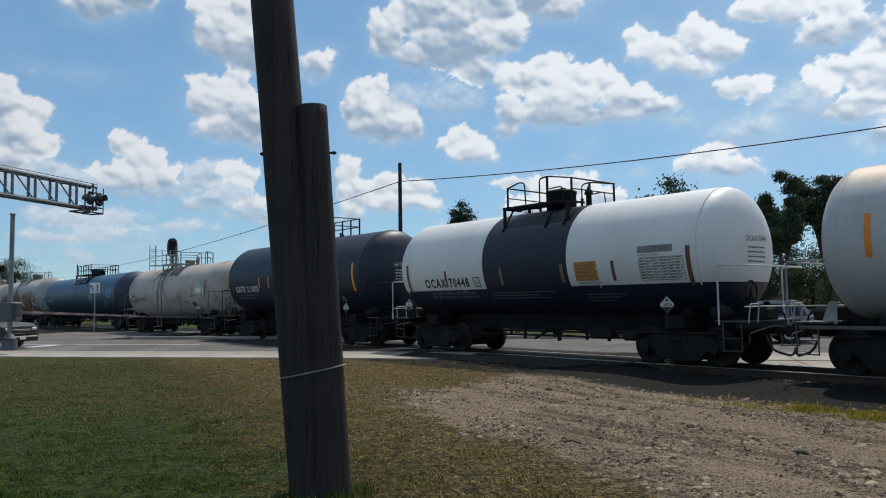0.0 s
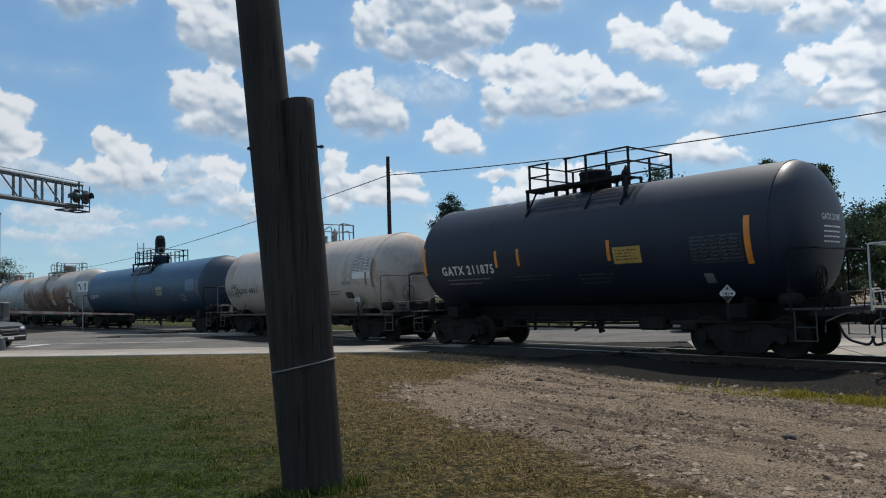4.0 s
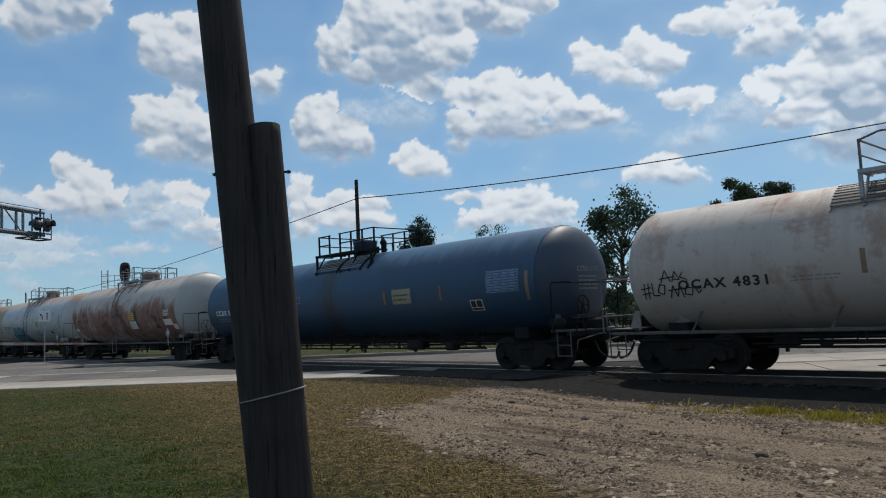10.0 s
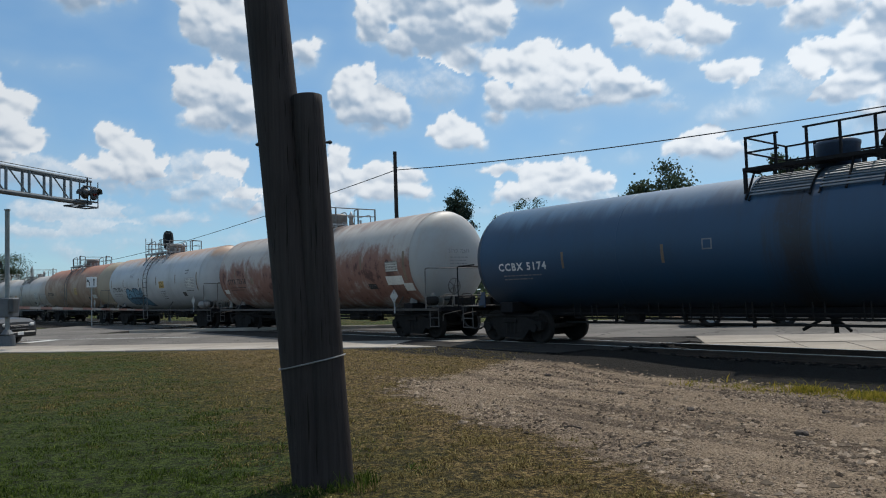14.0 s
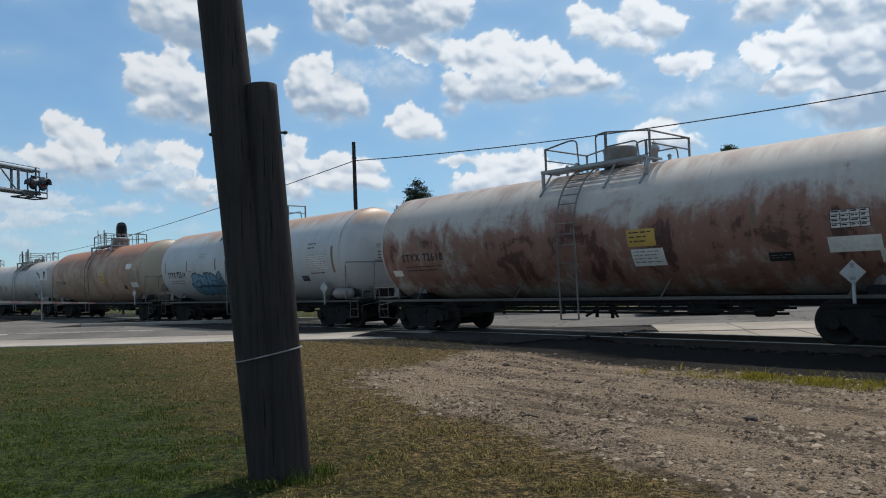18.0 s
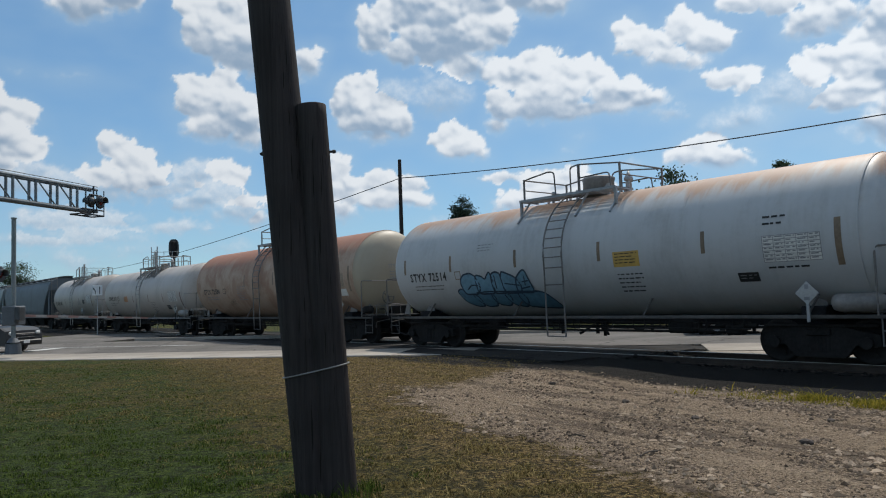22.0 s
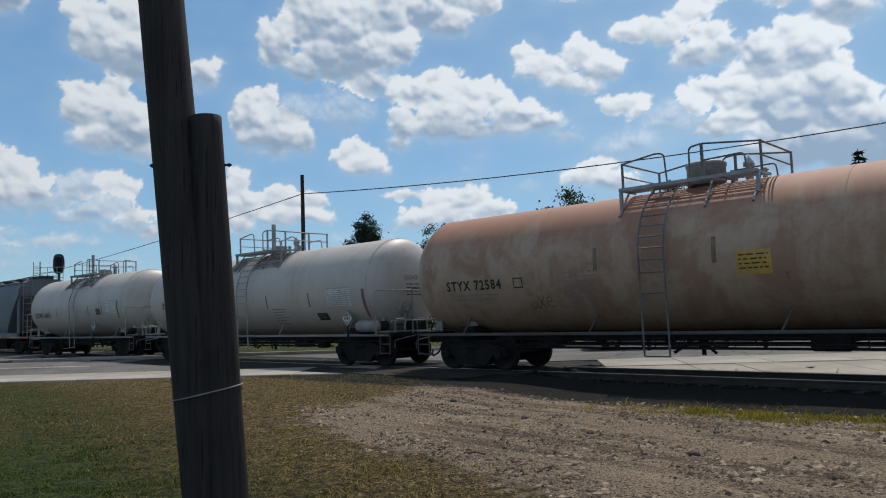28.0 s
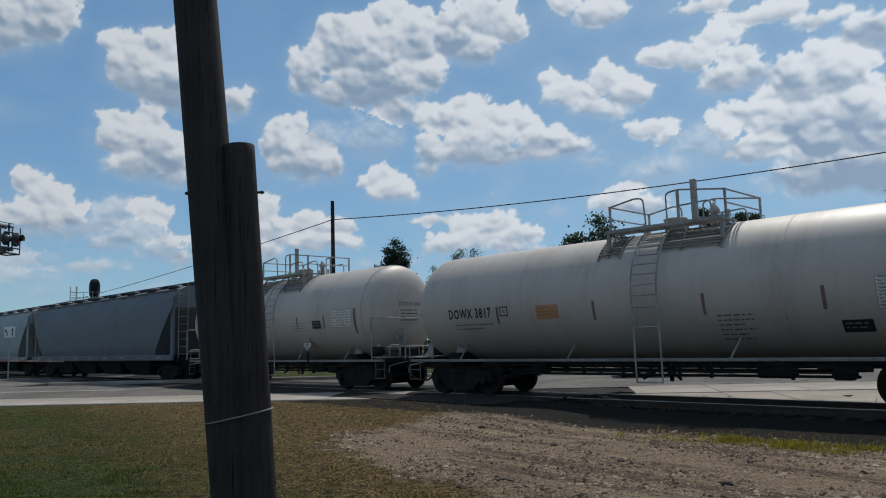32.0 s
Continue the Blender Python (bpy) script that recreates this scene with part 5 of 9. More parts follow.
def crossing_light(parent, centre, facing, radius=0.30):
    """A flashing light: round black target, lamp and hood."""
    m = Matrix.Translation(centre) @ Vector(facing).to_track_quat("Z", "Y").to_matrix().to_4x4()
    bm = bmesh.new()
    lathe(bm, [(0, 0.02), (0.0, radius), (0.015, radius), (0.02, radius * 0.97), (0.02, 0.16)], 24, "z", False)
    bmesh.ops.transform(bm, matrix=m, verts=bm.verts)
    target = part("target", bm, M_DARKSTEEL, parent, "round black signal target")
    bm = bmesh.new()
    lathe(bm, [(-0.17, 0.05), (-0.16, 0.10), (-0.05, 0.16), (0.02, 0.165)], 18, "z")
    bmesh.ops.transform(bm, matrix=m, verts=bm.verts)
    part("lamp_housing", bm, M_DARKSTEEL, target)
    bm = bmesh.new()
    lathe(bm, [(0.02, 0.145), (0.035, 0.10), (0.04, 0.01)], 18, "z")
    bmesh.ops.transform(bm, matrix=m, verts=bm.verts)
    part("lens", bm, simple("unlit_red_lens", (0.10, 0.008, 0.008), 0.15, 0, 0.1, 8) if "unlit_red_lens" not in bpy.data.materials else bpy.data.materials["unlit_red_lens"], target, "dark red lens")
    bm = bmesh.new()
    lathe(bm, [(0.02, 0.165), (0.25, 0.165), (0.25, 0.158), (0.02, 0.158)], 18, "z", False)
    bmesh.ops.delete(bm, geom=[f for f in bm.faces if f.calc_center_median().y < -0.06], context="FACES")
    bmesh.ops.transform(bm, matrix=m, verts=bm.verts)
    part("hood", bm, M_DARKSTEEL, target)


for x, y, way in ((4.80, 0.3, -1), (5.06, 0.52, 1), (5.30, 0.3, -1)):
    crossing_light(CANT, tr(x, y, Z_LOW + 0.36), (way * ROAD_WAY.x, way * ROAD_WAY.y, 0), 0.25)
for m, way in ((-0.85, -1), (0.85, -1), (-0.75, 1), (0.75, 1)):
    crossing_light(CANT, ROAD_SIDE * m + ROAD_WAY * (0.12 * way) + Vector((0, 0, 2.9)), (way * ROAD_WAY.x, way * ROAD_WAY.y, 0), 0.28)
bm = bmesh.new()
rod(bm, tr(TR_LEN - 0.6, 0.3, Z_LOW + 0.62), tr(TR_LEN + 0.05, 0.3, Z_LOW + 0.62), 0.03, 8)
rod(bm, tr(TR_LEN - 0.26, 0.2, Z_LOW - 0.1), tr(TR_LEN - 0.26, 0.2, Z_HIGH + 0.12), 0.035, 8)
part("light_bracket", bm, M_DARKSTEEL, CANT)

GATE = thing("crossing_gate", pose(-16.75, 29.2, 0), "crossing gate with its arm lowered across the street", "crossing gate")
bm = bmesh.new()
rod(bm, (0, 0, 0.4), (0, 0, 5.25), 0.085, 14)
rod(bm, (0, 0, 5.25), (0, 0, 5.30), 0.11, 14)
part("mast", bm, M_MASTGREY, GATE)
bm = bmesh.new()
rod(bm, (0, 0, 0.0), (0, 0, 0.40), 0.30, 18, 0.27)
rod(bm, (0, 0, 0.45), (0, 0, 0.62), 0.24, 16, 0.12)
part("base", bm, M_MAST, GATE, "galvanised cast base")
bm = bmesh.new()
box(bm, (-0.05, 0.1, 1.48), (0.55, 0.75, 0.75), 0.04)
part("mechanism_box", bm, M_MAST, GATE, "grey gate mechanism box")
bm = bmesh.new()
box(bm, (0.32, -0.15, 1.55), (0.2, 0.4, 0.55), 0.03)
part("counterweight", bm, M_DARKSTEEL, GATE)
ARM_WAY = ROAD_SIDE
for k in range(13):
    a, b = ARM_WAY * (0.5 + k * 0.6), ARM_WAY * (0.5 + (k + 1) * 0.6)
    bm = bmesh.new()
    box(bm, (0, 0, 0), (0.6, 0.04, 0.11 - 0.003 * k))
    bmesh.ops.transform(bm, matrix=Matrix.Translation((a + b) / 2 + Vector((0, 0, 1.45 - 0.026 * k))) @ Matrix.Rotation(math.atan2(ARM_WAY.y, ARM_WAY.x), 4, "Z") @ Matrix.Rotation(0.0433, 4, "Y"), verts=bm.verts)
    part("arm_section", bm, M_ARMWHITE if k % 2 else M_FADEDRED, GATE)
# railway signal beyond the track, seen from behind, with its ladder and platform
SIG = thing("railway_signal", pose(-19.55, 54.4, 0), "black railway signal on a mast with ladder and caged platform", "railway signal")
bm = bmesh.new()
rod(bm, (0, 0, 0), (0, 0, 5.2), 0.09, 12)
part("mast", bm, M_DARKSTEEL, SIG)
bm = bmesh.new()
outline = []
for k in range(32):
    a = 2 * math.pi * k / 32
    outline.append((0.36 * math.copysign(abs(math.cos(a)) ** 0.6, math.cos(a)), 5.85 + 0.68 * math.copysign(abs(math.sin(a)) ** 0.75, math.sin(a))))
extrude_outline(bm, outline, -0.12, 0.0, "xz")
part("backboard", bm, M_DARKSTEEL, SIG, "rounded black signal backboard")
bm = bmesh.new()
box(bm, (0, -0.2, 5.85), (0.4, 0.25, 1.05), 0.08)
part("lamp_case", bm, M_BLACKPAINT, SIG)
bm = bmesh.new()
box(bm, (-0.55, 0, 4.55), (1.9, 0.8, 0.05))
part("platform", bm, M_GALV, SIG)
bm = bmesh.new()
for x in (-1.5, -1.05, -0.6, 0.0, 0.4):
    rod(bm, (x, -0.38, 4.55), (x, -0.38, 5.65 + (0.35 if x < -1 else 0)), 0.022, 6)
for z in (4.9, 5.25, 5.6):
    rod(bm, (-1.5, -0.38, z), (0.4, -0.38, z), 0.018, 6)
    rod(bm, (-1.5, -0.38, z), (-1.5, 0.38, z), 0.018, 6)
part("cage_rail", bm, M_GALV, SIG)
bm = bmesh.new()
for x in (-1.48, -1.08):
    rod(bm, (x, -0.45, 0), (x, -0.45, 6.0), 0.022, 6)
for k in range(19):
    rod(bm, (-1.48, -0.45, 0.3 + k * 0.3), (-1.08, -0.45, 0.3 + k * 0.3), 0.013, 5)
part("ladder", bm, M_GALV, SIG)

# lane sign on its post
SIGN = thing("lane_sign", pose(-22.5, 48.7, 0, 0, 0, 25), "white square lane sign with two black arrows on a post", "road sign")
bm = bmesh.new()
rod(bm, (0, 0, 0), (0, 0, 3.25), 0.035, 8)
part("post", bm, M_GALV, SIGN)
bm = bmesh.new()
box(bm, (0, -0.05, 2.86), (0.60, 0.02, 0.66), 0.006)
part("panel", bm, M_WHITE, SIGN)
for pts in ([(-0.12, 2.62), (-0.12, 2.80), (-0.19, 2.94)], [(0.14, 2.62), (0.14, 3.00)]):
    bm = bmesh.new()
    pipe(bm, [(x, -0.068, z) for x, z in pts], 0.026, 6)
    x, z = pts[-1]
    rod(bm, (x, -0.068, z - 0.02), (x - (0.08 if x < 0 else 0), -0.068, z + 0.11), 0.065, 6, 0.004)
    part("arrow", bm, M_INK, SIGN)

# pipe fence beyond the street
FENCE = thing("pipe_fence", pose(0, 0, 0), "low dark pipe fence along the far side of the street", "fence")
for k in range(30):
    p = at_road(-8 + k * 2.4, R_FAR + 1.0)
    bm = bmesh.new()
    rod(bm, (p.x, p.y, -0.1), (p.x, p.y, 0.80), 0.055, 8)
    part("post", bm, M_DARKSTEEL, FENCE)
for z in (0.36, 0.72):
    bm = bmesh.new()
    pipe(bm, [at_road(-8, R_FAR + 1.0, z), at_road(61.6, R_FAR + 1.0, z)], 0.04, 6)
    part("rail", bm, M_DARKSTEEL, FENCE)

# ---- the train ----
# metres that the train has gone by, second by second
GONE = [(0.0, 0.0), (4.0, 15.76), (6.5, 25.92), (8.5, 33.80), (10.5, 41.60), (13.0, 51.29), (16.5, 65.16), (20.0, 78.99), (23.0, 90.74), (26.0, 102.52), (28.5, 112.32), (30.5, 120.02), (32.0, 125.80)]
M_PLACARD = simple("dusty_placard", (0.34, 0.34, 0.33), 0.5, 0, 0.2, 8)
CARS = []
WHEELSETS = []
P_WHITE = tank_paint("white_tank_paint", (0.66, 0.66, 0.65), (0.36, 0.33, 0.29), 0.22)
P_BLACK = tank_paint("black_tank_paint", (0.0135, 0.020, 0.038), (0.026, 0.033, 0.052), 0.5, rough=0.42)
P_BLACKLOW = tank_paint("matt_black_tank_paint", (0.0135, 0.020, 0.038), (0.026, 0.033, 0.052), 0.5, rough=0.42)
P_DIRTY = tank_paint("dirty_white_tank_paint", (0.44, 0.395, 0.36), (0.27, 0.215, 0.18), 0.5, (0.17, 0.095, 0.065), 0.25, rough=0.62, pale_rust=(0.33, 0.245, 0.20), rust_or_lit_top=0.85, low=0.35)
# the lighter blue high on the shell is sunlight painted in
P_BLUE = tank_paint("blue_tank_paint", (0.011, 0.053, 0.114), (0.021, 0.036, 0.051), 0.4, rough=0.42, rust_or_lit_top=0.6, top_from=4.1, top_colour=(0.048, 0.125, 0.215), low=0.7, spill=(-0.1, 0.75))
P_BLUEHEAD = tank_paint("grimy_blue_head_paint", (0.022, 0.040, 0.070), (0.030, 0.036, 0.045), 0.6, rough=0.5, low=0.5)
P_RUSTY = tank_paint("rust_eaten_white_paint", (0.44, 0.415, 0.385), (0.34, 0.255, 0.21), 0.6, (0.080, 0.036, 0.030), 0.66, rough=0.66, pale_rust=(0.225, 0.112, 0.083), rust_or_lit_top=0.5, rust_band=0.27, bare_at=0.055, pale_soft=0.17)
P_GREYWHITE = tank_paint("greyish_white_tank_paint", (0.43, 0.44, 0.445), (0.28, 0.272, 0.26), 0.65, (0.24, 0.13, 0.07), 0.0, rust_or_lit_top=0.8, top_from=4.5, low=0.4)
P_TAN = tank_paint("tan_rust_stained_paint", (0.41, 0.305, 0.225), (0.335, 0.208, 0.145), 0.9, (0.15, 0.073, 0.052), 0.33, rough=0.68, pale_rust=(0.30, 0.180, 0.122), pale_soft=0.14, bare_at=0.07, rust_or_lit_top=0.9, top_from=3.95, top_soft=0.8, top_colour=(0.32, 0.142, 0.090), low=0.4)
P_CLEANWHITE = tank_paint("clean_white_tank_paint", (0.45, 0.405, 0.365), (0.215, 0.178, 0.145), 0.45, rust_or_lit_top=0.35, top_colour=(0.34, 0.275, 0.22), low=0.42)
for dark_paint in (P_BLACK, P_BLACKLOW):
    dark_paint.node_tree.nodes["Principled BSDF"].inputs["Specular IOR Level"].default_value = 0.32
P_GREYHOPPER = tank_paint("grey_hopper_paint", (0.100, 0.118, 0.136), (0.062, 0.067, 0.072), 0.5, rough=0.5)
P_PALEHOPPER = tank_paint("pale_grey_hopper_paint", (0.26, 0.30, 0.31), (0.16, 0.17, 0.17), 0.5, rough=0.5)
P_RUSTYHEAD = tank_paint("pale_rusty_head_paint", (0.36, 0.365, 0.36), (0.30, 0.24, 0.18), 0.5, (0.15, 0.06, 0.035), 0.12)
P_HEADTAN = tank_paint("pale_tan_head_paint", (0.36, 0.305, 0.225), (0.30, 0.24, 0.17), 0.6, (0.22, 0.12, 0.07), 0.05)


def wheel_profile(side):
    w = [(0.0, 0.05), (0.0, 0.17), (0.05, 0.20), (0.03, 0.36), (0.0, 0.40), (0.0, 0.457), (0.09, 0.452), (0.10, 0.483), (0.135, 0.475), (0.135, 0.40), (0.09, 0.36), (0.10, 0.20), (0.12, 0.12), (0.12, 0.05)]
    return [(side * (0.83 - x), r) for x, r in w]


bm = bmesh.new()
for side in (1, -1):
    lathe(bm, wheel_profile(side), 36, "y", False)
rod(bm, (0, -1.05, 0), (0, 1.05, 0), 0.075, 12)
for k in range(3):        # holes and casting marks that show the wheel's turning
    a = 2.1 * k
    for side in (1, -1):
        rod(bm, (0.28 * math.cos(a), side * 0.79, 0.28 * math.sin(a)), (0.28 * math.cos(a), side * 0.83, 0.28 * math.sin(a)), 0.05, 6)
WHEELSET_MESH = bpy.data.meshes.new("wheelset")
bm.to_mesh(WHEELSET_MESH)
bm.free()
WHEELSET_MESH.materials.append(M_WHEEL)

bm = bmesh.new()
frame_outline = [(-1.18, 0.62), (-1.18, 0.40), (-1.04, 0.36), (-0.72, 0.40), (-0.50, 0.15), (0.50, 0.15), (0.72, 0.40), (1.04, 0.36), (1.18, 0.40), (1.18, 0.62), (0.85, 0.68), (0.45, 0.78), (-0.45, 0.78), (-0.85, 0.68)]
extrude_outline(bm, frame_outline, -0.07, 0.07, "xz")
for x in (-0.93, 0.93):
    rod(bm, (x, -0.15, 0.455), (x, 0.12, 0.455), 0.125, 14)
for x in (-0.16, 0.0, 0.16):
    rod(bm, (x, -0.02, 0.26), (x, -0.02, 0.58), 0.075, 10)
box(bm, (0, -0.02, 0.66), (0.5, 0.22, 0.14), 0.02)
SIDEFRAME_MESH = bpy.data.meshes.new("sideframe")
bm.to_mesh(SIDEFRAME_MESH)
bm.free()
SIDEFRAME_MESH.materials.append(M_TRUCK)

bm = bmesh.new()
box(bm, (0, 0, 0.62), (0.42, 2.0, 0.28), 0.04)
rod(bm, (0, 0, 0.7), (0, 0, 0.95), 0.22, 16)
for x in (-0.45, 0.45):
    box(bm, (x, 0, 0.42), (0.08, 1.7, 0.10), 0.01)
    for y in (-0.76, 0.76):          # brake shoes and their hangers
        box(bm, (x * 0.90, y, 0.44), (0.13, 0.14, 0.46), 0.02)
box(bm, (0, 0, 0.24), (0.80, 1.9, 0.16), 0.02)
for y in (-1.06, 1.06):
    rod(bm, (-1.15, y, 0.80), (1.15, y, 0.80), 0.03, 6)
BOLSTER_MESH = bpy.data.meshes.new("bolster")
bm.to_mesh(BOLSTER_MESH)
bm.free()
BOLSTER_MESH.materials.append(M_TRUCK)


def truck(car, x):
    """A two-axle freight truck under the car; its wheelsets turn."""
    t = new("truck", BOLSTER_MESH)
    t.parent = car
    t.location = (x, 0, 0)
    for y in (-0.98, 0.98):
        f = new("sideframe", SIDEFRAME_MESH)
        f.parent = t
        f.location = (0, y, 0)
        if y > 0:
            f.rotation_euler = (0, 0, math.pi)
    for ax in (-0.93, 0.93):
        w = new("wheelset", WHEELSET_MESH)
        w.parent = t
        w.location = (ax, 0, 0.467)
        WHEELSETS.append((w, ax))


def coupler(car, x, way):
    """Coupler shank, knuckle and hanging air hose at one end."""
    bm = bmesh.new()
    box(bm, (x - way * 0.55, 0, 0.87), (0.9, 0.16, 0.18), 0.02)
    box(bm, (x - way * 0.12, 0.05, 0.87), (0.28, 0.34, 0.30), 0.05)
    box(bm, (x + way * 0.02, -0.11, 0.87), (0.18, 0.14, 0.26), 0.05)
    part("coupler", bm, M_TRUCK, car)
    bm = bmesh.new()
    pipe(bm, rounded([(x - way * 0.6, -0.3, 0.75), (x - way * 0.45, -0.32, 0.42), (x - way * 0.05, -0.2, 0.30), (x + way * 0.02, -0.12, 0.48)], 0.2), 0.028, 6)
    part("air_hose", bm, M_WIRE, car, "black rubber air hose")


def surface(R, zc, z):
    """Angle on the near flank of the tank at height z."""
    return math.asin(max(-0.98, min(0.98, (z - zc) / R)))


def decal(car, name, x0, x1, z0, z1, R, zc, material, label="", lift=0.005, lean=0.0):
    """A painted or glued patch that follows the near flank of the tank."""
    a0, a1 = surface(R, zc, z0), surface(R, zc, z1)
    nx, na = max(1, int(abs(x1 - x0) / 0.6)), max(2, int(abs(a1 - a0) / 0.07))
    verts, faces = [], []
    for j in range(na + 1):
        a = a0 + (a1 - a0) * j / na
        for i in range(nx + 1):
            verts.append((x0 + (x1 - x0) * i / nx + lean * j / na, -(R + lift) * math.cos(a), zc + (R + lift) * math.sin(a)))
    for j in range(na):
        for i in range(nx):
            q = j * (nx + 1) + i
            faces.append((q, q + 1, q + nx + 2, q + nx + 1))
    return raw(name, verts, faces, material, car, label)


def lettering(car, name, body, x0, x1, z0, z1, R, zc, material, lift=0.007):
    """Stencilled characters wrapped on the near flank."""
    cu = bpy.data.curves.new(name, "FONT")
    cu.body, cu.size, cu.resolution_u, cu.offset, cu.space_character = body, 1.0, 2, 0.030, 1.22
    tmp = new(name, cu)
    bpy.context.view_layer.update()
    me = bpy.data.meshes.new_from_object(tmp.evaluated_get(bpy.context.evaluated_depsgraph_get()))
    bpy.data.objects.remove(tmp)
    co = np.array([v.co[:] for v in me.vertices])
    lo, hi = co.min(0), co.max(0)
    a0, a1 = surface(R, zc, z0), surface(R, zc, z1)
    for v, c in zip(me.vertices, co):
        a = a0 + (a1 - a0) * (c[1] - lo[1]) / (hi[1] - lo[1])
        v.co = (x0 + (x1 - x0) * (c[0] - lo[0]) / (hi[0] - lo[0]), -(R + lift) * math.cos(a), zc + (R + lift) * math.sin(a))
    me.materials.clear()
    me.materials.append(material)
    ob = new(name, me)
    ob.parent = car
    return ob


def bars(car, name, x0, x1, z0, z1, R, zc, material, lines, seed, lift=0.008):
    """Small writing that cannot be read: rows of plain bars, one mesh."""
    r = random.Random(seed)
    verts, faces = [], []
    pitch = (z1 - z0) / lines
    for k in range(lines):
        zt = z1 - pitch * (k + 0.18)
        zb = zt - pitch * 0.30
        x = x0
        end = x1 - (x1 - x0) * r.uniform(0, 0.35) * (k % 3 > 0)
        while x < end - 0.02:
            w = min(r.uniform(0.05, 0.17), end - x)
            q = len(verts)
            for z in (zb, zt):
                a = surface(R, zc, z)
                for xx in (x, x + w):
                    verts.append((xx, -(R + lift) * math.cos(a), zc + (R + lift) * math.sin(a)))
            faces.append((q, q + 1, q + 3, q + 2))
            x += w + r.uniform(0.025, 0.05)
    return tagged(raw(name, verts, faces, material, car), kind="stuff")


def table_panel(car, x0, x1, z0, z1, R, zc, back, ink, seed, rows_=7, cols_=5):
    """A test-date panel: ruled grid with rows of unreadable entries."""
    if back is not None:
        decal(car, "data_panel", x0, x1, z0, z1, R, zc, back, lift=0.004)
    verts, faces = [], []

    def strip(xa, xb, za, zb):
        q = len(verts)
        for z in (za, zb):
            a = surface(R, zc, z)
            for xx in (xa, xb):
                verts.append((xx, -(R + 0.008) * math.cos(a), zc + (R + 0.008) * math.sin(a)))
        faces.append((q, q + 1, q + 3, q + 2))
    for k in range(rows_ + 1):
        z = z0 + (z1 - z0) * k / rows_
        strip(x0, x1, z - 0.006, z + 0.006)
    for k in range(cols_ + 1):
        x = x0 + (x1 - x0) * k / cols_
        for j in range(rows_):
            strip(x - 0.006, x + 0.006, z0 + (z1 - z0) * j / rows_, z0 + (z1 - z0) * (j + 1) / rows_)
    tagged(raw("panel_grid", verts, faces, ink, car), kind="stuff")
    r = random.Random(seed)
    for k in range(cols_):
        xa = x0 + (x1 - x0) * (k + 0.12) / cols_
        bars(car, "panel_print", xa, xa + (x1 - x0) / cols_ * 0.76, z0, z1, R, zc, ink, rows_, seed + k)


def placard(car, x, z, y=-1.5, paint=None, number="", striped=False):
    """Diamond hazard placard on its bracket."""
    bm = bmesh.new()
    box(bm, (0, 0, 0), (0.34, 0.012, 0.34), 0.004, Matrix.Rotation(radians(45), 4, "Y"))
    bmesh.ops.translate(bm, vec=(x, y, z), verts=bm.verts)
    p = part("placard", bm, paint or M_PLACARD, car, "white diamond hazard placard")
    bm = bmesh.new()
    box(bm, (x, y + 0.02, z - 0.34), (0.06, 0.03, 0.5))
    part("placard_bracket", bm, M_BLACKPAINT if number else M_GALV, p)
    if not number:
        for dz, wide, tall in ((0.13, 0.08, 0.09), (-0.11, 0.11, 0.06)):
            bm = bmesh.new()
            box(bm, (x, y - 0.009, z + dz), (wide, 0.004, tall))
            part("placard_print", bm, M_GREYINK, p)
        return
    if striped:
        for k in range(5):
            dx = -0.10 + 0.05 * k
            bm = bmesh.new()
            box(bm, (x + dx, y - 0.009, z + 0.12 - abs(dx) * 0.45), (0.026, 0.004, 0.13 - abs(dx) * 0.7))
            part("stripe", bm, M_INK, p)
        bm = bmesh.new()
        box(bm, (x, y - 0.009, z - 0.14), (0.05, 0.004, 0.04))
        part("class_mark", bm, M_INK, p)
    else:
        bm = bmesh.new()
        extrude_outline(bm, [(x - 0.155, z - 0.070), (x + 0.155, z - 0.070), (x, z - 0.217)], y - 0.010, y - 0.006, "xz")
        part("lower_half", bm, M_INK, p, "black lower half")
        bm = bmesh.new()
        box(bm, (x, y - 0.009, z + 0.132), (0.063, 0.004, 0.063))
        part("symbol", bm, M_INK, p)
    bm = bmesh.new()
    box(bm, (x, y - 0.008, z), (0.39, 0.006, 0.125))
    part("number_band", bm, M_LABELWHITE, p)
    cu = bpy.data.curves.new("number", "FONT")
    cu.body, cu.size, cu.resolution_u, cu.offset = number, 0.132, 2, 0.004
    tmp = new("number", cu)
    bpy.context.view_layer.update()
    me = bpy.data.meshes.new_from_object(tmp.evaluated_get(bpy.context.evaluated_depsgraph_get()))
    bpy.data.objects.remove(tmp)
    wide = max(v.co.x for v in me.vertices)
    for v in me.vertices:
        v.co = (x - 0.16 + v.co.x / wide * 0.32, y - 0.013, z - 0.048 + v.co.y)
    me.materials.clear()
    me.materials.append(M_INK)
    ob = new("number", me)
    ob.parent = p
    if not striped:                # the older placards are a little smaller
        small = Matrix.Translation((x, y, z)) @ Matrix.Scale(0.84, 4) @ Matrix.Translation((-x, -y, -z))
        for piece in [p] + [k for k in bpy.data.objects if k.parent == p and k.name.split(".")[0] != "placard_bracket"]:
            piece.data.transform(small)


def railing(car, pts, r, material, name="railing", label=""):
    bm = bmesh.new()
    pipe(bm, rounded(pts, 0.10, 3), r, 6)
    return part(name, bm, material, car, label)


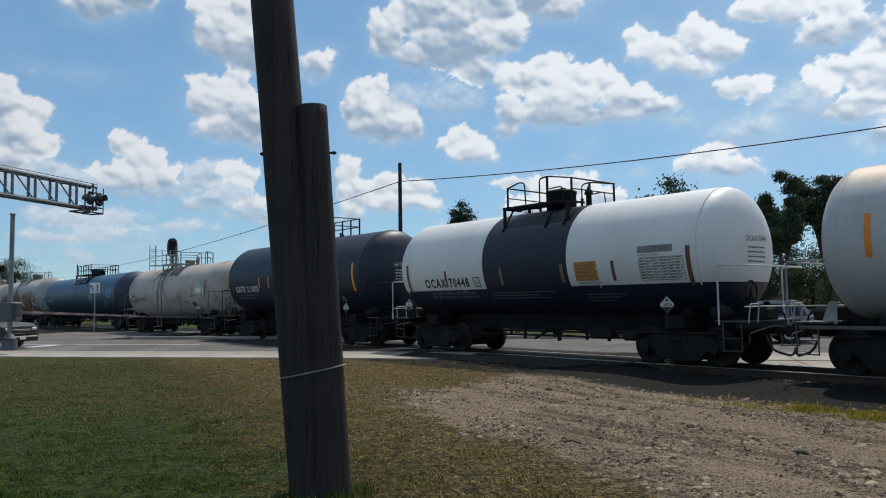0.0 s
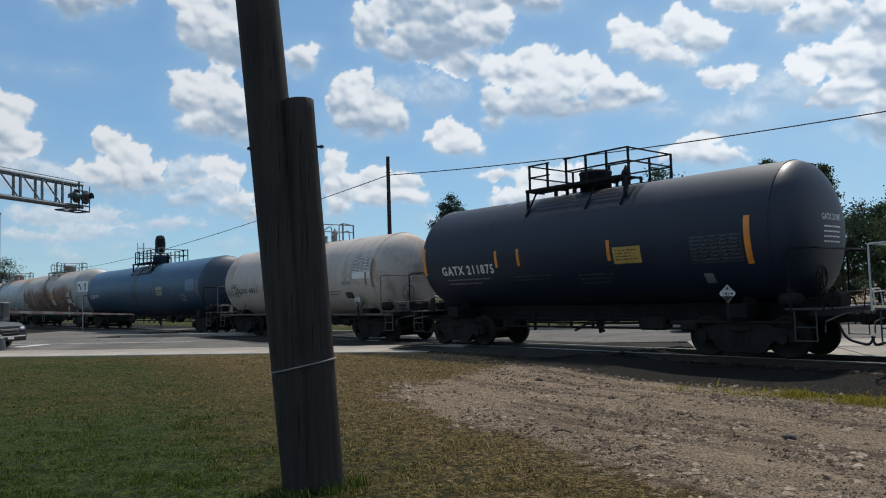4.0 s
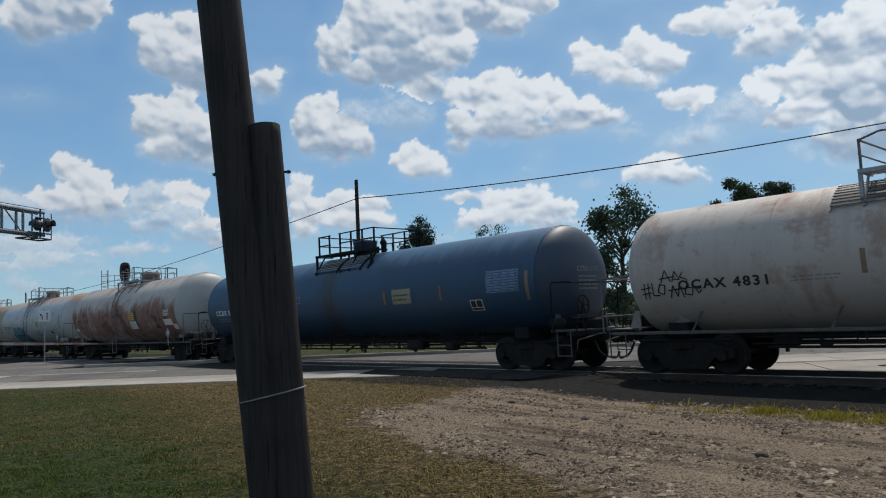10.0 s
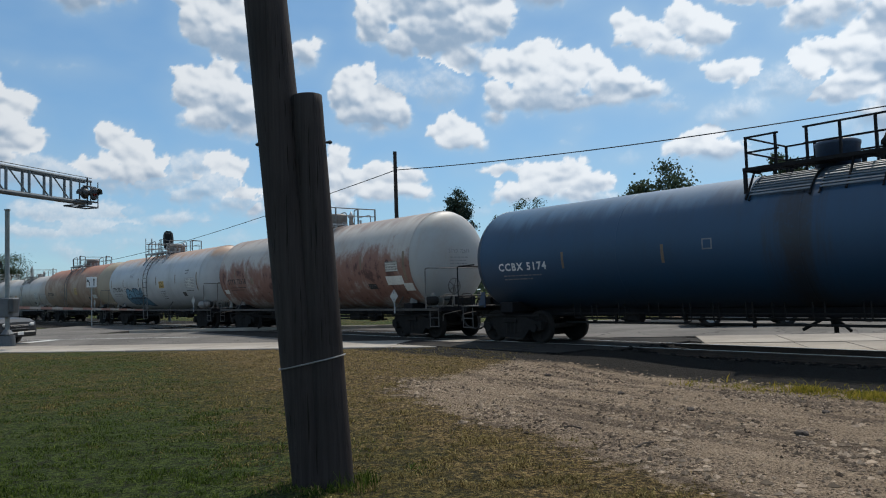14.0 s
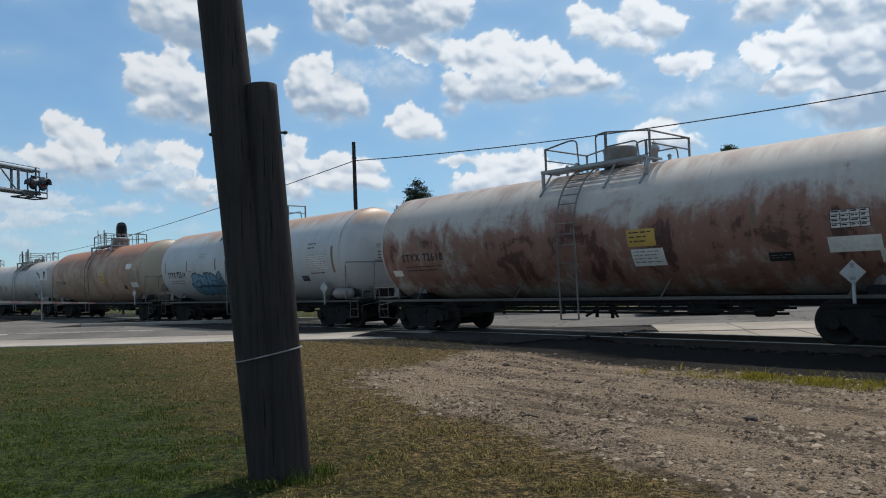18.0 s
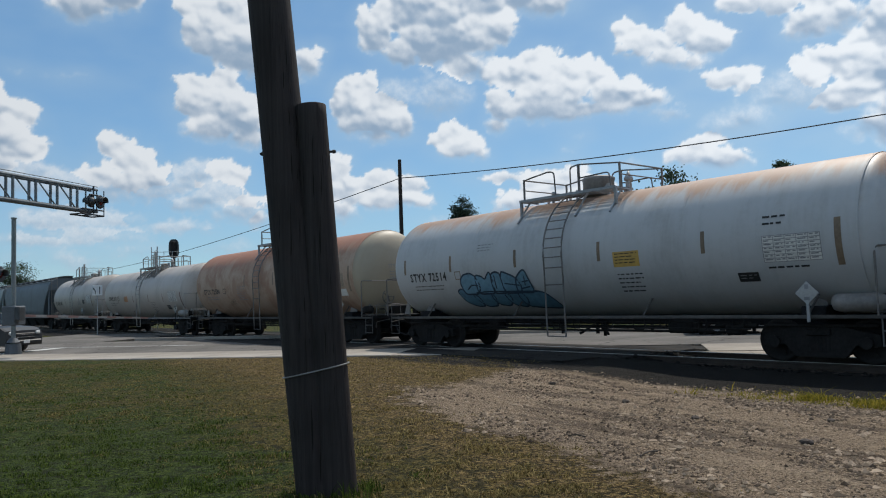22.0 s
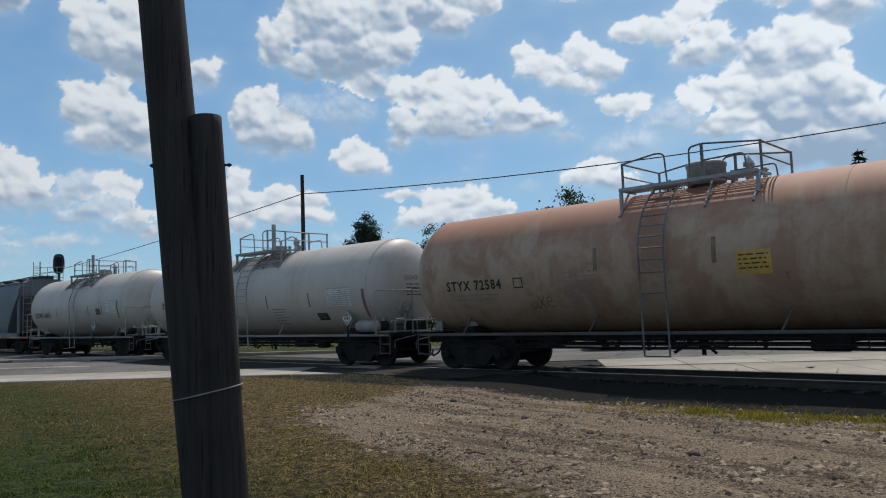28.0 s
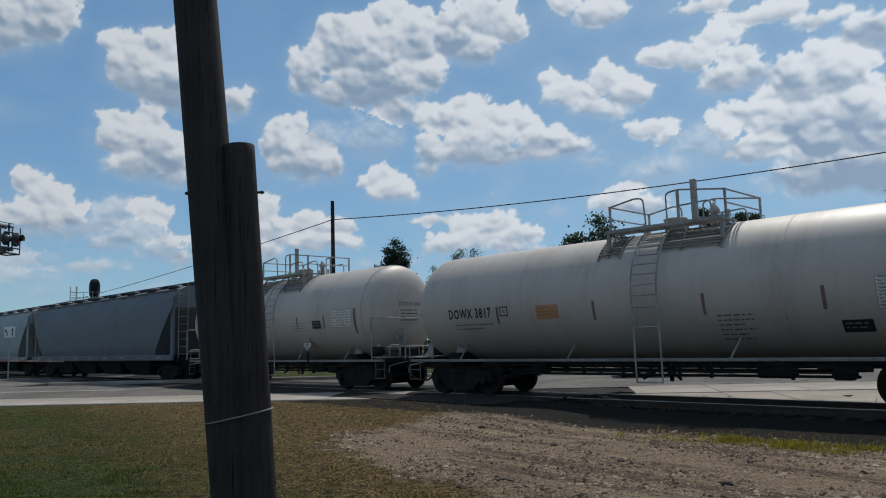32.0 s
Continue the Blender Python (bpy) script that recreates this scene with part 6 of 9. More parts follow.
def tank_car(name, u0, u1, sr, sl, R, zc, spec):
    """A tank car between couplings u0 (leading) and u1, its shell from sr to sl, both counted back along the train."""
    uc = (u0 + u1) / 2
    car = thing(name, Matrix.Identity(4), spec["label"], "tank car", "tank cars of the train")
    CARS.append((car, uc))
    half = (u1 - u0) / 2
    xr, xl = uc - sr, uc - sl            # leading end of the shell (right), trailing end
    paint, frame_paint = spec["paint"], spec["frame"]
    # shell with dished heads; rings also where the paint changes
    cuts = sorted(spec.get("cuts", []))
    xs = [xl + (xr - xl) * k / 8 for k in range(9)] + [uc - c for c in cuts]
    xs = sorted(set(round(x, 3) for x in xs))
    prof = [(x, R) for x in xs]
    seg = 64
    cut_lo, cut_hi, cut_z = spec.get("split", (0, 0, -9))     # band between two places along the train, lower flank below a height

    def mat_of(i, k):
        xm = (prof[i][0] + prof[i + 1][0]) / 2
        z = zc + prof[i][1] * math.sin(2 * math.pi * (k + 0.5) / seg)
        return 1 if (uc - cut_hi < xm < uc - cut_lo or z < cut_z) else 0
    mats = paint if isinstance(paint, list) else [paint]
    bm = bmesh.new()
    lathe(bm, prof, seg, "x", False, mat_of)
    bmesh.ops.translate(bm, vec=(0, 0, zc), verts=bm.verts)
    if "split" in spec:
        bmesh.ops.bisect_plane(bm, geom=bm.verts[:] + bm.edges[:] + bm.faces[:], plane_co=(0, 0, cut_z), plane_no=(0, 0, 1))
        for f in bm.faces:
            q = f.calc_center_median()
            f.material_index = 1 if (uc - cut_hi < q.x < uc - cut_lo or q.z < cut_z) else 0
    part("tank", bm, mats, car)
    for way, x0 in ((1, xr), (-1, xl)):
        dish = []
        for k in range(13):
            a = math.pi / 2 * (1 - k / 12)
            dish.append((x0 + way * (0.70 * math.cos(a) - 0.012), max(0.01, (R - 0.010) * math.sin(a) ** 0.86)))

        def head_mat(i, k):
            return 1 if zc + dish[i][1] * math.sin(2 * math.pi * (k + 0.5) / seg) < cut_z else 0
        bm = bmesh.new()
        lathe(bm, dish, seg, "x", False, head_mat)
        bmesh.ops.translate(bm, vec=(0, 0, zc), verts=bm.verts)
        if "split" in spec:
            bmesh.ops.bisect_plane(bm, geom=bm.verts[:] + bm.edges[:] + bm.faces[:], plane_co=(0, 0, cut_z), plane_no=(0, 0, 1))
            for f in bm.faces:
                f.material_index = 1 if f.calc_center_median().z < cut_z else 0
        head_paint = spec.get("head")
        part("head", bm, [head_paint] if head_paint else mats, car, "dished tank head")
    # weld seams and rings round the shell
    for x in (xl, xl + (xr - xl) * 0.26, xl + (xr - xl) * 0.5, xl + (xr - xl) * 0.74, xr):
        bm = bmesh.new()
        lathe(bm, [(x - 0.018, R - 0.004), (x - 0.014, R + 0.005), (x + 0.014, R + 0.005), (x + 0.018, R - 0.004)], 56, "x", False)
        bmesh.ops.translate(bm, vec=(0, 0, zc), verts=bm.verts)
        if "split" in spec:
            for f in bm.faces:
                c = f.calc_center_median()
                f.material_index = 1 if (uc - spec["split"][1] < c.x < uc - spec["split"][0] or c.z < spec["split"][2]) else 0
        part("seam", bm, mats, car)
    # centre sill, bolsters and side sills
    bm = bmesh.new()
    box(bm, (0, 0, 1.08), (2 * half - 1.1, 0.5, 0.64), 0.02)
    part("centre_sill", bm, M_BLACKPAINT, car)
    for x in (-half + 2.38, half - 2.38):
        bm = bmesh.new()
        box(bm, (x, 0, 1.05), (0.5, 2.5, 0.32), 0.03)
        part("bolster", bm, M_BLACKPAINT, car)
    for x in (-half + 0.62, half - 0.62):
        bm = bmesh.new()
        box(bm, (x, 0, 1.0), (0.24, 2.7, 0.14), 0.02)
        part("end_sill", bm, M_BLACKPAINT, car)
    for x in (-half + 2.38, half - 2.38):
        for y in (-0.98, 0.98):
            bm = bmesh.new()
            rod(bm, (x, y * (1 if spec.get("sill", True) else 0.62), 1.16), (x, y * (0.94 if spec.get("sill", True) else 0.6), 1.62), 0.20, 4, 0.09)
            part("saddle", bm, frame_paint, car, "tapered saddle plate")
    if spec.get("sill", True):
        for y in (-1.34, 1.34):
            bm = bmesh.new()
            box(bm, (0, y, 0.99), (2 * half - 1.3, 0.08, 0.075), 0.01)
            part("side_sill", bm, spec.get("sill_paint", M_SILL), car)
        for x in (xl + 1.2, xl + (xr - xl) * 0.35, xl + (xr - xl) * 0.65, xr - 1.2):
            for y in (-1, 1):
                bm = bmesh.new()
                rod(bm, (x, y * 1.34, 1.02), (x + 0.18, y * (math.sqrt(max(0.05, R * R - (1.45 - zc) ** 2)) + 0.01), 1.45), 0.025, 6)
                part("sill_brace", bm, spec.get("sill_paint", M_SILL), car)
    # end platforms, handrails, ladders and steps
    for way in (1, -1):
        xe = way * (half - 0.62)
        bm = bmesh.new()
        box(bm, (xe - way * 0.25, 0, 1.09), (0.75, 2.7, 0.035))
        part("end_platform", bm, spec.get("sill_paint", M_SILL), car)
        for y in (-1.36, 1.36):
            bm = bmesh.new()
            for x in (xe + way * 0.02, xe - way * 0.42):
                rod(bm, (x, y, 1.05), (x, y, 0.42), 0.016, 6)
            for z in (0.44, 0.72):
                rod(bm, (xe + way * 0.02, y, z), (xe - way * 0.42, y, z), 0.016, 6)
            part("sill_step", bm, spec.get("step", M_STEP), car)
        out, back = way * (half - 0.48), way * (half - (1.04 if way > 0 else 1.32))
        rail = [(out, -1.44, 2.34), (out, 1.44, 2.34)]
        if way > 0:                  # carried on posts behind the head
            rail = [(back, -1.52, 1.02), (back, -1.52, 2.36)] + rail + [(back, 1.52, 2.36), (back, 1.52, 1.02)]
        else:                        # fixed to the shell, with posts at the corners
            rail = [(back, -1.50, 2.36)] + rail + [(back, 1.50, 2.36)]
        railing(car, rail, 0.022, spec.get("end_rails", spec["rails"]), "end_handrail")
        for y in (-1.44, 1.44):
            if way < 0:
                railing(car, [(out, y, 2.34), (out, y, 1.05)], 0.020, spec.get("end_rails", spec["rails"]), "corner_post")
        railing(car, [(out, -1.40, 1.42), (out, 1.40, 1.42)], 0.018, spec.get("end_rails", spec["rails"]), "end_rail")
        bm = bmesh.new()
        pipe(bm, rounded([(xe + way * 0.16, -1.30, 0.62), (xe + way * 0.16, -1.28, 0.84), (xe + way * 0.17, -0.35, 0.96), (xe + way * 0.24, -0.12, 0.98)], 0.08, 3), 0.016, 5)
        part("uncoupling_lever", bm, spec.get("sill_paint", M_SILL), car)
        for y in (-1.05, 1.05):
            bm = bmesh.new()
            pipe(bm, rounded([(xe + way * 0.13, y - 0.20, 1.06), (xe + way * 0.18, y - 0.20, 1.48), (xe + way * 0.18, y + 0.20, 1.48), (xe + way * 0.13, y + 0.20, 1.06)], 0.06, 3), 0.015, 5)
            part("grab_iron", bm, spec.get("end_rails", spec["rails"]), car)
            bm = bmesh.new()
            extrude_outline(bm, [(way * (half - 1.30), 1.05), (way * (half - 1.30), 1.52), (way * (half - 1.16), 1.52), (way * (half - 0.98), 1.05)], y - 0.02, y + 0.02, "xz")
            part("gusset", bm, frame_paint, car)
        bm = bmesh.new()
        box(bm, (way * (half - 0.66), -0.20, 1.24), (0.30, 0.34, 0.26), 0.03)
        part("valve_box", bm, M_TRUCK, car)
        for y in (-0.75, 0.62):
            bm = bmesh.new()
            pipe(bm, rounded([(way * (half - 1.0), y, 1.30), (way * (half - 0.62), y, 1.30), (way * (half - 0.52), y, 0.95), (way * (half - 0.52), y * 0.6, 0.72)], 0.10, 3), 0.022, 5)
            part("end_pipe", bm, M_TRUCK, car)
        coupler(car, way * half, way)
        truck(car, way * (half - 2.38))
    bm = bmesh.new()
    lathe(bm, [(half - 1.42, 0.03), (half - 1.40, 0.14), (half - 1.02, 0.15), (half - 0.98, 0.10), (half - 0.90, 0.04)], 16, "x")
    bmesh.ops.translate(bm, vec=(0, -1.12, 1.28), verts=bm.verts)
    part("brake_cylinder", bm, M_TRUCK, car, "dark brake cylinder on the end platform")
    # brake gear: wheel, reservoir, rods below the sill
    bm = bmesh.new()
    lathe(bm, [(-0.02, 0.25), (0.0, 0.28), (0.02, 0.25), (0.0, 0.235), (-0.02, 0.25)], 22, "x", False)
    for k in range(5):
        a = 1.2566 * k
        rod(bm, (0, 0, 0), (0, 0.25 * math.cos(a), 0.25 * math.sin(a)), 0.014, 5)
    bmesh.ops.translate(bm, vec=(half - 0.82, -0.45, 1.75), verts=bm.verts)
    rod(bm, (half - 0.86, -0.45, 1.05), (half - 0.86, -0.45, 1.75), 0.03, 8)
    part("brake_wheel", bm, spec["rails"], car, "spoked hand-brake wheel")
    if spec.get("reservoir"):
        bm = bmesh.new()
        xm = uc - spec["reservoir"]
        lathe(bm, [(xm - 0.52, 0.04), (xm - 0.46, 0.15), (xm - 0.36, 0.19), (xm + 0.36, 0.19), (xm + 0.46, 0.15), (xm + 0.52, 0.04)], 22, "x")
        bmesh.ops.translate(bm, vec=(0, -1.32, 1.27), verts=bm.verts)
        part("air_reservoir", bm, frame_paint, car, "small white air reservoir")
    bm = bmesh.new()
    r = random.Random(int(u0 * 10))
    for k in range(7):
        x = xl + (xr - xl) * (0.22 + 0.56 * k / 6) + r.uniform(-0.2, 0.2)
        box(bm, (x, r.uniform(-0.5, 0.5), 0.72), (0.06, 0.08, r.uniform(0.25, 0.5)))
    rod(bm, (xl + 2.6, -0.35, 0.72), (xr - 2.6, -0.35, 0.72), 0.03, 6)
    rod(bm, (xl + 2.6, -0.75, 0.62), (xr - 2.6, -0.75, 0.62), 0.03, 6)
    box(bm, (xl + (xr - xl) * 0.70, -0.7, 0.74), (0.75, 0.4, 0.32), 0.05)
    box(bm, (xl + (xr - xl) * 0.25, -0.6, 0.76), (0.5, 0.35, 0.26), 0.05)
    part("brake_rigging", bm, M_TRUCK, car)
    wide, high = (1.28, 0.95) if spec.get("sill", True) else (0.86, 1.12)
    count = max(4, int((xr - xl - 5.4) / 0.80))
    for y in (-wide, wide):
        for k in range(count):
            x = xl + 2.9 + (xr - xl - 5.8) * k / (count - 1) + r.uniform(-0.15, 0.15)
            deep = 0.66 + 0.12 * r.random()
            broad = r.uniform(0.14, 0.34)
            bm = bmesh.new()
            pipe(bm, rounded([(x, y * 1.02, high), (x, y * 0.98, deep), (x + broad, y * 0.98, deep), (x + broad, y * 1.02, high)], 0.05, 2), 0.018, 5)
            part("pipe_hanger", bm, M_TRUCK, car)
        for z in ((0.72, 0.86) if spec.get("sill", True) else (0.86,)):
            bm = bmesh.new()
            rod(bm, (xl + 2.5, y * 0.97, z), (xr - 2.5, y * 0.97, z), 0.020, 6)
            part("brake_pipe", bm, M_TRUCK, car)
    bm = bmesh.new()
    x = xl + (xr - xl) * 0.80
    box(bm, (x, -0.98, 0.70), (0.42, 0.34, 0.26), 0.06)
    rod(bm, (x - 0.5, -0.98, 0.78), (x + 0.5, -0.98, 0.78), 0.05, 8)
    part("control_valve", bm, M_TRUCK, car, "grimy brake control valve hung below the sill")
    bm = bmesh.new()
    xo = (xl + xr) / 2
    rod(bm, (xo, 0, 1.1), (xo, 0, 0.55), 0.14, 14, 0.10)
    rod(bm, (xo, 0, 0.6), (xo, 0, 0.42), 0.05, 10)
    for w in (-1, 1):
        rod(bm, (xo + w * 0.12, -0.3, 0.75), (xo + w * 0.5, -0.5, 0.5), 0.035, 6)
    part("bottom_outlet", bm, M_TRUCK, car, "bottom outlet valve and skid")
    # top platform with railing, dome and valves
    pu0, pu1 = spec["platform"]
    pa, pb = uc - pu1, uc - pu0
    zt = zc + R
    dark = spec["top"]
    zd = zt + spec.get("deck", 0.02)
    for y in (-0.78, 0.78):
        bm = bmesh.new()
        box(bm, ((pa + pb) / 2, math.copysign(1.17, y), zd - 0.005), (pb - pa, 0.02, 0.075))
        walk_edge = part("walkway", bm, dark, car)
        bm = bmesh.new()
        box(bm, (0, 0, 0), (pb - pa, 0.026, 0.022))
        bar = part("grating_bar", bm, dark, walk_edge)
        bar.location = ((pa + pb) / 2, y - 0.36, zd)
        for k in range(1, 14):         # open grating: long bars with a gap of their own width
            more = new("grating_bar", bar.data)
            more.parent = walk_edge
            more.location = ((pa + pb) / 2, y - 0.36 + k * 0.056, zd)
        n = max(3, int((pb - pa) / 0.7))
        for k in range(n + 1):
            bm = bmesh.new()
            box(bm, (pa + 0.02 + (pb - pa - 0.04) * k / n, y, zd - 0.03), (0.035, 0.78, 0.03))
            part("bearer", bm, dark, walk_edge)
        for x in (pa + 0.03, pb - 0.03):
            bm = bmesh.new()
            box(bm, (x, math.copysign(1.12, y), zd - 0.02 - (zd - zc - math.sqrt(R * R - 1.2)) / 2), (0.07, 0.07, zd - zc - math.sqrt(R * R - 1.2)))
            part("bracket", bm, dark, walk_edge)
        for x in (pa + 0.08, pb - 0.08, (pa + pb) / 2 + 0.5):
            bm = bmesh.new()
            aa = math.acos(min(0.99, abs(y) / R))
            pipe(bm, [(x, y, zd), (x, math.copysign(R * math.cos(aa * 0.80) + 0.03, y), zc + R * math.sin(aa * 0.80) + 0.03), (x, math.copysign(R * math.cos(aa * 0.6) + 0.02, y), zc + R * math.sin(aa * 0.6) + 0.02)], 0.028, 6)
            part("walkway_strap", bm, dark, car)
    if spec.get("style", "open") == "open":
        xm = (pa + pb) / 2
        for y in (-0.95, 0.95):
            for x in (pa, pb, xm + 0.35):
                bm = bmesh.new()
                box(bm, (x, y, zd + (0.40 if x == xm + 0.35 else 0.33)), (0.06 if x == xm + 0.35 else 0.045, 0.045, 0.8 if x == xm + 0.35 else 0.66))
                part("railing_post", bm, spec["rails"], car)
            railing(car, [(pa, y, zd + 0.64), (xm - 0.75, y, zd + 0.76), (xm - 0.55, y, zd + 0.72), (xm - 0.5, y, zd)], 0.022, spec["rails"])
            railing(car, [(xm + 0.05, y, zd), (xm + 0.05, y, zd + 0.76), (xm + 0.35, y, zd + 0.80), (pb, y, zd + 0.64)], 0.022, spec["rails"])
            railing(car, [(xm + 0.35, y, zd + 0.42), (pb - 0.35, y, zd + 0.45), (pb - 0.3, y, zd)], 0.020, spec["rails"])
        if spec.get("mast"):
            bm = bmesh.new()
            box(bm, (pb - 0.72, -0.95, zd + 0.48), (0.13, 0.11, 1.0), 0.012)
            part("lifting_post", bm, spec["rails"], car, "thick steel post on the platform edge")
        for x in (pa, pb):
            railing(car, [(x, -0.95, zd + 0.64), (x, 0.95, zd + 0.64)], 0.022, spec["rails"])
            railing(car, [(x, -0.95, zd + 0.34), (x, 0.95, zd + 0.34)], 0.018, spec["rails"])
    else:                      # closed box of rails
        for y in (-0.98, 0.98):
            for k in range(6):
                x = pa + (pb - pa) * k / 5
                bm = bmesh.new()
                box(bm, (x, y, zd + 0.38), (0.05, 0.05, 0.76))
                part("railing_post", bm, spec["rails"], car)
            for z, a, b in ((0.74, pa, pa + (pb - pa) * 0.22), (0.40, pa, pa + (pb - pa) * 0.22), (0.75, pa + (pb - pa) * 0.38, pb), (0.40, pa + (pb - pa) * 0.38, pb)):
                railing(car, [(a, y, zd + z), (b, y, zd + z)], 0.024, spec["rails"])
        for x in (pa, pb):
            for z in (0.40, 0.74):
                railing(car, [(x, -0.98, zd + z), (x, 0.98, zd + z)], 0.022, spec["rails"])
    xd = uc - spec["dome"]
    bm = bmesh.new()
    dr, dh = spec.get("dome_size", (0.44, 0.60))
    lathe(bm, [(zt - 0.25, dr), (zt + dh * 0.70, dr), (zt + dh * 0.76, dr + 0.02), (zt + dh * 0.86, dr + 0.02), (zt + dh * 0.93, dr * 0.86), (zt + dh, 0.05)], 26, "z")
    bmesh.ops.translate(bm, vec=(xd, 0, 0), verts=bm.verts)
    part("manway_dome", bm, spec["dome_paint"], car)
    rv = random.Random(int(u1))
    vp = M_TRUCK if dark is M_BLACKPAINT else M_GALV
    for k in range(10):
        x = pa + 0.25 + (pb - pa - 0.5) * k / 9
        if abs(x - xd) < 0.5:
            continue
        bm = bmesh.new()
        y = rv.uniform(-0.4, 0.4)
        rr, hh = rv.uniform(0.03, 0.06), rv.uniform(0.14, 0.3)
        rod(bm, (x, y, zt - 0.1), (x, y, zt + hh), rr, 8)
        rod(bm, (x, y, zt + hh * 0.75), (x, y, zt + hh * 0.85), rr * 1.6, 8)
        part("valve", bm, vp, car)
    bm = bmesh.new()
    x = xd + 0.95
    lathe(bm, [(zt - 0.1, 0.09), (zt + 0.33, 0.08), (zt + 0.34, 0.13), (zt + 0.42, 0.12), (zt + 0.5, 0.06), (zt + 0.6, 0.02)], 12, "z")
    bmesh.ops.translate(bm, vec=(x, 0.1, 0), verts=bm.verts)
    part("safety_valve", bm, vp, car, "tall safety relief valve")
    # slatted steps laid on the shoulder beside the platform
    for ua, ub in spec.get("slats", ((pu0, spec["dome"] - 0.15), (spec["dome"] + 0.85, pu1 + 0.2))):
        for y in (-1, 1):
            straps = []
            for x in (uc - ua, uc - ub):
                bm = bmesh.new()
                pipe(bm, [(x, y * (R + 0.03) * math.cos(math.radians(d)), zc + (R + 0.03) * math.sin(math.radians(d))) for d in range(34, 73, 6)], 0.022, 6)
                straps.append(part("step_bearer", bm, dark, car))
            panel = straps[0]
            for k in range(8):
                a = math.radians(39 + 3.6 * k)
                bm = bmesh.new()
                box(bm, (0, 0, 0), (abs(ua - ub), 0.05, 0.016), 0, Matrix.Rotation(-y * (math.pi / 2 - a), 4, "X"))
                bmesh.ops.translate(bm, vec=(uc - (ua + ub) / 2, y * (R + 0.06) * math.cos(a), zc + (R + 0.06) * math.sin(a)), verts=bm.verts)
                part("slat", bm, spec.get("slat_paint", dark), panel)
    # ladder up the flank
    if spec.get("ladder"):
        la, lb = uc - max(spec["ladder"]), uc - min(spec["ladder"])
        for y in (-1, 1):
            path = [(y * (R + 0.16) * math.cos(a), zc + (R + 0.16) * math.sin(a)) for a in [math.radians(d) for d in range(-8, 66, 9)]]
            pts = [(y * (R + 0.10), 0.50), (y * (R + 0.13), zc - 0.65)] + path
            bm = bmesh.new()
            pipe(bm, [(la, p, q) for p, q in pts] + [(lb, p, q) for p, q in pts[::-1]], 0.024, 6)
            lad = part("ladder", bm, spec["rails"], car)
            for k in range(0, 11):
                t = k / 11 * (len(pts) - 1)
                i = min(int(t), len(pts) - 2)
                p = Vector((0, *pts[i])).lerp(Vector((0, *pts[i + 1])), t - i)
                bm = bmesh.new()
                rod(bm, (la, p.y, p.z), (lb, p.y, p.z), 0.016, 6)
                part("rung", bm, spec["rails"], lad)
    return car, uc


def head_print(car, uc, sr, R, zc, material, body, seed):
    """Stencils on the leading head of the tank: the number over lines too small to read."""
    xr = uc - sr

    def press(y, z, lift):
        q = min(0.999, math.hypot(y, z - zc) / (R - 0.010)) ** (1 / 0.86)
        return (xr - 0.02 + 0.70 * math.sqrt(1 - q * q) + lift, y, z)
    r = random.Random(seed)
    verts, faces = [], []
    for k in range(4):
        z = zc + 0.02 - 0.11 * k
        y = -0.42
        while y < 0.30:
            w = r.uniform(0.05, 0.16)
            q = len(verts)
            verts += [press(y, z, 0.012), press(y + w, z, 0.012), press(y + w, z + 0.034, 0.012), press(y, z + 0.034, 0.012)]
            faces.append((q, q + 1, q + 2, q + 3))
            y += w + 0.03
    tagged(raw("head_small_print", verts, faces, material, car), kind="stuff")
    cu = bpy.data.curves.new("head_number", "FONT")
    cu.body, cu.size, cu.resolution_u = body, 0.22, 2
    tmp = new("head_number", cu)
    bpy.context.view_layer.update()
    me = bpy.data.meshes.new_from_object(tmp.evaluated_get(bpy.context.evaluated_depsgraph_get()))
    bpy.data.objects.remove(tmp)
    wide = max(v.co.x for v in me.vertices)
    for v in me.vertices:
        v.co = press(-0.48 + v.co.x / wide * 0.95, zc + 0.18 + v.co.y * 0.9, 0.012)
    me.materials.clear()
    me.materials.append(material)
    ob = new("head_number", me)
    ob.parent = car


def strip_mark(car, uc, u, z0, z1, R, zc, material, w=0.10):
    decal(car, "reflector_strip", uc - u - w / 2, uc - u + w / 2, z0, z1, R, zc, material, lift=0.006)



# leading white car, whose tail alone is seen
c, uc = tank_car("tank_car", -9.6, 7.9, -8.2, 6.3, 1.6, 2.72, dict(label="pale grey-white tank car with orange reflector strips", paint=P_GREYWHITE, frame=M_DULLWHITE, rails=M_DULLWHITE, sill_paint=M_SILL, top=M_GALV, dome_paint=M_DULLWHITE, platform=(-3.2, 1.2), dome=-1.0, ladder=(-1.3, -0.8)))
strip_mark(c, uc, 5.75, 2.35, 3.2, 1.6, 2.72, M_ORANGE, 0.13)
decal(c, "black_panel", uc - 5.25, uc - 4.6, 2.35, 2.62, 1.6, 2.72, M_INK)
placard(c, uc - 4.9, 1.6, -1.5)

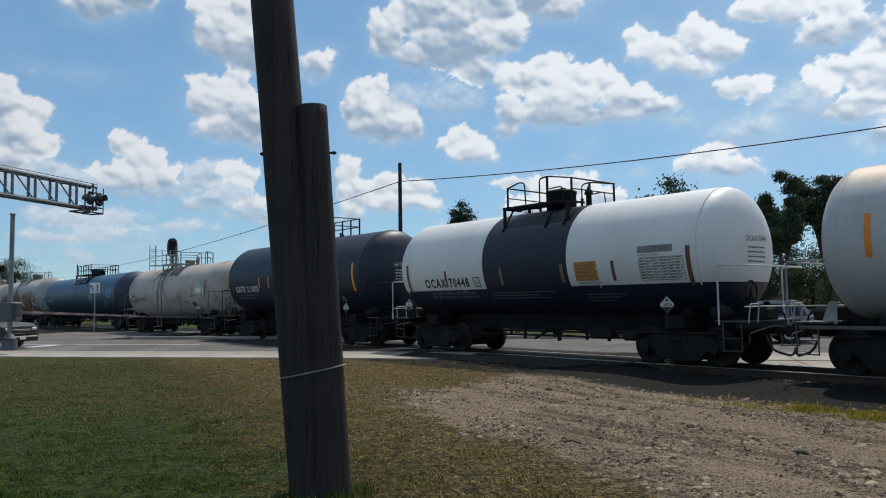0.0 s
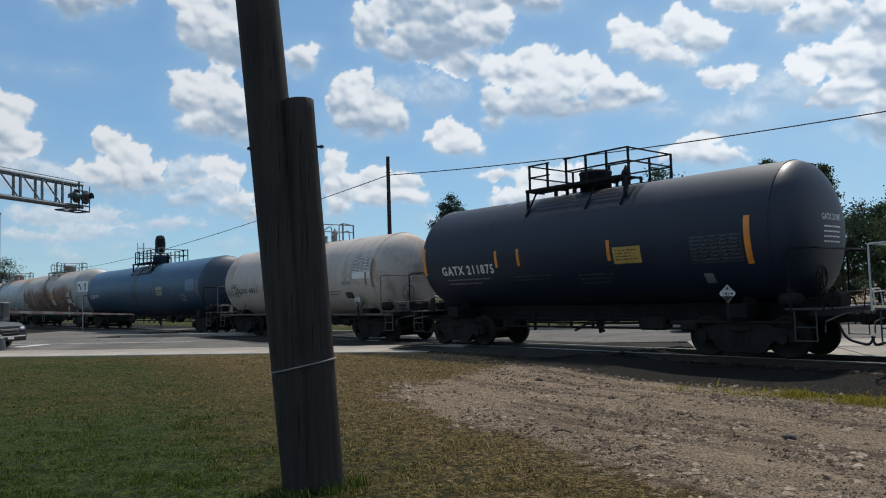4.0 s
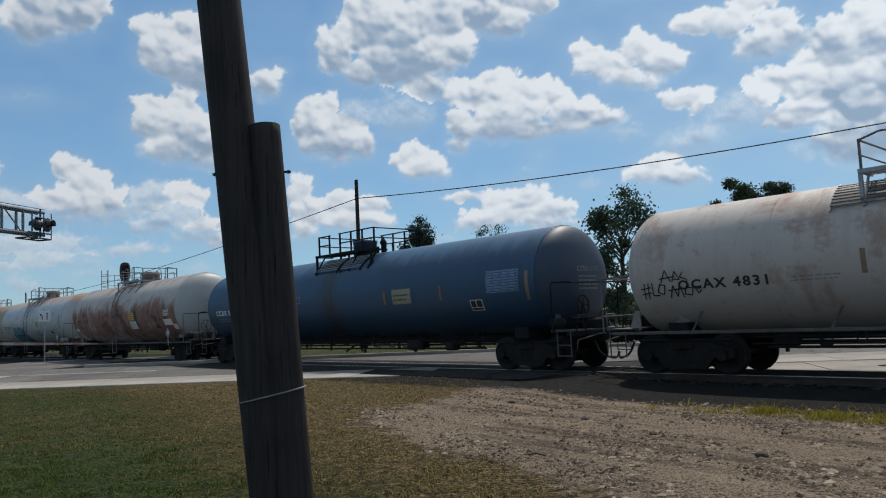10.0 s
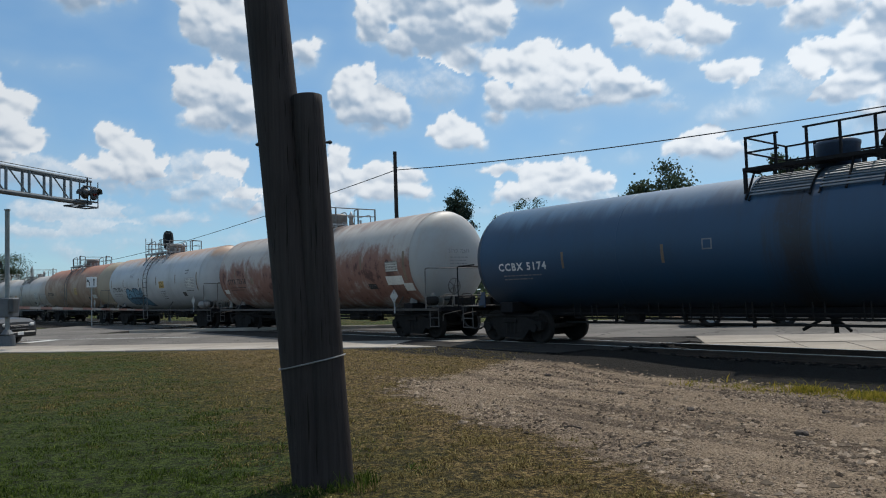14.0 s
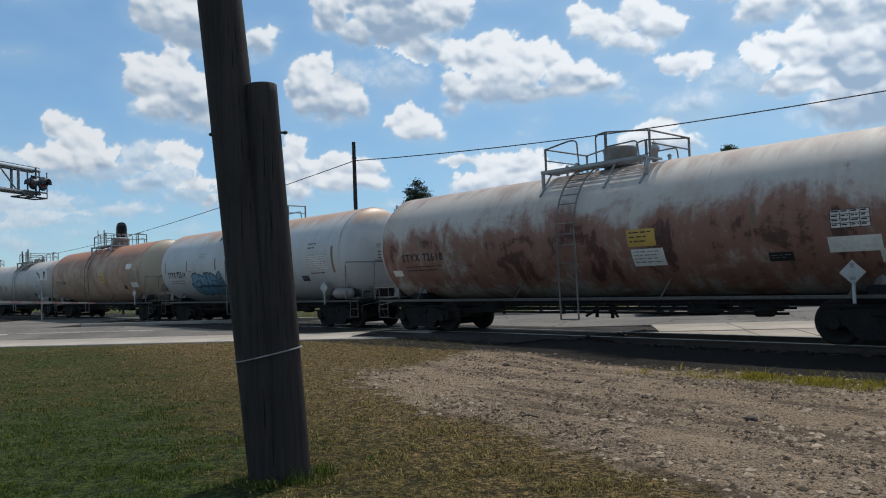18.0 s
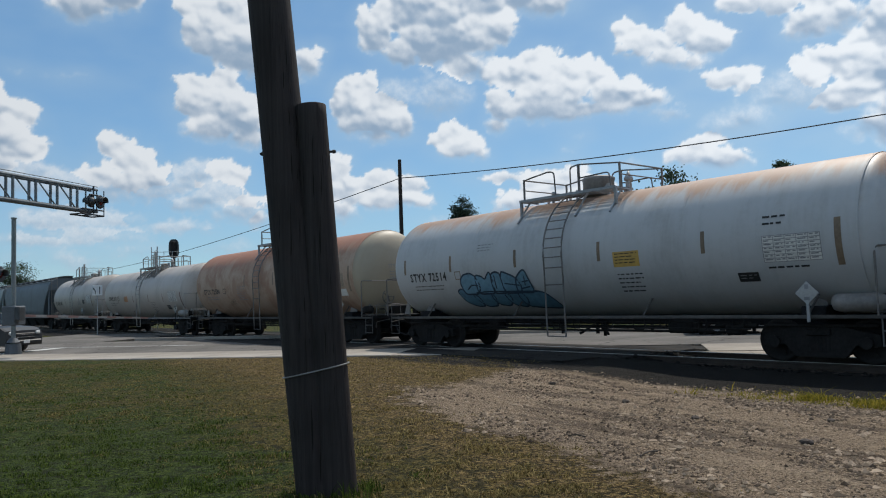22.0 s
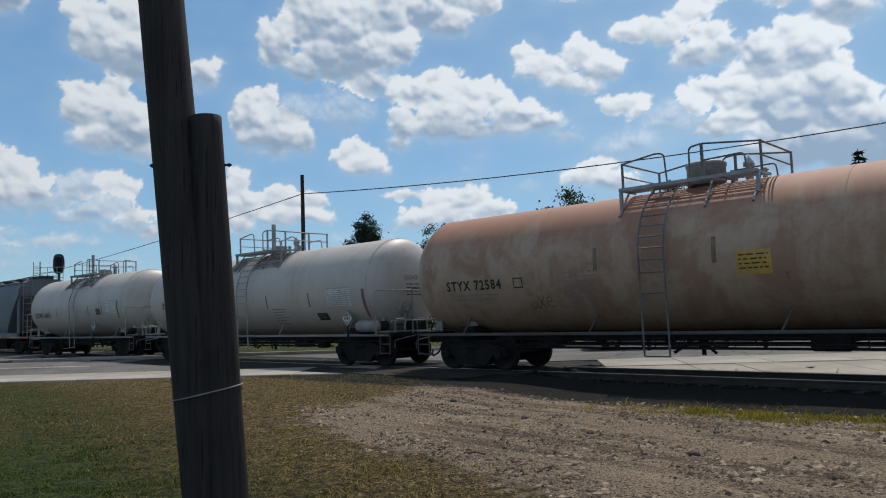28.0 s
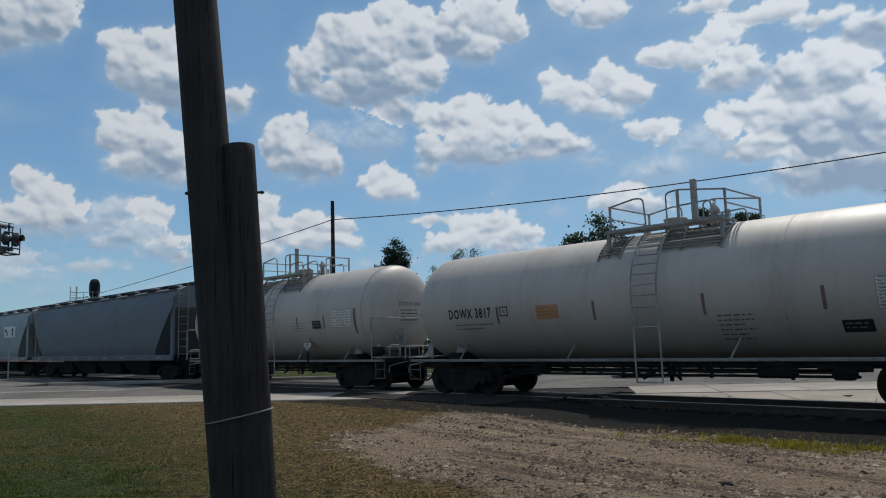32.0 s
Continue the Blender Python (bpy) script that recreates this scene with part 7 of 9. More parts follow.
# white car with a black belly and a black band round its middle
R, Z = 1.56, 2.76
c, uc = tank_car("tank_car", 7.9, 21.8, 9.45, 20.5, R, Z, dict(label="white tank car with black belly and broad black middle band", paint=[P_WHITE, P_BLACKLOW], frame=M_BLACKPAINT, rails=M_BLACKPAINT, top=M_BLACKPAINT, dome_paint=M_BLACKPAINT, platform=(13.55, 16.05), dome=14.75, slats=(), end_rails=M_WHITEFRAME, sill=False, sill_paint=M_DARKSTEEL, step=M_DARKSTEEL, cuts=[13.3, 16.6], split=(13.3, 16.6, 1.99), deck=0.06))
lettering(c, "car_number", "OCAX 70448", uc - 19.45, uc - 17.30, 2.07, 2.37, R, Z, M_INK)
decal(c, "number_box", uc - 17.10, uc - 16.80, 2.07, 2.36, R, Z, M_INK)
decal(c, "number_box", uc - 17.07, uc - 16.83, 2.10, 2.33, R, Z, M_LABELWHITE, lift=0.008)
lettering(c, "box_letter", "C", uc - 17.00, uc - 16.90, 2.16, 2.27, R, Z, M_INK, 0.011)
for u_, m_ in ((18.35, M_REDSTRIP), (15.85, M_FADEDSTRIP), (13.5, M_FADEDSTRIP), (11.8, M_REDSTRIP)):
    strip_mark(c, uc, u_, 2.10, 2.60, R, Z, m_)
strip_mark(c, uc, 20.3, 1.94, 2.86, R, Z, M_REDSTRIP, 0.12)
strip_mark(c, uc, 9.64, 1.92, 2.85, R, Z, M_REDSTRIP, 0.12)
decal(c, "notice", uc - 13.05, uc - 12.30, 2.12, 2.62, R, Z, M_LABELORANGE, "orange notice panel")
bars(c, "notice_lines", uc - 12.98, uc - 12.4, 2.18, 2.56, R, Z, M_FADEDSTRIP, 4, 1)
decal(c, "grey_bar", uc - 11.02, uc - 10.04, 2.74, 2.91, R, Z, M_GREYINK)
table_panel(c, uc - 11.0, uc - 9.78, 2.08, 2.62, R, Z, M_LABELWHITE, M_OLDINK, 3, 8, 6)
lettering(c, "load_limit", "LD LMT 200400 LB 90900 KG", uc - 19.30, uc - 17.15, 1.855, 1.935, R, Z, M_GREYINK)
lettering(c, "light_weight", "LT WT 62600 LB 28400 KG", uc - 19.30, uc - 17.15, 1.735, 1.815, R, Z, M_GREYINK)
bars(c, "small_print", uc - 16.5, uc - 13.9, 1.66, 1.90, R, Z, M_GREYINK, 3, 5)
bars(c, "small_print", uc - 12.9, uc - 11.6, 1.55, 1.80, R, Z, M_GREYINK, 3, 6)
lettering(c, "panel_heading", "DOT 111A100W1", uc - 11.0, uc - 10.42, 2.66, 2.71, R, Z, M_INK)
lettering(c, "notice_heading", "EXTERIOR HEATER PIPES", uc - 13.02, uc - 12.22, 2.045, 2.085, R, Z, M_INK)
lettering(c, "notice_heading", "NO INLET OR OUTLET", uc - 13.02, uc - 12.32, 1.985, 2.025, R, Z, M_INK)
placard(c, uc - 10.27, 1.48, -1.5, number="1824")
placard(c, uc - 20.3, 1.55, -1.5, number="1824")

head_print(c, uc, 9.45, R, Z, M_INK, "OCAX 70448", 1)

# black car
R, Z = 1.60, 2.80
c, uc = tank_car("tank_car", 21.8, 36.05, 23.2, 34.5, R, Z, dict(label="glossy black tank car with orange reflector strips and white stencils", paint=P_BLACK, frame=M_BLACKPAINT, rails=M_BLACKPAINT, top=M_BLACKPAINT, dome_paint=M_BLACKPAINT, slats=(), platform=(27.0, 30.4), dome=28.8, sill=False, sill_paint=M_DARKSTEEL, step=M_DARKSTEEL, style="box", deck=0.1))
lettering(c, "car_number", "GATX 211875", uc - 33.75, uc - 31.45, 2.20, 2.48, R, Z, M_WHITEINK)
for u_, z0, z1, w in ((34.55, 2.25, 3.1, 0.13), (31.3, 2.36, 2.84, 0.1), (30.42, 2.36, 2.84, 0.1), (27.3, 2.34, 2.86, 0.1), (23.65, 2.08, 3.12, 0.14)):
    strip_mark(c, uc, u_, z0, z1, R, Z, M_ORANGE, w)
decal(c, "notice", uc - 27.17, uc - 26.36, 2.25, 2.66, R, Z, M_YELLOW, "yellow notice panel")
bars(c, "notice_lines", uc - 27.1, uc - 26.45, 2.3, 2.6, R, Z, M_INK, 4, 7)
bars(c, "small_print", uc - 33.6, uc - 31.7, 1.86, 2.10, R, Z, M_GREYINK, 2, 8)
bars(c, "small_print", uc - 30.7, uc - 29.3, 1.9, 2.1, R, Z, M_DIMINK, 2, 9)
bars(c, "small_print", uc - 28.4, uc - 27.3, 1.74, 2.06, R, Z, M_DIMINK, 3, 10)
table_panel(c, uc - 25.02, uc - 23.8, 2.16, 2.75, R, Z, None, M_DIMINK, 11)
placard(c, uc - 24.2, 1.45, -1.52, number="1824")
decal(c, "small_diamond", uc - 24.85, uc - 24.62, 1.70, 1.92, R, Z, M_GREYINK)

head_print(c, uc, 23.2, R, Z, M_WHITEINK, "GATX 211875", 2)

# dirty white car with scrawls
R, Z = 1.53, 2.43
c, uc = tank_car("tank_car", 36.05, 51.1, 37.6, 49.5, R, Z, dict(label="dirty white tank car streaked with rust and black scrawls", paint=P_DIRTY, frame=M_GREYPAINT, rails=M_OLDRAIL, top=M_GALV, dome_paint=M_GREYPAINT, platform=(42.35, 44.66), dome=43.4, ladder=(43.4, 43.98), deck=0.08, slat_paint=M_OLDRAIL, mast=True, dome_size=(0.27, 0.36), slats=((42.0, 43.3), (44.1, 45.2))))
lettering(c, "car_number", "OCAX 4831", uc - 48.5, uc - 46.45, 1.95, 2.17, R, Z, M_INK)
for u_ in (44.6, 40.8, 38.0):
    strip_mark(c, uc, u_, 2.05, 2.52, R, Z, M_FADEDSTRIP)
strip_mark(c, uc, 37.62, 1.96, 2.98, R, Z, M_FADEDSTRIP, 0.13)
decal(c, "test_panel", uc - 38.85, uc - 37.72, 2.30, 3.06, R, Z, M_LABELWHITE)
table_panel(c, uc - 38.85, uc - 37.74, 2.55, 3.04, R, Z, None, M_INK, 12, 9, 4)
decal(c, "notice", uc - 39.5, uc - 39.02, 1.60, 1.82, R, Z, M_INK, "small black notice")
bars(c, "notice_lines", uc - 39.45, uc - 39.07, 1.64, 1.78, R, Z, M_GREYINK, 2, 201, 0.010)
decal(c, "grey_notice", uc - 39.6, uc - 38.95, 2.1, 2.24, R, Z, M_GREYINK)
bars(c, "small_print", uc - 40.6, uc - 39.75, 1.7, 1.9, R, Z, M_INK, 2, 13)
bars(c, "small_print", uc - 46.0, uc - 45.0, 1.95, 2.1, R, Z, M_GREYINK, 2, 14)
placard(c, uc - 38.65, 1.52, -1.44, number="1824")


def sprayed(car, name, runs, x0, x1, z0, z1, R, zc, material, width, lift=0.009, round_off=0.0):
    """Sprayed lines on the near flank; each run is a list of points within a unit box, x to the right and z up."""
    verts, faces = [], []
    for k, run in enumerate(runs):
        pts = [Vector((x0 + (x1 - x0) * a, z0 + (z1 - z0) * b, 0)) for a, b in run]
        if round_off:
            pts = rounded(pts, round_off, 5)
        for p, q in zip(pts, pts[1:]):
            way = (q - p).normalized() * width
            side = Vector((-way.y, way.x, 0))
            steps = max(1, int((q - p).length / 0.12))
            for j in range(steps):
                a, b = p.lerp(q, j / steps), p.lerp(q, (j + 1) / steps)
                n = len(verts)
                for v in (a - way * 0.6 + side, a - way * 0.6 - side, b + way * 0.6 - side, b + way * 0.6 + side):
                    an = surface(R, zc, v.y)
                    rr = R + lift + 0.0004 * (n % 9)
                    verts.append((v.x, -rr * math.cos(an), zc + rr * math.sin(an)))
                faces.append((n, n + 1, n + 2, n + 3))
    return tagged(raw(name, verts, faces, material, car), kind="stuff")


WAVY_TAG = [[(0.0, 0.85), (0.05, 0.1), (0.10, 0.6), (0.15, 0.15), (0.20, 0.9)], [(0.34, 0.55), (0.24, 0.45), (0.25, 0.15), (0.33, 0.2), (0.35, 0.6), (0.37, 0.15)],
            [(0.40, 0.95), (0.50, 0.12)], [(0.53, 0.85), (0.38, 0.15)], [(0.55, 0.5), (0.68, 0.6), (0.66, 0.85), (0.57, 0.75), (0.56, 0.3), (0.68, 0.2)],
            [(0.72, 0.15), (0.76, 0.8), (0.82, 0.3), (0.90, 0.85), (0.94, 0.35), (1.0, 0.02)], [(0.96, 1.0), (0.86, 0.75)]]
SPIKY_TAG = [[(0.0, 0.25), (0.16, 0.30)], [(0.0, 0.42), (0.16, 0.47)], [(0.04, 0.1), (0.06, 0.6)], [(0.11, 0.1), (0.13, 0.6)], [(0.20, 0.6), (0.19, 0.2), (0.30, 0.2)],
             [(0.33, 0.55), (0.28, 0.3), (0.38, 0.22), (0.42, 0.5), (0.33, 0.55)], [(0.36, 0.6), (0.44, 1.0), (0.52, 0.62)], [(0.34, 0.72), (0.6, 0.78)],
             [(0.55, 0.62), (0.60, 0.95), (0.68, 0.66), (0.58, 0.70)], [(0.74, 0.9), (0.68, 0.75), (0.80, 0.66), (0.78, 0.56)], [(0.48, 0.1), (0.55, 0.5), (0.60, 0.12), (0.66, 0.5), (0.70, 0.1)],
             [(0.46, 0.34), (1.0, 0.42)], [(0.78, 0.48), (0.72, 0.2), (0.84, 0.15), (0.88, 0.45), (0.95, 0.2), (1.0, 0.3)]]
sprayed(c, "spiky_tag", SPIKY_TAG, uc - 49.45, uc - 47.95, 1.72, 2.42, R, Z, M_INK, 0.014, round_off=0.03)
sprayed(c, "wavy_tag", WAVY_TAG, uc - 42.55, uc - 40.65, 1.70, 2.22, R, Z, M_GREYINK, 0.016, round_off=0.05)

head_print(c, uc, 37.6, R, Z, M_GREYINK, "OCAX 4831", 3)

# long blue car
R, Z = 1.53, 2.49
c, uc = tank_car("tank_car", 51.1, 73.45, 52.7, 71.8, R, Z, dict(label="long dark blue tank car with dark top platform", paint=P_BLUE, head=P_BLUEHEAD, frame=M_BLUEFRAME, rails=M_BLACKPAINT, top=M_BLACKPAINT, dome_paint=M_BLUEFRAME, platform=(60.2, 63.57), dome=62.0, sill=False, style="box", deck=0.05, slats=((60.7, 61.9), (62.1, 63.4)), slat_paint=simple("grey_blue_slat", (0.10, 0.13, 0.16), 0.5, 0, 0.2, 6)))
M_DULLORANGE = simple("dull_orange_strip", (0.27, 0.11, 0.045), 0.55, 0, 0.3, 8)
lettering(c, "car_number", "CCBX 5174", uc - 71.05, uc - 69.2, 2.10, 2.33, R, Z, M_WHITEINK)
for u_ in (68.6, 65.5, 59.1, 56.4):
    strip_mark(c, uc, u_, 2.10, 2.54, R, Z, M_FADEDSTRIP if u_ > 60 else M_DULLORANGE, 0.08)
strip_mark(c, uc, 52.95, 1.95, 2.75, R, Z, M_FADEDSTRIP, 0.12)
decal(c, "notice", uc - 58.7, uc - 57.78, 2.08, 2.55, R, Z, simple("pale_yellow_notice", (0.235, 0.24, 0.165), 0.5, 0, 0.15, 5), "pale yellow notice")
bars(c, "notice_lines", uc - 58.64, uc - 57.84, 2.12, 2.40, R, Z, M_INK, 2, 31)
table_panel(c, uc - 54.45, uc - 53.25, 2.22, 2.82, R, Z, simple("blue_panel", (0.045, 0.095, 0.19), 0.5, 0, 0.15, 5), simple("pale_blue_print", (0.20, 0.28, 0.40), 0.5, 0, 0.15, 5), 32, 8, 4)
decal(c, "square_mark", uc - 55.2, uc - 54.7, 1.74, 2.05, R, Z, M_WHITEINK)
for xa, xb in ((55.17, 54.97), (54.94, 54.73)):
    decal(c, "square_mark", uc - xa, uc - xb, 1.84, 2.03, R, Z, M_INK, lift=0.009)
decal(c, "square_mark", uc - 55.17, uc - 54.73, 1.76, 1.82, R, Z, M_INK, lift=0.009)
decal(c, "box_mark", uc - 64.45, uc - 64.2, 2.35, 2.6, R, Z, M_GREYINK)
decal(c, "box_mark", uc - 64.42, uc - 64.23, 2.38, 2.57, R, Z, P_BLUE, lift=0.008)
bars(c, "small_print", uc - 70.9, uc - 69.4, 1.8, 2.0, R, Z, M_GREYINK, 2, 33)

head_print(c, uc, 52.7, R, Z, M_GREYINK, "CCBX 5174", 4)

# rust-eaten car
R, Z = 1.69, 2.69
c, uc = tank_car("tank_car", 73.45, 91.5, 75.15, 90.2, R, Z, dict(label="white tank car heavily eaten by reddish-brown rust", paint=P_RUSTY, head=P_RUSTYHEAD, frame=M_GREYPAINT, rails=M_OLDRAIL, top=M_GALV, dome_paint=M_GREYPAINT, platform=(80.75, 83.95), slats=(), dome=82.2, ladder=(82.45, 83.0)))
lettering(c, "car_number", "STYX 72618", uc - 89.3, uc - 87.45, 2.20, 2.45, R, Z, M_INK)
decal(c, "number_box", uc - 86.97, uc - 86.7, 2.17, 2.44, R, Z, M_FADEDSTRIP)
for u_ in (88.5, 87.3, 78.0):
    strip_mark(c, uc, u_, 2.45, 2.95, R, Z, M_FADEDSTRIP)
strip_mark(c, uc, 75.45, 2.0, 2.98, R, Z, M_FADEDSTRIP, 0.13)
decal(c, "notice", uc - 81.05, uc - 80.3, 2.22, 2.62, R, Z, M_YELLOW, "yellow notice panel")
bars(c, "notice_lines", uc - 80.98, uc - 80.4, 2.27, 2.58, R, Z, M_INK, 3, 41)
decal(c, "white_notice", uc - 81.0, uc - 80.15, 1.76, 2.16, R, Z, M_LABELWHITE, "white notice panel")
bars(c, "notice_lines", uc - 80.95, uc - 80.25, 1.8, 2.12, R, Z, M_GREYINK, 4, 42)
table_panel(c, uc - 76.5, uc - 75.8, 2.32, 2.66, R, Z, M_LABELWHITE, M_INK, 43, 4, 4)
decal(c, "white_panel", uc - 76.6, uc - 75.65, 1.86, 2.16, R, Z, M_LABELWHITE)
decal(c, "white_panel", uc - 75.72, uc - 75.22, 1.64, 1.90, R, Z, M_LABELWHITE)
decal(c, "black_notice", uc - 77.8, uc - 77.3, 1.74, 1.92, R, Z, M_INK)
bars(c, "notice_lines", uc - 77.75, uc - 77.35, 1.78, 1.88, R, Z, M_GREYINK, 2, 202, 0.010)
placard(c, uc - 76.2, 1.46, -1.55)
bars(c, "small_print", uc - 89.2, uc - 87.6, 1.86, 2.08, R, Z, M_INK, 2, 44)
decal(c, "bracket_plate", uc - 89.85, uc - 89.4, 1.80, 1.98, R, Z, M_LABELWHITE, lift=0.06)

head_print(c, uc, 75.15, R, Z, M_GREYINK, "STYX 72618", 5)

# white car with a teal sprayed piece
R, Z = 1.68, 2.67
c, uc = tank_car("tank_car", 91.5, 109.1, 92.75, 107.65, R, Z, dict(label="greyish white tank car with a large teal sprayed graffito", paint=P_GREYWHITE, frame=M_GREYPAINT, rails=M_OLDRAIL, top=M_GALV, dome_paint=M_GREYPAINT, platform=(98.75, 102.2), slats=(), dome=100.2, ladder=(100.1, 100.75), reservoir=92.95))
lettering(c, "car_number", "STYX 72514", uc - 106.95, uc - 105.1, 2.17, 2.45, R, Z, M_INK)
decal(c, "number_box", uc - 104.68, uc - 104.4, 2.18, 2.44, R, Z, M_FADEDSTRIP)
decal(c, "number_box", uc - 104.65, uc - 104.43, 2.21, 2.41, R, Z, P_GREYWHITE, lift=0.008)
for u_ in (104.85, 102.0, 99.0, 96.05, 107.2):
    strip_mark(c, uc, u_, 2.43, 2.93, R, Z, M_FADEDSTRIP)
strip_mark(c, uc, 93.12, 2.02, 2.96, R, Z, M_FADEDSTRIP, 0.13)
decal(c, "notice", uc - 98.56, uc - 97.78, 2.25, 2.63, R, Z, M_YELLOW, "yellow notice panel")
bars(c, "notice_lines", uc - 98.5, uc - 97.85, 2.3, 2.6, R, Z, M_INK, 4, 51)
bars(c, "small_print", uc - 98.5, uc - 97.75, 1.58, 2.10, R, Z, M_INK, 5, 52)
bars(c, "stencil_lines", uc - 94.65, uc - 94.1, 2.86, 3.15, R, Z, M_INK, 2, 53)
table_panel(c, uc - 94.66, uc - 93.46, 2.15, 2.70, R, Z, M_LABELWHITE, M_GREYINK, 54, 7, 5)
decal(c, "black_notice", uc - 95.33, uc - 94.86, 1.76, 1.96, R, Z, M_INK)
bars(c, "notice_lines", uc - 95.28, uc - 94.91, 1.80, 1.92, R, Z, M_GREYINK, 2, 203, 0.010)
bars(c, "small_print", uc - 94.6, uc - 93.7, 1.95, 2.08, R, Z, M_INK, 1, 55)
bars(c, "small_print", uc - 106.8, uc - 105.3, 1.84, 2.06, R, Z, M_OLDINK, 2, 56)
bars(c, "small_print", uc - 103.6, uc - 102.9, 2.95, 3.2, R, Z, M_GREYINK, 3, 57)
placard(c, uc - 93.85, 1.48, -1.55)


def in_outline(outline, x, z):
    hit = False
    for (xa, za), (xb, zb) in zip(outline, outline[1:] + outline[:1]):
        if (za > z) != (zb > z) and x < xa + (z - za) / (zb - za) * (xb - xa):
            hit = not hit
    return hit


def sprayed_fill(car, name, outline, x0, x1, z0, z1, R, zc, material, lift):
    """An area of spray paint that follows the flank."""
    nx, nz = 110, 34
    verts, faces, seen = [], [], {}
    for i in range(nx):
        for j in range(nz):
            if not in_outline(outline, (i + 0.5) / nx, (j + 0.5) / nz):
                continue
            face = []
            for a, b in ((i, j), (i + 1, j), (i + 1, j + 1), (i, j + 1)):
                if (a, b) not in seen:
                    an = surface(R, zc, z0 + (z1 - z0) * b / nz)
                    seen[(a, b)] = len(verts)
                    verts.append((x0 + (x1 - x0) * a / nx, -(R + lift) * math.cos(an), zc + (R + lift) * math.sin(an)))
                face.append(seen[(a, b)])
            faces.append(face)
    return raw(name, verts, faces, material, car)


def round_off(points, r):
    """A closed outline with its corners rounded."""
    pts = [Vector((a * 3.3, b, 0)) for a, b in points]
    out = rounded([pts[-1].lerp(pts[0], 0.5)] + pts + [pts[-1].lerp(pts[0], 0.5)], r, 5)
    return [(p.x / 3.3, p.y) for p in out]


def bubble_piece(car, x0, x1, z0, z1, R, zc):
    """Five plump letters leaning on one another: pale teal filling, dark outlines, darker feet."""
    upper = [  # each letter's upper half: outline in a unit box
        [(0.09, 0.42), (0.07, 0.72), (0.11, 0.92), (0.20, 0.97), (0.26, 0.88), (0.29, 0.60), (0.24, 0.42)],
        [(0.24, 0.42), (0.26, 0.92), (0.33, 0.86), (0.36, 0.78), (0.42, 0.99), (0.44, 0.80), (0.43, 0.42)],
        [(0.42, 0.42), (0.43, 0.90), (0.48, 0.96), (0.53, 0.92), (0.54, 0.42)],
        [(0.53, 0.42), (0.54, 0.97), (0.62, 0.88), (0.68, 0.80), (0.72, 0.60), (0.70, 0.42)],
        [(0.66, 0.42), (0.68, 0.78), (0.78, 1.0), (0.81, 0.72), (0.83, 0.42)],
    ]
    feet = [
        [(0.0, 0.50), (0.05, 0.58), (0.13, 0.46), (0.22, 0.36), (0.22, 0.10), (0.12, 0.09), (0.04, 0.22)],
        [(0.16, 0.40), (0.22, 0.08), (0.36, 0.10), (0.40, 0.34), (0.34, 0.46), (0.22, 0.44)],
        [(0.36, 0.44), (0.37, 0.14), (0.50, 0.09), (0.57, 0.30), (0.52, 0.46)],
        [(0.50, 0.44), (0.53, 0.12), (0.66, 0.06), (0.72, 0.24), (0.68, 0.46)],
        [(0.64, 0.44), (0.66, 0.08), (0.82, 0.04), (1.0, 0.02), (0.96, 0.26), (0.90, 0.42), (0.80, 0.46)],
    ]
    spans = (x0, x1, z0, z1, R, zc)
    for k, shape in enumerate(feet + upper):
        outline = round_off(shape, 0.16)
        lift = 0.006 + 0.0015 * k
        sprayed_fill(car, "spray_foot" if k < 5 else "spray_letter", outline, *spans, M_DEEPTEAL if k < 5 else M_TEAL, lift)
        sprayed(car, "spray_outline", [outline + outline[:1]], *spans, M_NAVY, 0.021 if k < 5 else 0.026, lift + 0.001)
    strokes = [[(0.14, 0.55), (0.20, 0.66), (0.27, 0.64)], [(0.46, 0.55), (0.47, 0.86)], [(0.56, 0.66), (0.70, 0.60)], [(0.76, 0.60), (0.77, 0.80)],
               [(0.22, 0.46), (0.36, 0.48), (0.50, 0.47), (0.66, 0.46), (0.84, 0.44)], [(0.72, 0.52), (0.80, 0.56)], [(0.74, 0.68), (0.80, 0.70)]]
    sprayed(car, "spray_stroke", strokes, *spans, M_NAVY, 0.020, 0.024)


bubble_piece(c, uc - 104.78, uc - 100.80, 1.22, 2.40, R, Z)

head_print(c, uc, 92.75, R, Z, M_INK, "STYX 72514", 6)

# tan car, all over stained with rust
R, Z = 1.67, 2.66
c, uc = tank_car("tank_car", 109.1, 126.5, 110.5, 125.35, R, Z, dict(label="tan tank car stained all over with orange rust", paint=P_TAN, head=P_HEADTAN, frame=M_GREYPAINT, rails=M_OLDRAIL, top=M_GALV, dome_paint=M_GREYPAINT, platform=(116.0, 119.25), slats=(), dome=117.6, ladder=(117.9, 118.5)))
lettering(c, "car_number", "STYX 72584", uc - 124.45, uc - 122.55, 2.17, 2.44, R, Z, M_INK)
decal(c, "number_box", uc - 122.15, uc - 121.85, 2.17, 2.43, R, Z, M_INK)
decal(c, "number_box", uc - 122.12, uc - 121.88, 2.2, 2.4, R, Z, P_TAN, lift=0.008)
for u_ in (116.85, 119.7):
    strip_mark(c, uc, u_, 2.45, 3.0, R, Z, M_FADEDSTRIP)
strip_mark(c, uc, 110.78, 2.0, 2.95, R, Z, M_FADEDSTRIP, 0.13)
decal(c, "notice", uc - 116.4, uc - 115.7, 2.17, 2.66, R, Z, M_YELLOW, "yellow notice panel")
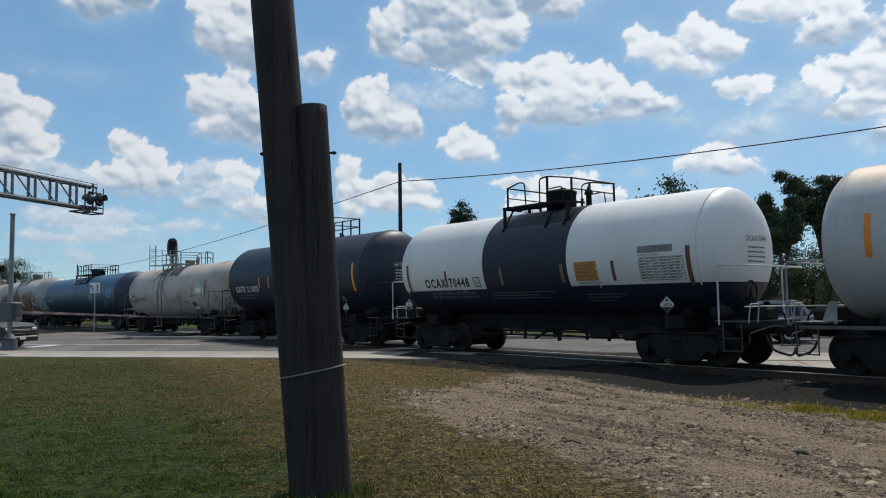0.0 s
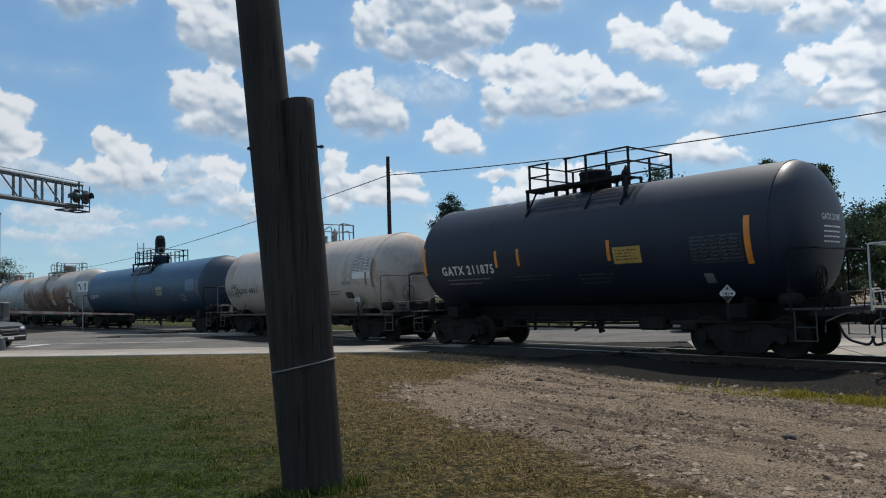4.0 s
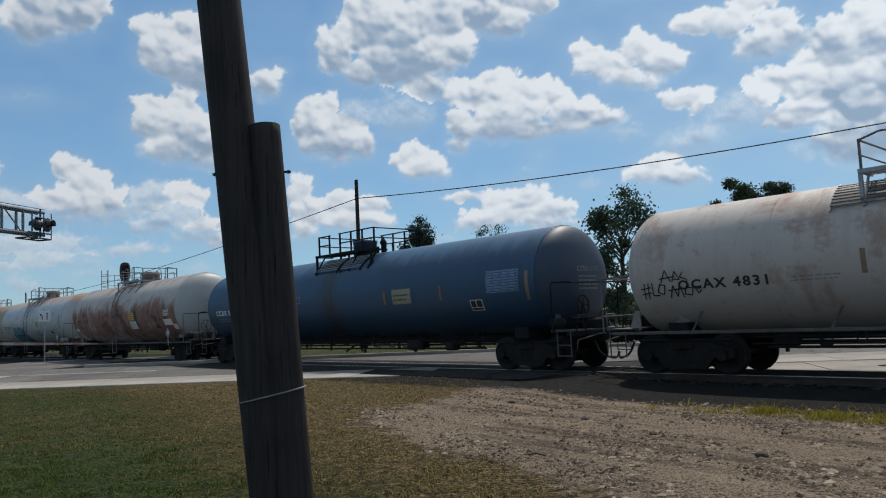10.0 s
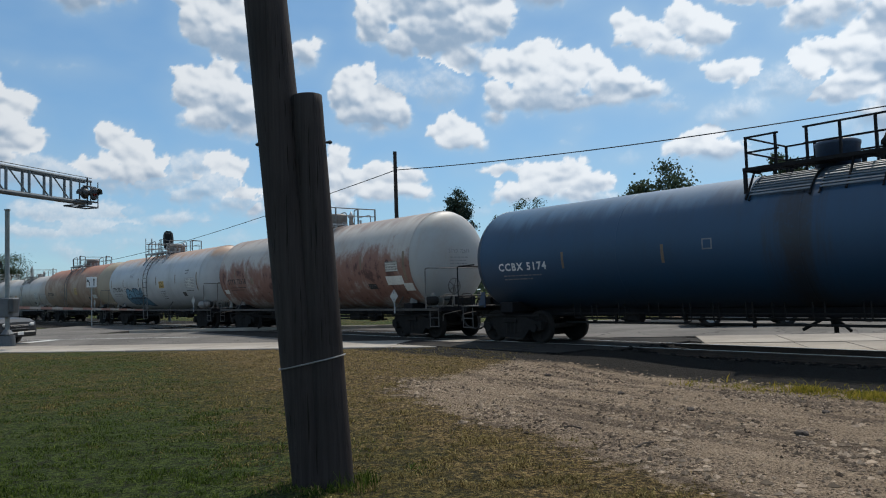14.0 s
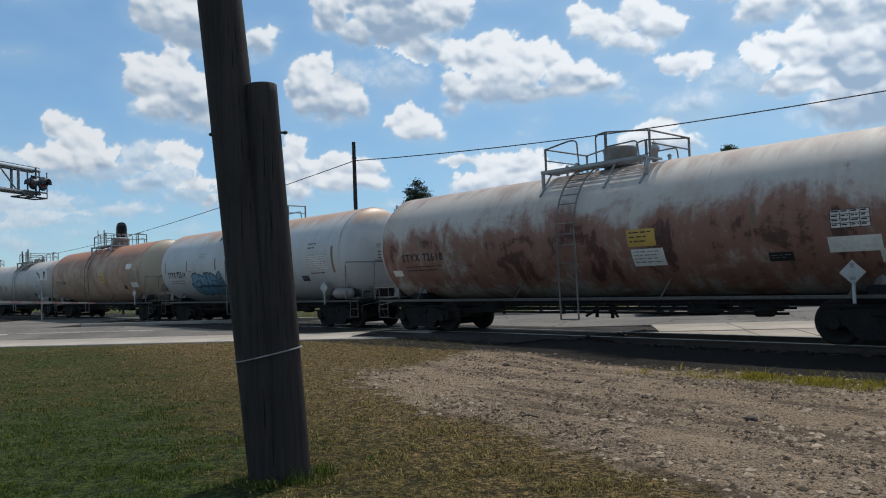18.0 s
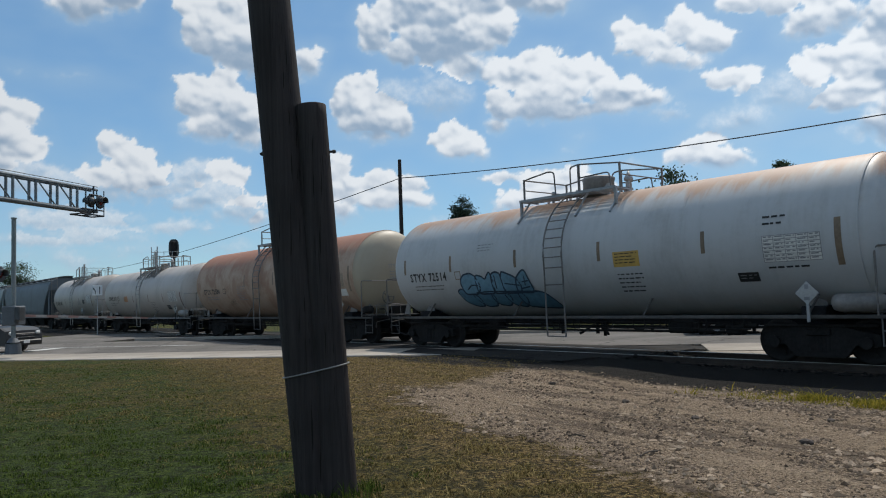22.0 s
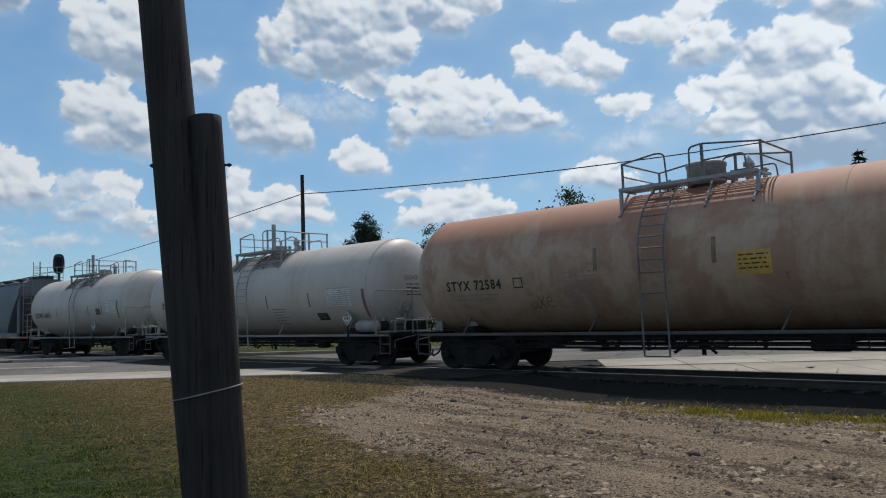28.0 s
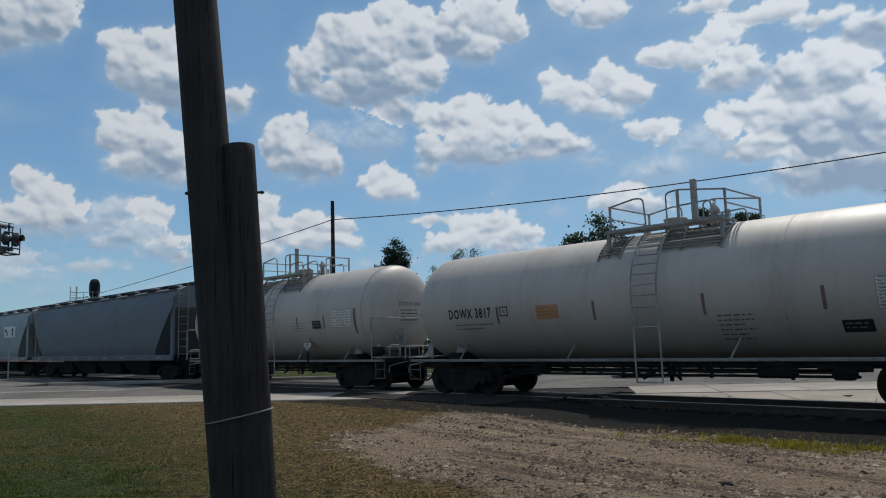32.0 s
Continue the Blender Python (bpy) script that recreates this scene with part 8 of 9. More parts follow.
bars(c, "notice_lines", uc - 116.35, uc - 115.75, 2.24, 2.6, R, Z, M_INK, 4, 71)
decal(c, "white_panel", uc - 112.4, uc - 111.65, 2.82, 3.10, R, Z, M_LABELWHITE)
table_panel(c, uc - 112.33, uc - 111.15, 2.18, 2.68, R, Z, M_OLDPANEL, M_FADEDSTRIP, 72, 7, 5)
decal(c, "white_panel", uc - 111.95, uc - 111.08, 1.84, 2.10, R, Z, M_LABELWHITE)
decal(c, "black_notice", uc - 113.1, uc - 112.68, 1.76, 1.96, R, Z, M_INK)
bars(c, "notice_lines", uc - 113.05, uc - 112.73, 1.80, 1.92, R, Z, M_GREYINK, 2, 204, 0.010)
placard(c, uc - 111.57, 1.50, -1.54)
sprayed(c, "faded_tag", WAVY_TAG[1:5], uc - 122.1, uc - 120.6, 1.58, 1.98, R, Z, M_FADEDSTRIP, 0.014, round_off=0.05)
bars(c, "small_print", uc - 124.2, uc - 122.7, 1.86, 2.08, R, Z, M_GREYINK, 2, 74)
bars(c, "small_print", uc - 120.6, uc - 119.7, 1.8, 2.5, R, Z, M_GREYINK, 7, 75)

head_print(c, uc, 110.5, R, Z, M_GREYINK, "STYX 72584", 7)

# two white cars
R, Z = 1.56, 2.51
c, uc = tank_car("tank_car", 126.5, 143.5, 127.95, 142.0, R, Z, dict(label="plain white tank car with black stencilled number", paint=P_CLEANWHITE, frame=M_DULLWHITE, rails=M_DULLWHITE, sill_paint=M_PALESILL, top=M_DULLWHITE, slat_paint=M_OLDRAIL, mast=True, dome_size=(0.27, 0.34), dome_paint=M_DULLWHITE, platform=(132.9, 135.85), dome=134.6, ladder=(134.3, 134.95), reservoir=128.1))
lettering(c, "car_number", "DOWX 3817", uc - 141.0, uc - 139.4, 2.15, 2.43, R, Z, M_INK)
strip_mark(c, uc, 139.17, 1.98, 2.44, R, Z, M_FADEDRED, 0.075)
decal(c, "number_box", uc - 139.08, uc - 138.80, 2.17, 2.43, R, Z, M_INK)
decal(c, "number_box", uc - 139.05, uc - 138.83, 2.20, 2.40, R, Z, P_CLEANWHITE, lift=0.008)
lettering(c, "box_letter", "C", uc - 138.98, uc - 138.90, 2.26, 2.34, R, Z, M_INK, 0.011)
decal(c, "notice", uc - 137.85, uc - 137.15, 2.04, 2.40, R, Z, M_PALEORANGE, "bleached orange notice panel")
bars(c, "notice_lines", uc - 137.8, uc - 137.2, 2.08, 2.36, R, Z, M_LABELORANGE, 3, 81)
for u_ in (136.1, 133.3, 130.85):
    strip_mark(c, uc, u_, 1.96, 2.42, R, Z, M_FADEDRED, 0.075)
strip_mark(c, uc, 128.08, 1.54, 2.44, R, Z, M_FADEDRED, 0.13)
bars(c, "small_print", uc - 133.05, uc - 132.25, 1.36, 1.96, R, Z, M_OLDINK, 6, 82)
bars(c, "small_print", uc - 140.8, uc - 139.4, 1.80, 2.02, R, Z, M_OLDINK, 2, 83)
decal(c, "black_notice", uc - 130.62, uc - 130.07, 1.50, 1.74, R, Z, M_INK)
bars(c, "notice_lines", uc - 130.57, uc - 130.12, 1.54, 1.70, R, Z, M_GREYINK, 2, 205, 0.010)
table_panel(c, uc - 129.92, uc - 128.68, 1.93, 2.52, R, Z, M_LABELWHITE, M_GREYINK, 84, 9, 4)
placard(c, uc - 128.9, 1.53, -1.5, number="3082", striped=True)

head_print(c, uc, 127.95, R, Z, M_INK, "DOWX 3817", 8)

R, Z = 1.60, 2.57
c, uc = tank_car("tank_car", 143.5, 157.8, 145.0, 156.2, R, Z, dict(label="white tank car with dented flank and pale stencils", paint=P_CLEANWHITE, frame=M_DULLWHITE, rails=M_DULLWHITE, sill_paint=M_PALESILL, top=M_DULLWHITE, slat_paint=M_OLDRAIL, mast=True, dome_size=(0.27, 0.34), dome_paint=M_DULLWHITE, platform=(148.8, 151.85), dome=150.3, ladder=(149.9, 150.5)))
lettering(c, "car_number", "DOWX 6443", uc - 155.6, uc - 153.6, 2.05, 2.35, R, Z, M_INK)
for u_ in (152.6, 148.6, 147.0):
    strip_mark(c, uc, u_, 2.1, 2.55, R, Z, M_FADEDRED, 0.075)
strip_mark(c, uc, 145.3, 1.9, 2.7, R, Z, M_FADEDRED, 0.13)
table_panel(c, uc - 146.6, uc - 145.5, 2.12, 2.70, R, Z, M_LABELWHITE, M_GREYINK, 91, 7, 4)
decal(c, "black_notice", uc - 147.7, uc - 147.2, 2.10, 2.38, R, Z, M_INK)
bars(c, "notice_lines", uc - 147.65, uc - 147.25, 2.14, 2.34, R, Z, M_GREYINK, 2, 206, 0.010)
bars(c, "small_print", uc - 149.0, uc - 148.0, 2.0, 2.35, R, Z, M_GREYINK, 4, 92)
placard(c, uc - 148.1, 1.55, -1.5, number="3082", striped=True)


head_print(c, uc, 145.0, R, Z, M_INK, "DOWX 6443", 9)

# covered hoppers
def hopper_car(u0, u1, paint, label):
    uc = (u0 + u1) / 2
    half = (u1 - u0) / 2
    car = thing("hopper_car", Matrix.Identity(4), label, "hopper car", "covered hopper cars of the train")
    CARS.append((car, uc))
    L = half - 0.75
    # bulging body: cross-section from sill to roof, ends cut back under a slope
    sect = [(1.52, 1.25), (1.60, 1.6), (1.62, 2.4), (1.60, 3.2), (1.48, 3.85), (1.30, 4.2), (0.75, 4.42), (0.35, 4.46)]
    sect = [(p[1], p[2]) for p in rounded([(0, y, z) for y, z in sect], 0.30, 4)]
    ring = [(-y, z) for y, z in sect] + [(y, z) for y, z in sect[::-1]]
    bm = bmesh.new()
    rows_ = []
    for x in np.linspace(-L, L, 17):
        rows_.append([bm.verts.new((x, y, z)) for y, z in ring])
    for a, b in zip(rows_, rows_[1:]):
        for k in range(len(ring)):
            bm.faces.new((a[k], a[(k + 1) % len(ring)], b[(k + 1) % len(ring)], b[k]))
    bm.faces.new(rows_[0])
    bm.faces.new(rows_[-1][::-1])
    bmesh.ops.recalc_face_normals(bm, faces=bm.faces)
    # cut the lower corners away along the end slope
    for way in (1, -1):
        geom = bm.verts[:] + bm.edges[:] + bm.faces[:]
        cut = bmesh.ops.bisect_plane(bm, geom=geom, plane_co=(way * (L - 1.6), 0, 1.5), plane_no=(way * 0.77, 0, -0.64), clear_outer=True)
        edges = [e for e in cut["geom_cut"] if isinstance(e, bmesh.types.BMEdge)]
        bmesh.ops.edgeloop_fill(bm, edges=edges)
    part("body", bm, paint, car)
    for x in np.linspace(-L, L, 2):
        way = 1 if x > 0 else -1
        for y in (-1.45, 1.45):
            bm = bmesh.new()
            extrude_outline(bm, [(x, 1.2), (x, 3.9), (x - way * 0.28, 3.9), (x - way * 0.28, 1.2)], y - 0.04, y + 0.04, "xz")
            part("end_post", bm, paint, car)
    for y in (-1.55, 1.55):
        bm = bmesh.new()
        box(bm, (0, y, 1.16), (2 * L + 0.2, 0.12, 0.26), 0.02)
        part("side_sill", bm, paint, car)
        bm = bmesh.new()
        box(bm, (0, y * 0.86, 4.22), (2 * L, 0.07, 0.09), 0.01)
        part("roof_edge", bm, M_DARKSTEEL, car)
    for k in range(4):
        bm = bmesh.new()
        x = -L + 2 * L * (k + 0.5) / 4 * 0.72 + L * 0.28
        a = [bm.verts.new((x + dx, dy, 1.2)) for dx, dy in ((-1.9, -1.45), (1.9, -1.45), (1.9, 1.45), (-1.9, 1.45))]
        b = [bm.verts.new((x + dx, dy, 0.32)) for dx, dy in ((-1.0, -1.0), (1.0, -1.0), (1.0, 1.0), (-1.0, 1.0))]
        for q in range(4):
            bm.faces.new((a[q], a[(q + 1) % 4], b[(q + 1) % 4], b[q]))
        bm.faces.new(b[::-1])
        part("discharge_hopper", bm, M_TRUCK, car)
    bm = bmesh.new()
    for y in (-0.32, 0.0, 0.32):
        box(bm, (0, y, 4.62), (2 * L + 0.7, 0.2, 0.04))
    for x in np.linspace(-L, L, 12):
        box(bm, (x, 0, 4.53), (0.06, 0.8, 0.16))
    part("roof_walk", bm, M_DARKSTEEL, car, "dark steel roof walkway")
    for k in range(8):
        bm = bmesh.new()
        lathe(bm, [(4.40, 0.34), (4.54, 0.34), (4.58, 0.30), (4.60, 0.02)], 18, "z")
        bmesh.ops.translate(bm, vec=(-L + 2 * L * (k + 0.5) / 8, -0.82, -0.06), verts=bm.verts)
        part("hatch", bm, M_DARKSTEEL, car)
    for k in range(9):                 # worn reflector strips along the sill
        bm = bmesh.new()
        box(bm, (-L + 1.2 + (2 * L - 2.4) * k / 8, -1.612, 1.17), (0.5, 0.006, 0.10))
        part("reflector_strip", bm, M_ARMWHITE, car)
    for way in (1, -1):
        bm = bmesh.new()
        for y in (-1.3, -0.85):
            rod(bm, (way * (L + 0.12), y, 1.1), (way * (L + 0.12), y, 4.5), 0.022, 6)
        for k in range(10):
            rod(bm, (way * (L + 0.12), -1.3, 1.3 + 0.34 * k), (way * (L + 0.12), -0.85, 1.3 + 0.34 * k), 0.016, 6)
        part("end_ladder", bm, M_GREYPAINT, car)
        bm = bmesh.new()
        box(bm, (way * (half - 0.6), 0, 1.05), (0.3, 2.8, 0.2), 0.02)
        box(bm, (way * (half - 1.6), 0, 0.95), (2.2, 0.5, 0.34), 0.02)
        part("end_sill", bm, M_BLACKPAINT, car)
        coupler(car, way * half, way)
        truck(car, way * (half - 2.1))
    return car


hopper_car(157.8, 178.4, P_GREYHOPPER, "grey covered hopper car with sloped ends and roof walk")
hopper_car(178.4, 198.6, P_PALEHOPPER, "pale grey covered hopper car at the tail of the view")

# ---- trees ----
def leafy_tree(x, y, height, crown_w, seed, material=None, label="tall leafy tree with an open uneven crown", trunk_h=0.35, leaves=2600, gaps=0.5):
    """A tapered trunk that forks into limbs; leaves in clumps at the twigs' ends."""
    r = random.Random(seed)
    t = thing("tree", pose(x, y, 0), label, "tree", "trees beyond the street")
    bm = bmesh.new()
    tips = []
    base = height * trunk_h
    pipe_pts = [(0, 0, -0.2)] + [(r.uniform(-0.1, 0.1) * k, r.uniform(-0.1, 0.1) * k, base * k / 4) for k in range(1, 5)]
    for a, b, k in zip(pipe_pts, pipe_pts[1:], range(5)):
        rod(bm, a, b, height * 0.026 * (1 - 0.1 * k), 10, height * 0.026 * (0.9 - 0.1 * k))
    top = Vector(pipe_pts[-1])
    n_limbs = 9
    for k in range(n_limbs):
        a = 2 * math.pi * k / n_limbs + r.uniform(-0.4, 0.4)
        out = crown_w / 2 * r.uniform(0.45, 0.95)
        up = (height - base) * r.uniform(0.35, 0.92)
        mid = top + Vector((math.cos(a) * out * 0.5, math.sin(a) * out * 0.5, up * 0.55))
        end = top + Vector((math.cos(a) * out, math.sin(a) * out, up))
        rod(bm, top - Vector((0, 0, r.uniform(0, 0.3) * base)), mid, height * 0.010, 6, height * 0.006)
        rod(bm, mid, end, height * 0.006, 5, height * 0.002)
        tips += [end, mid.lerp(end, 0.5)]
        for q in range(3):
            e2 = mid.lerp(end, r.uniform(0.1, 0.8)) + Vector((r.uniform(-1, 1), r.uniform(-1, 1), r.uniform(-0.2, 0.9))) * crown_w * 0.17
            rod(bm, mid.lerp(end, 0.2 * q), e2, height * 0.004, 4, height * 0.0015)
            tips.append(e2)
    tips.append(top + Vector((0, 0, (height - base) * 0.93)))
    part("trunk", bm, M_BARK, t)
    verts, faces = [], []
    size = max(0.09, height * 0.0105)
    per = leaves * 4 // len(tips)
    for tip in tips:
        spread = crown_w * r.uniform(0.09, 0.17)
        for q in range(per):
            d = Vector((r.gauss(0, 1), r.gauss(0, 1), r.gauss(0, 0.75)))
            p = tip + d * spread * 0.62
            if p.z > height:
                p.z = height - r.random() * 0.4
            n = Vector((r.gauss(0, 1), r.gauss(0, 1), r.gauss(0, 1))).normalized()
            u_ = n.orthogonal().normalized() * size * r.uniform(0.5, 1.2)
            v_ = n.cross(u_).normalized() * size * r.uniform(0.35, 0.7)
            k = len(verts)
            verts += [p - u_, p + v_, p + u_, p - v_]
            faces.append((k, k + 1, k + 2, k + 3))
    tallest = sorted(v.z for v in verts)[int(len(verts) * 0.985)]
    for v in verts:
        v.z = base * 0.8 + (v.z - base * 0.8) * (height - base * 0.8) / (tallest - base * 0.8)
    raw("crown", [tuple(v) for v in verts], faces, material or M_LEAF, t)
    return t


def bushy_tree(x, y, height, width, seed, label="dense dark broadleaf tree leafed down to the ground", leaves=12000, material=None):
    """A dense tree: short trunk, limbs, and leaf clumps from the ground to an uneven top."""
    r = random.Random(seed)
    t = thing("tree", pose(x, y, 0), label, "tree", "trees beyond the street")
    bm = bmesh.new()
    rod(bm, (0, 0, -0.2), (0, 0, height * 0.7), height * 0.03, 8, height * 0.01)
    clumps = []
    for k in range(42):
        z = height * (0.06 + 0.90 * r.random())
        f = math.sqrt(max(0.05, 1 - abs(z / height - 0.42) ** 2 * 2.4))
        a, out = r.uniform(0, 6.28), width / 2 * f * math.sqrt(r.random())
        c = Vector((math.cos(a) * out, math.sin(a) * out, z))
        clumps.append((c, width * r.uniform(0.05, 0.11)))
        rod(bm, (0, 0, min(z * 0.7, height * 0.6)), c, height * 0.008, 4, height * 0.002)
    part("trunk", bm, M_BARK, t)
    verts, faces = [], []
    size = max(0.11, height * 0.0145)
    for c, spread in clumps:
        for q in range(leaves // len(clumps)):
            p = c + Vector((r.gauss(0, 1), r.gauss(0, 1), r.gauss(0, 0.8))) * spread
            n = Vector((r.gauss(0, 1), r.gauss(0, 1), r.gauss(0, 1))).normalized()
            u_ = n.orthogonal().normalized() * size * r.uniform(0.5, 1.2)
            v_ = n.cross(u_).normalized() * size * r.uniform(0.35, 0.7)
            k = len(verts)
            p.z = max(p.z, 0.1)
            verts += [p - u_, p + v_, p + u_, p - v_]
            faces.append((k, k + 1, k + 2, k + 3))
    tallest = sorted(v.z for v in verts)[int(len(verts) * 0.985)]
    for v in verts:
        v.z *= height / tallest
    raw("crown", [tuple(v) for v in verts], faces, material or M_LEAF, t)
    return t


def spruce(x, y, height, width, seed, label="tall dark spruce"):
    """A spruce: straight trunk, whorls of drooping boughs with tufts of needles."""
    r = random.Random(seed)
    t = thing("spruce_tree", pose(x, y, 0), label, "tree", "trees beyond the street")
    bm = bmesh.new()
    rod(bm, (0, 0, -0.2), (0, 0, height), height * 0.018, 9, 0.02)
    verts, faces = [], []
    z = height * 0.06
    while z < height * 0.985:
        f = 1 - z / height
        for k in range(14):
            a = r.uniform(0, 6.28)
            l = width / 2 * (f ** 0.85) * r.uniform(0.65, 1.1) + 0.12
            end = Vector((math.cos(a) * l, math.sin(a) * l, z - l * 0.22 + r.uniform(-0.1, 0.1)))
            if l > 0.8:
                rod(bm, (0, 0, z), end, 0.03, 4, 0.01)
            for q in range(max(4, int(l * 8))):
                p = Vector((0, 0, z)).lerp(end, (q + r.random()) / max(4, int(l * 8)))
                n = Vector((r.gauss(0, 0.6), r.gauss(0, 0.6), 1)).normalized()
                u_ = (Vector((math.cos(a), math.sin(a), -0.3)) + Vector((r.gauss(0, 0.6), r.gauss(0, 0.6), r.gauss(0, 0.3)))).normalized() * r.uniform(0.16, 0.36)
                v_ = n.cross(u_).normalized() * r.uniform(0.05, 0.12)
                i = len(verts)
                verts += [p - u_ * 0.4, p + v_, p + u_, p - v_]
                faces.append((i, i + 1, i + 2, i + 3))
        z += height * 0.024 + 0.05
    part("trunk", bm, M_BARK, t)
    raw("needle_crown", [tuple(v) for v in verts], faces, M_NEEDLE, t)
    return t


def by_bearing(deg, dist):
    return math.sin(radians(deg)) * dist, math.cos(radians(deg)) * dist


def tree_at(kind, deg, top_deg, dist, width_deg, seed, **more):
    x, y = by_bearing(deg, dist)
    h = 1.6 + dist * math.tan(radians(top_deg))
    w = dist * radians(width_deg)
    return kind(x, y, h, w, seed, **more)


tree_at(bushy_tree, 16.6, 8.2, 62, 5.4, 1, label="dense round-crowned tree leafed to the ground beyond the street")
tree_at(leafy_tree, 24.3, 8.3, 58, 3.0, 2, leaves=8000, trunk_h=0.35, label="open-crowned tree with bare gaps between its limbs")
tree_at(leafy_tree, 27.6, 7.9, 60, 3.1, 3, leaves=8000, trunk_h=0.35, label="open-crowned tree with bare gaps between its limbs")
for deg, top, dist, wide, seed in ((21.0, 3.6, 74, 4.5, 31), (23.4, 4.3, 72, 4.6, 32), (26.2, 3.3, 76, 4.6, 33), (28.8, 4.4, 70, 4.4, 34), (30.9, 5.1, 72, 4.2, 35),
                                   (32.5, 5.7, 68, 4.2, 36), (34.0, 6.7, 70, 3.4, 37), (35.4, 6.2, 66, 3.6, 38), (39.0, 6.0, 60, 6.0, 39), (42.5, 5.0, 62, 6.0, 40)):
    tree_at(bushy_tree, deg, top, dist, wide, seed, material=M_LEAF2 if seed % 3 == 0 else M_LEAF)
tree_at(spruce, 36.7, 9.9, 52, 5.2, 8, label="tall dark spruce beside the small house")
tree_at(leafy_tree, 1.35, 7.35, 85, 2.6, 9, leaves=1700, material=M_NEEDLE, trunk_h=0.5, label="small ragged pine beyond the street")
tree_at(leafy_tree, 6.4, 6.5, 88, 2.6, 10, leaves=1500, label="spiky young tree beyond the street")
tree_at(leafy_tree, 4.6, 5.2, 95, 2.2, 11, leaves=1200)
tree_at(bushy_tree, -29.6, 3.1, 160, 3.0, 12, label="distant bushy tree along the track")
tree_at(bushy_tree, -33.0, 2.8, 170, 4.0, 13, label="distant bushy tree along the track")
tree_at(bushy_tree, -17.0, 2.3, 190, 2.0, 14, leaves=2600, label="distant bushy tree along the track")
tree_at(leafy_tree, 12.0, 3.2, 110, 5.0, 15, leaves=2600, trunk_h=0.1)


def far_woods():
    """A belt of far trees round the horizon, one mesh of ragged leaf clumps."""
    r = np.random.RandomState(6)
    verts, faces = [], []
    for k in range(9000):
        a = np.radians(-75 + 150 * r.rand())
        d = 230 + 60 * r.rand()
        tall = 5.5 + 3.0 * noise.noise(Vector((a * 14, 0, 0))) + 1.5 * noise.noise(Vector((a * 60, 2, 0)))
        z = tall * r.rand() ** 0.7
        c = np.array([math.sin(a) * d, math.cos(a) * d, z])
        q = len(verts)
        w = 0.9 + 0.9 * r.rand()
        n = r.randn(3)
        n /= np.linalg.norm(n)
        u_ = np.cross(n, [0.3, 0.5, 0.8])
        u_ /= np.linalg.norm(u_)
        v_ = np.cross(n, u_)
        verts += [tuple(c - u_ * w), tuple(c + v_ * w * 0.6), tuple(c + u_ * w), tuple(c - v_ * w * 0.6)]
        faces.append((q, q + 1, q + 2, q + 3))
    return tagged(raw("far_woods", verts, faces, M_LEAF), "low belt of distant woods along the horizon", "woods", kind="stuff")


far_woods()

# ---- small house beyond the street ----
hx, hy = by_bearing(33.9, 60)
HOUSE = thing("small_shed", pose(hx, hy, 0, 0, 0, -28), "small white shed with a pale ribbed metal roof", "shed")
bm = bmesh.new()
extrude_outline(bm, [(-1.4, -0.1), (1.4, -0.1), (1.4, 1.75), (0, 2.65), (-1.4, 1.75)], -1.35, 1.35, "yz")
part("wall", bm, M_SIDING, HOUSE)
for side in (1, -1):
    bm = bmesh.new()
    extrude_outline(bm, [(0, 2.67), (0, 2.76), (side * 1.7, 1.67), (side * 1.7, 1.58)], -1.55, 1.55, "yz")
    roof = part("roof", bm, M_ROOFMETAL, HOUSE)
    for k in range(8):
        bm = bmesh.new()
        x = -1.47 + k * 0.42
        rod(bm, (x, 0, 2.77), (x, side * 1.7, 1.68), 0.02, 4)
        part("roof_rib", bm, M_ROOFMETAL, roof)
for x in (-0.55,):
    bm = bmesh.new()
    box(bm, (x, -1.41, 1.05), (0.9, 0.06, 1.1), 0.01)
    w = part("window", bm, M_WHITE, HOUSE)
    for dx in (-0.21, 0.21):
        bm = bmesh.new()
        box(bm, (x + dx, -1.445, 1.05), (0.36, 0.02, 0.95))
        part("pane", bm, M_GLASS, w)
bm = bmesh.new()
box(bm, (1.37, 0, 0.95), (0.05, 0.9, 2.0), 0.01)
part("door", bm, M_GREYPAINT, HOUSE)

for deg, top, dist, wide, seed in ((36.0, 2.6, 56.5, 2.6, 51), (32.2, 1.2, 56.0, 1.8, 52)):
    tree_at(bushy_tree, deg, top, dist, wide, seed, leaves=5000, label="dark leafy shrub growing beside the white shed")

lx, ly = by_bearing(19.4, 48)
LAMP = thing("street_lamp", pose(lx, ly, 0), "slim grey street lamp post", "street lamp")
bm = bmesh.new()
rod(bm, (0, 0, 0), (0, 0, 7.2), 0.07, 10, 0.05)
part("post", bm, M_GALV, LAMP)
bm = bmesh.new()
box(bm, (-0.25, 0, 7.2), (0.6, 0.2, 0.12), 0.03)
part("lamp_head", bm, M_GALV, LAMP)


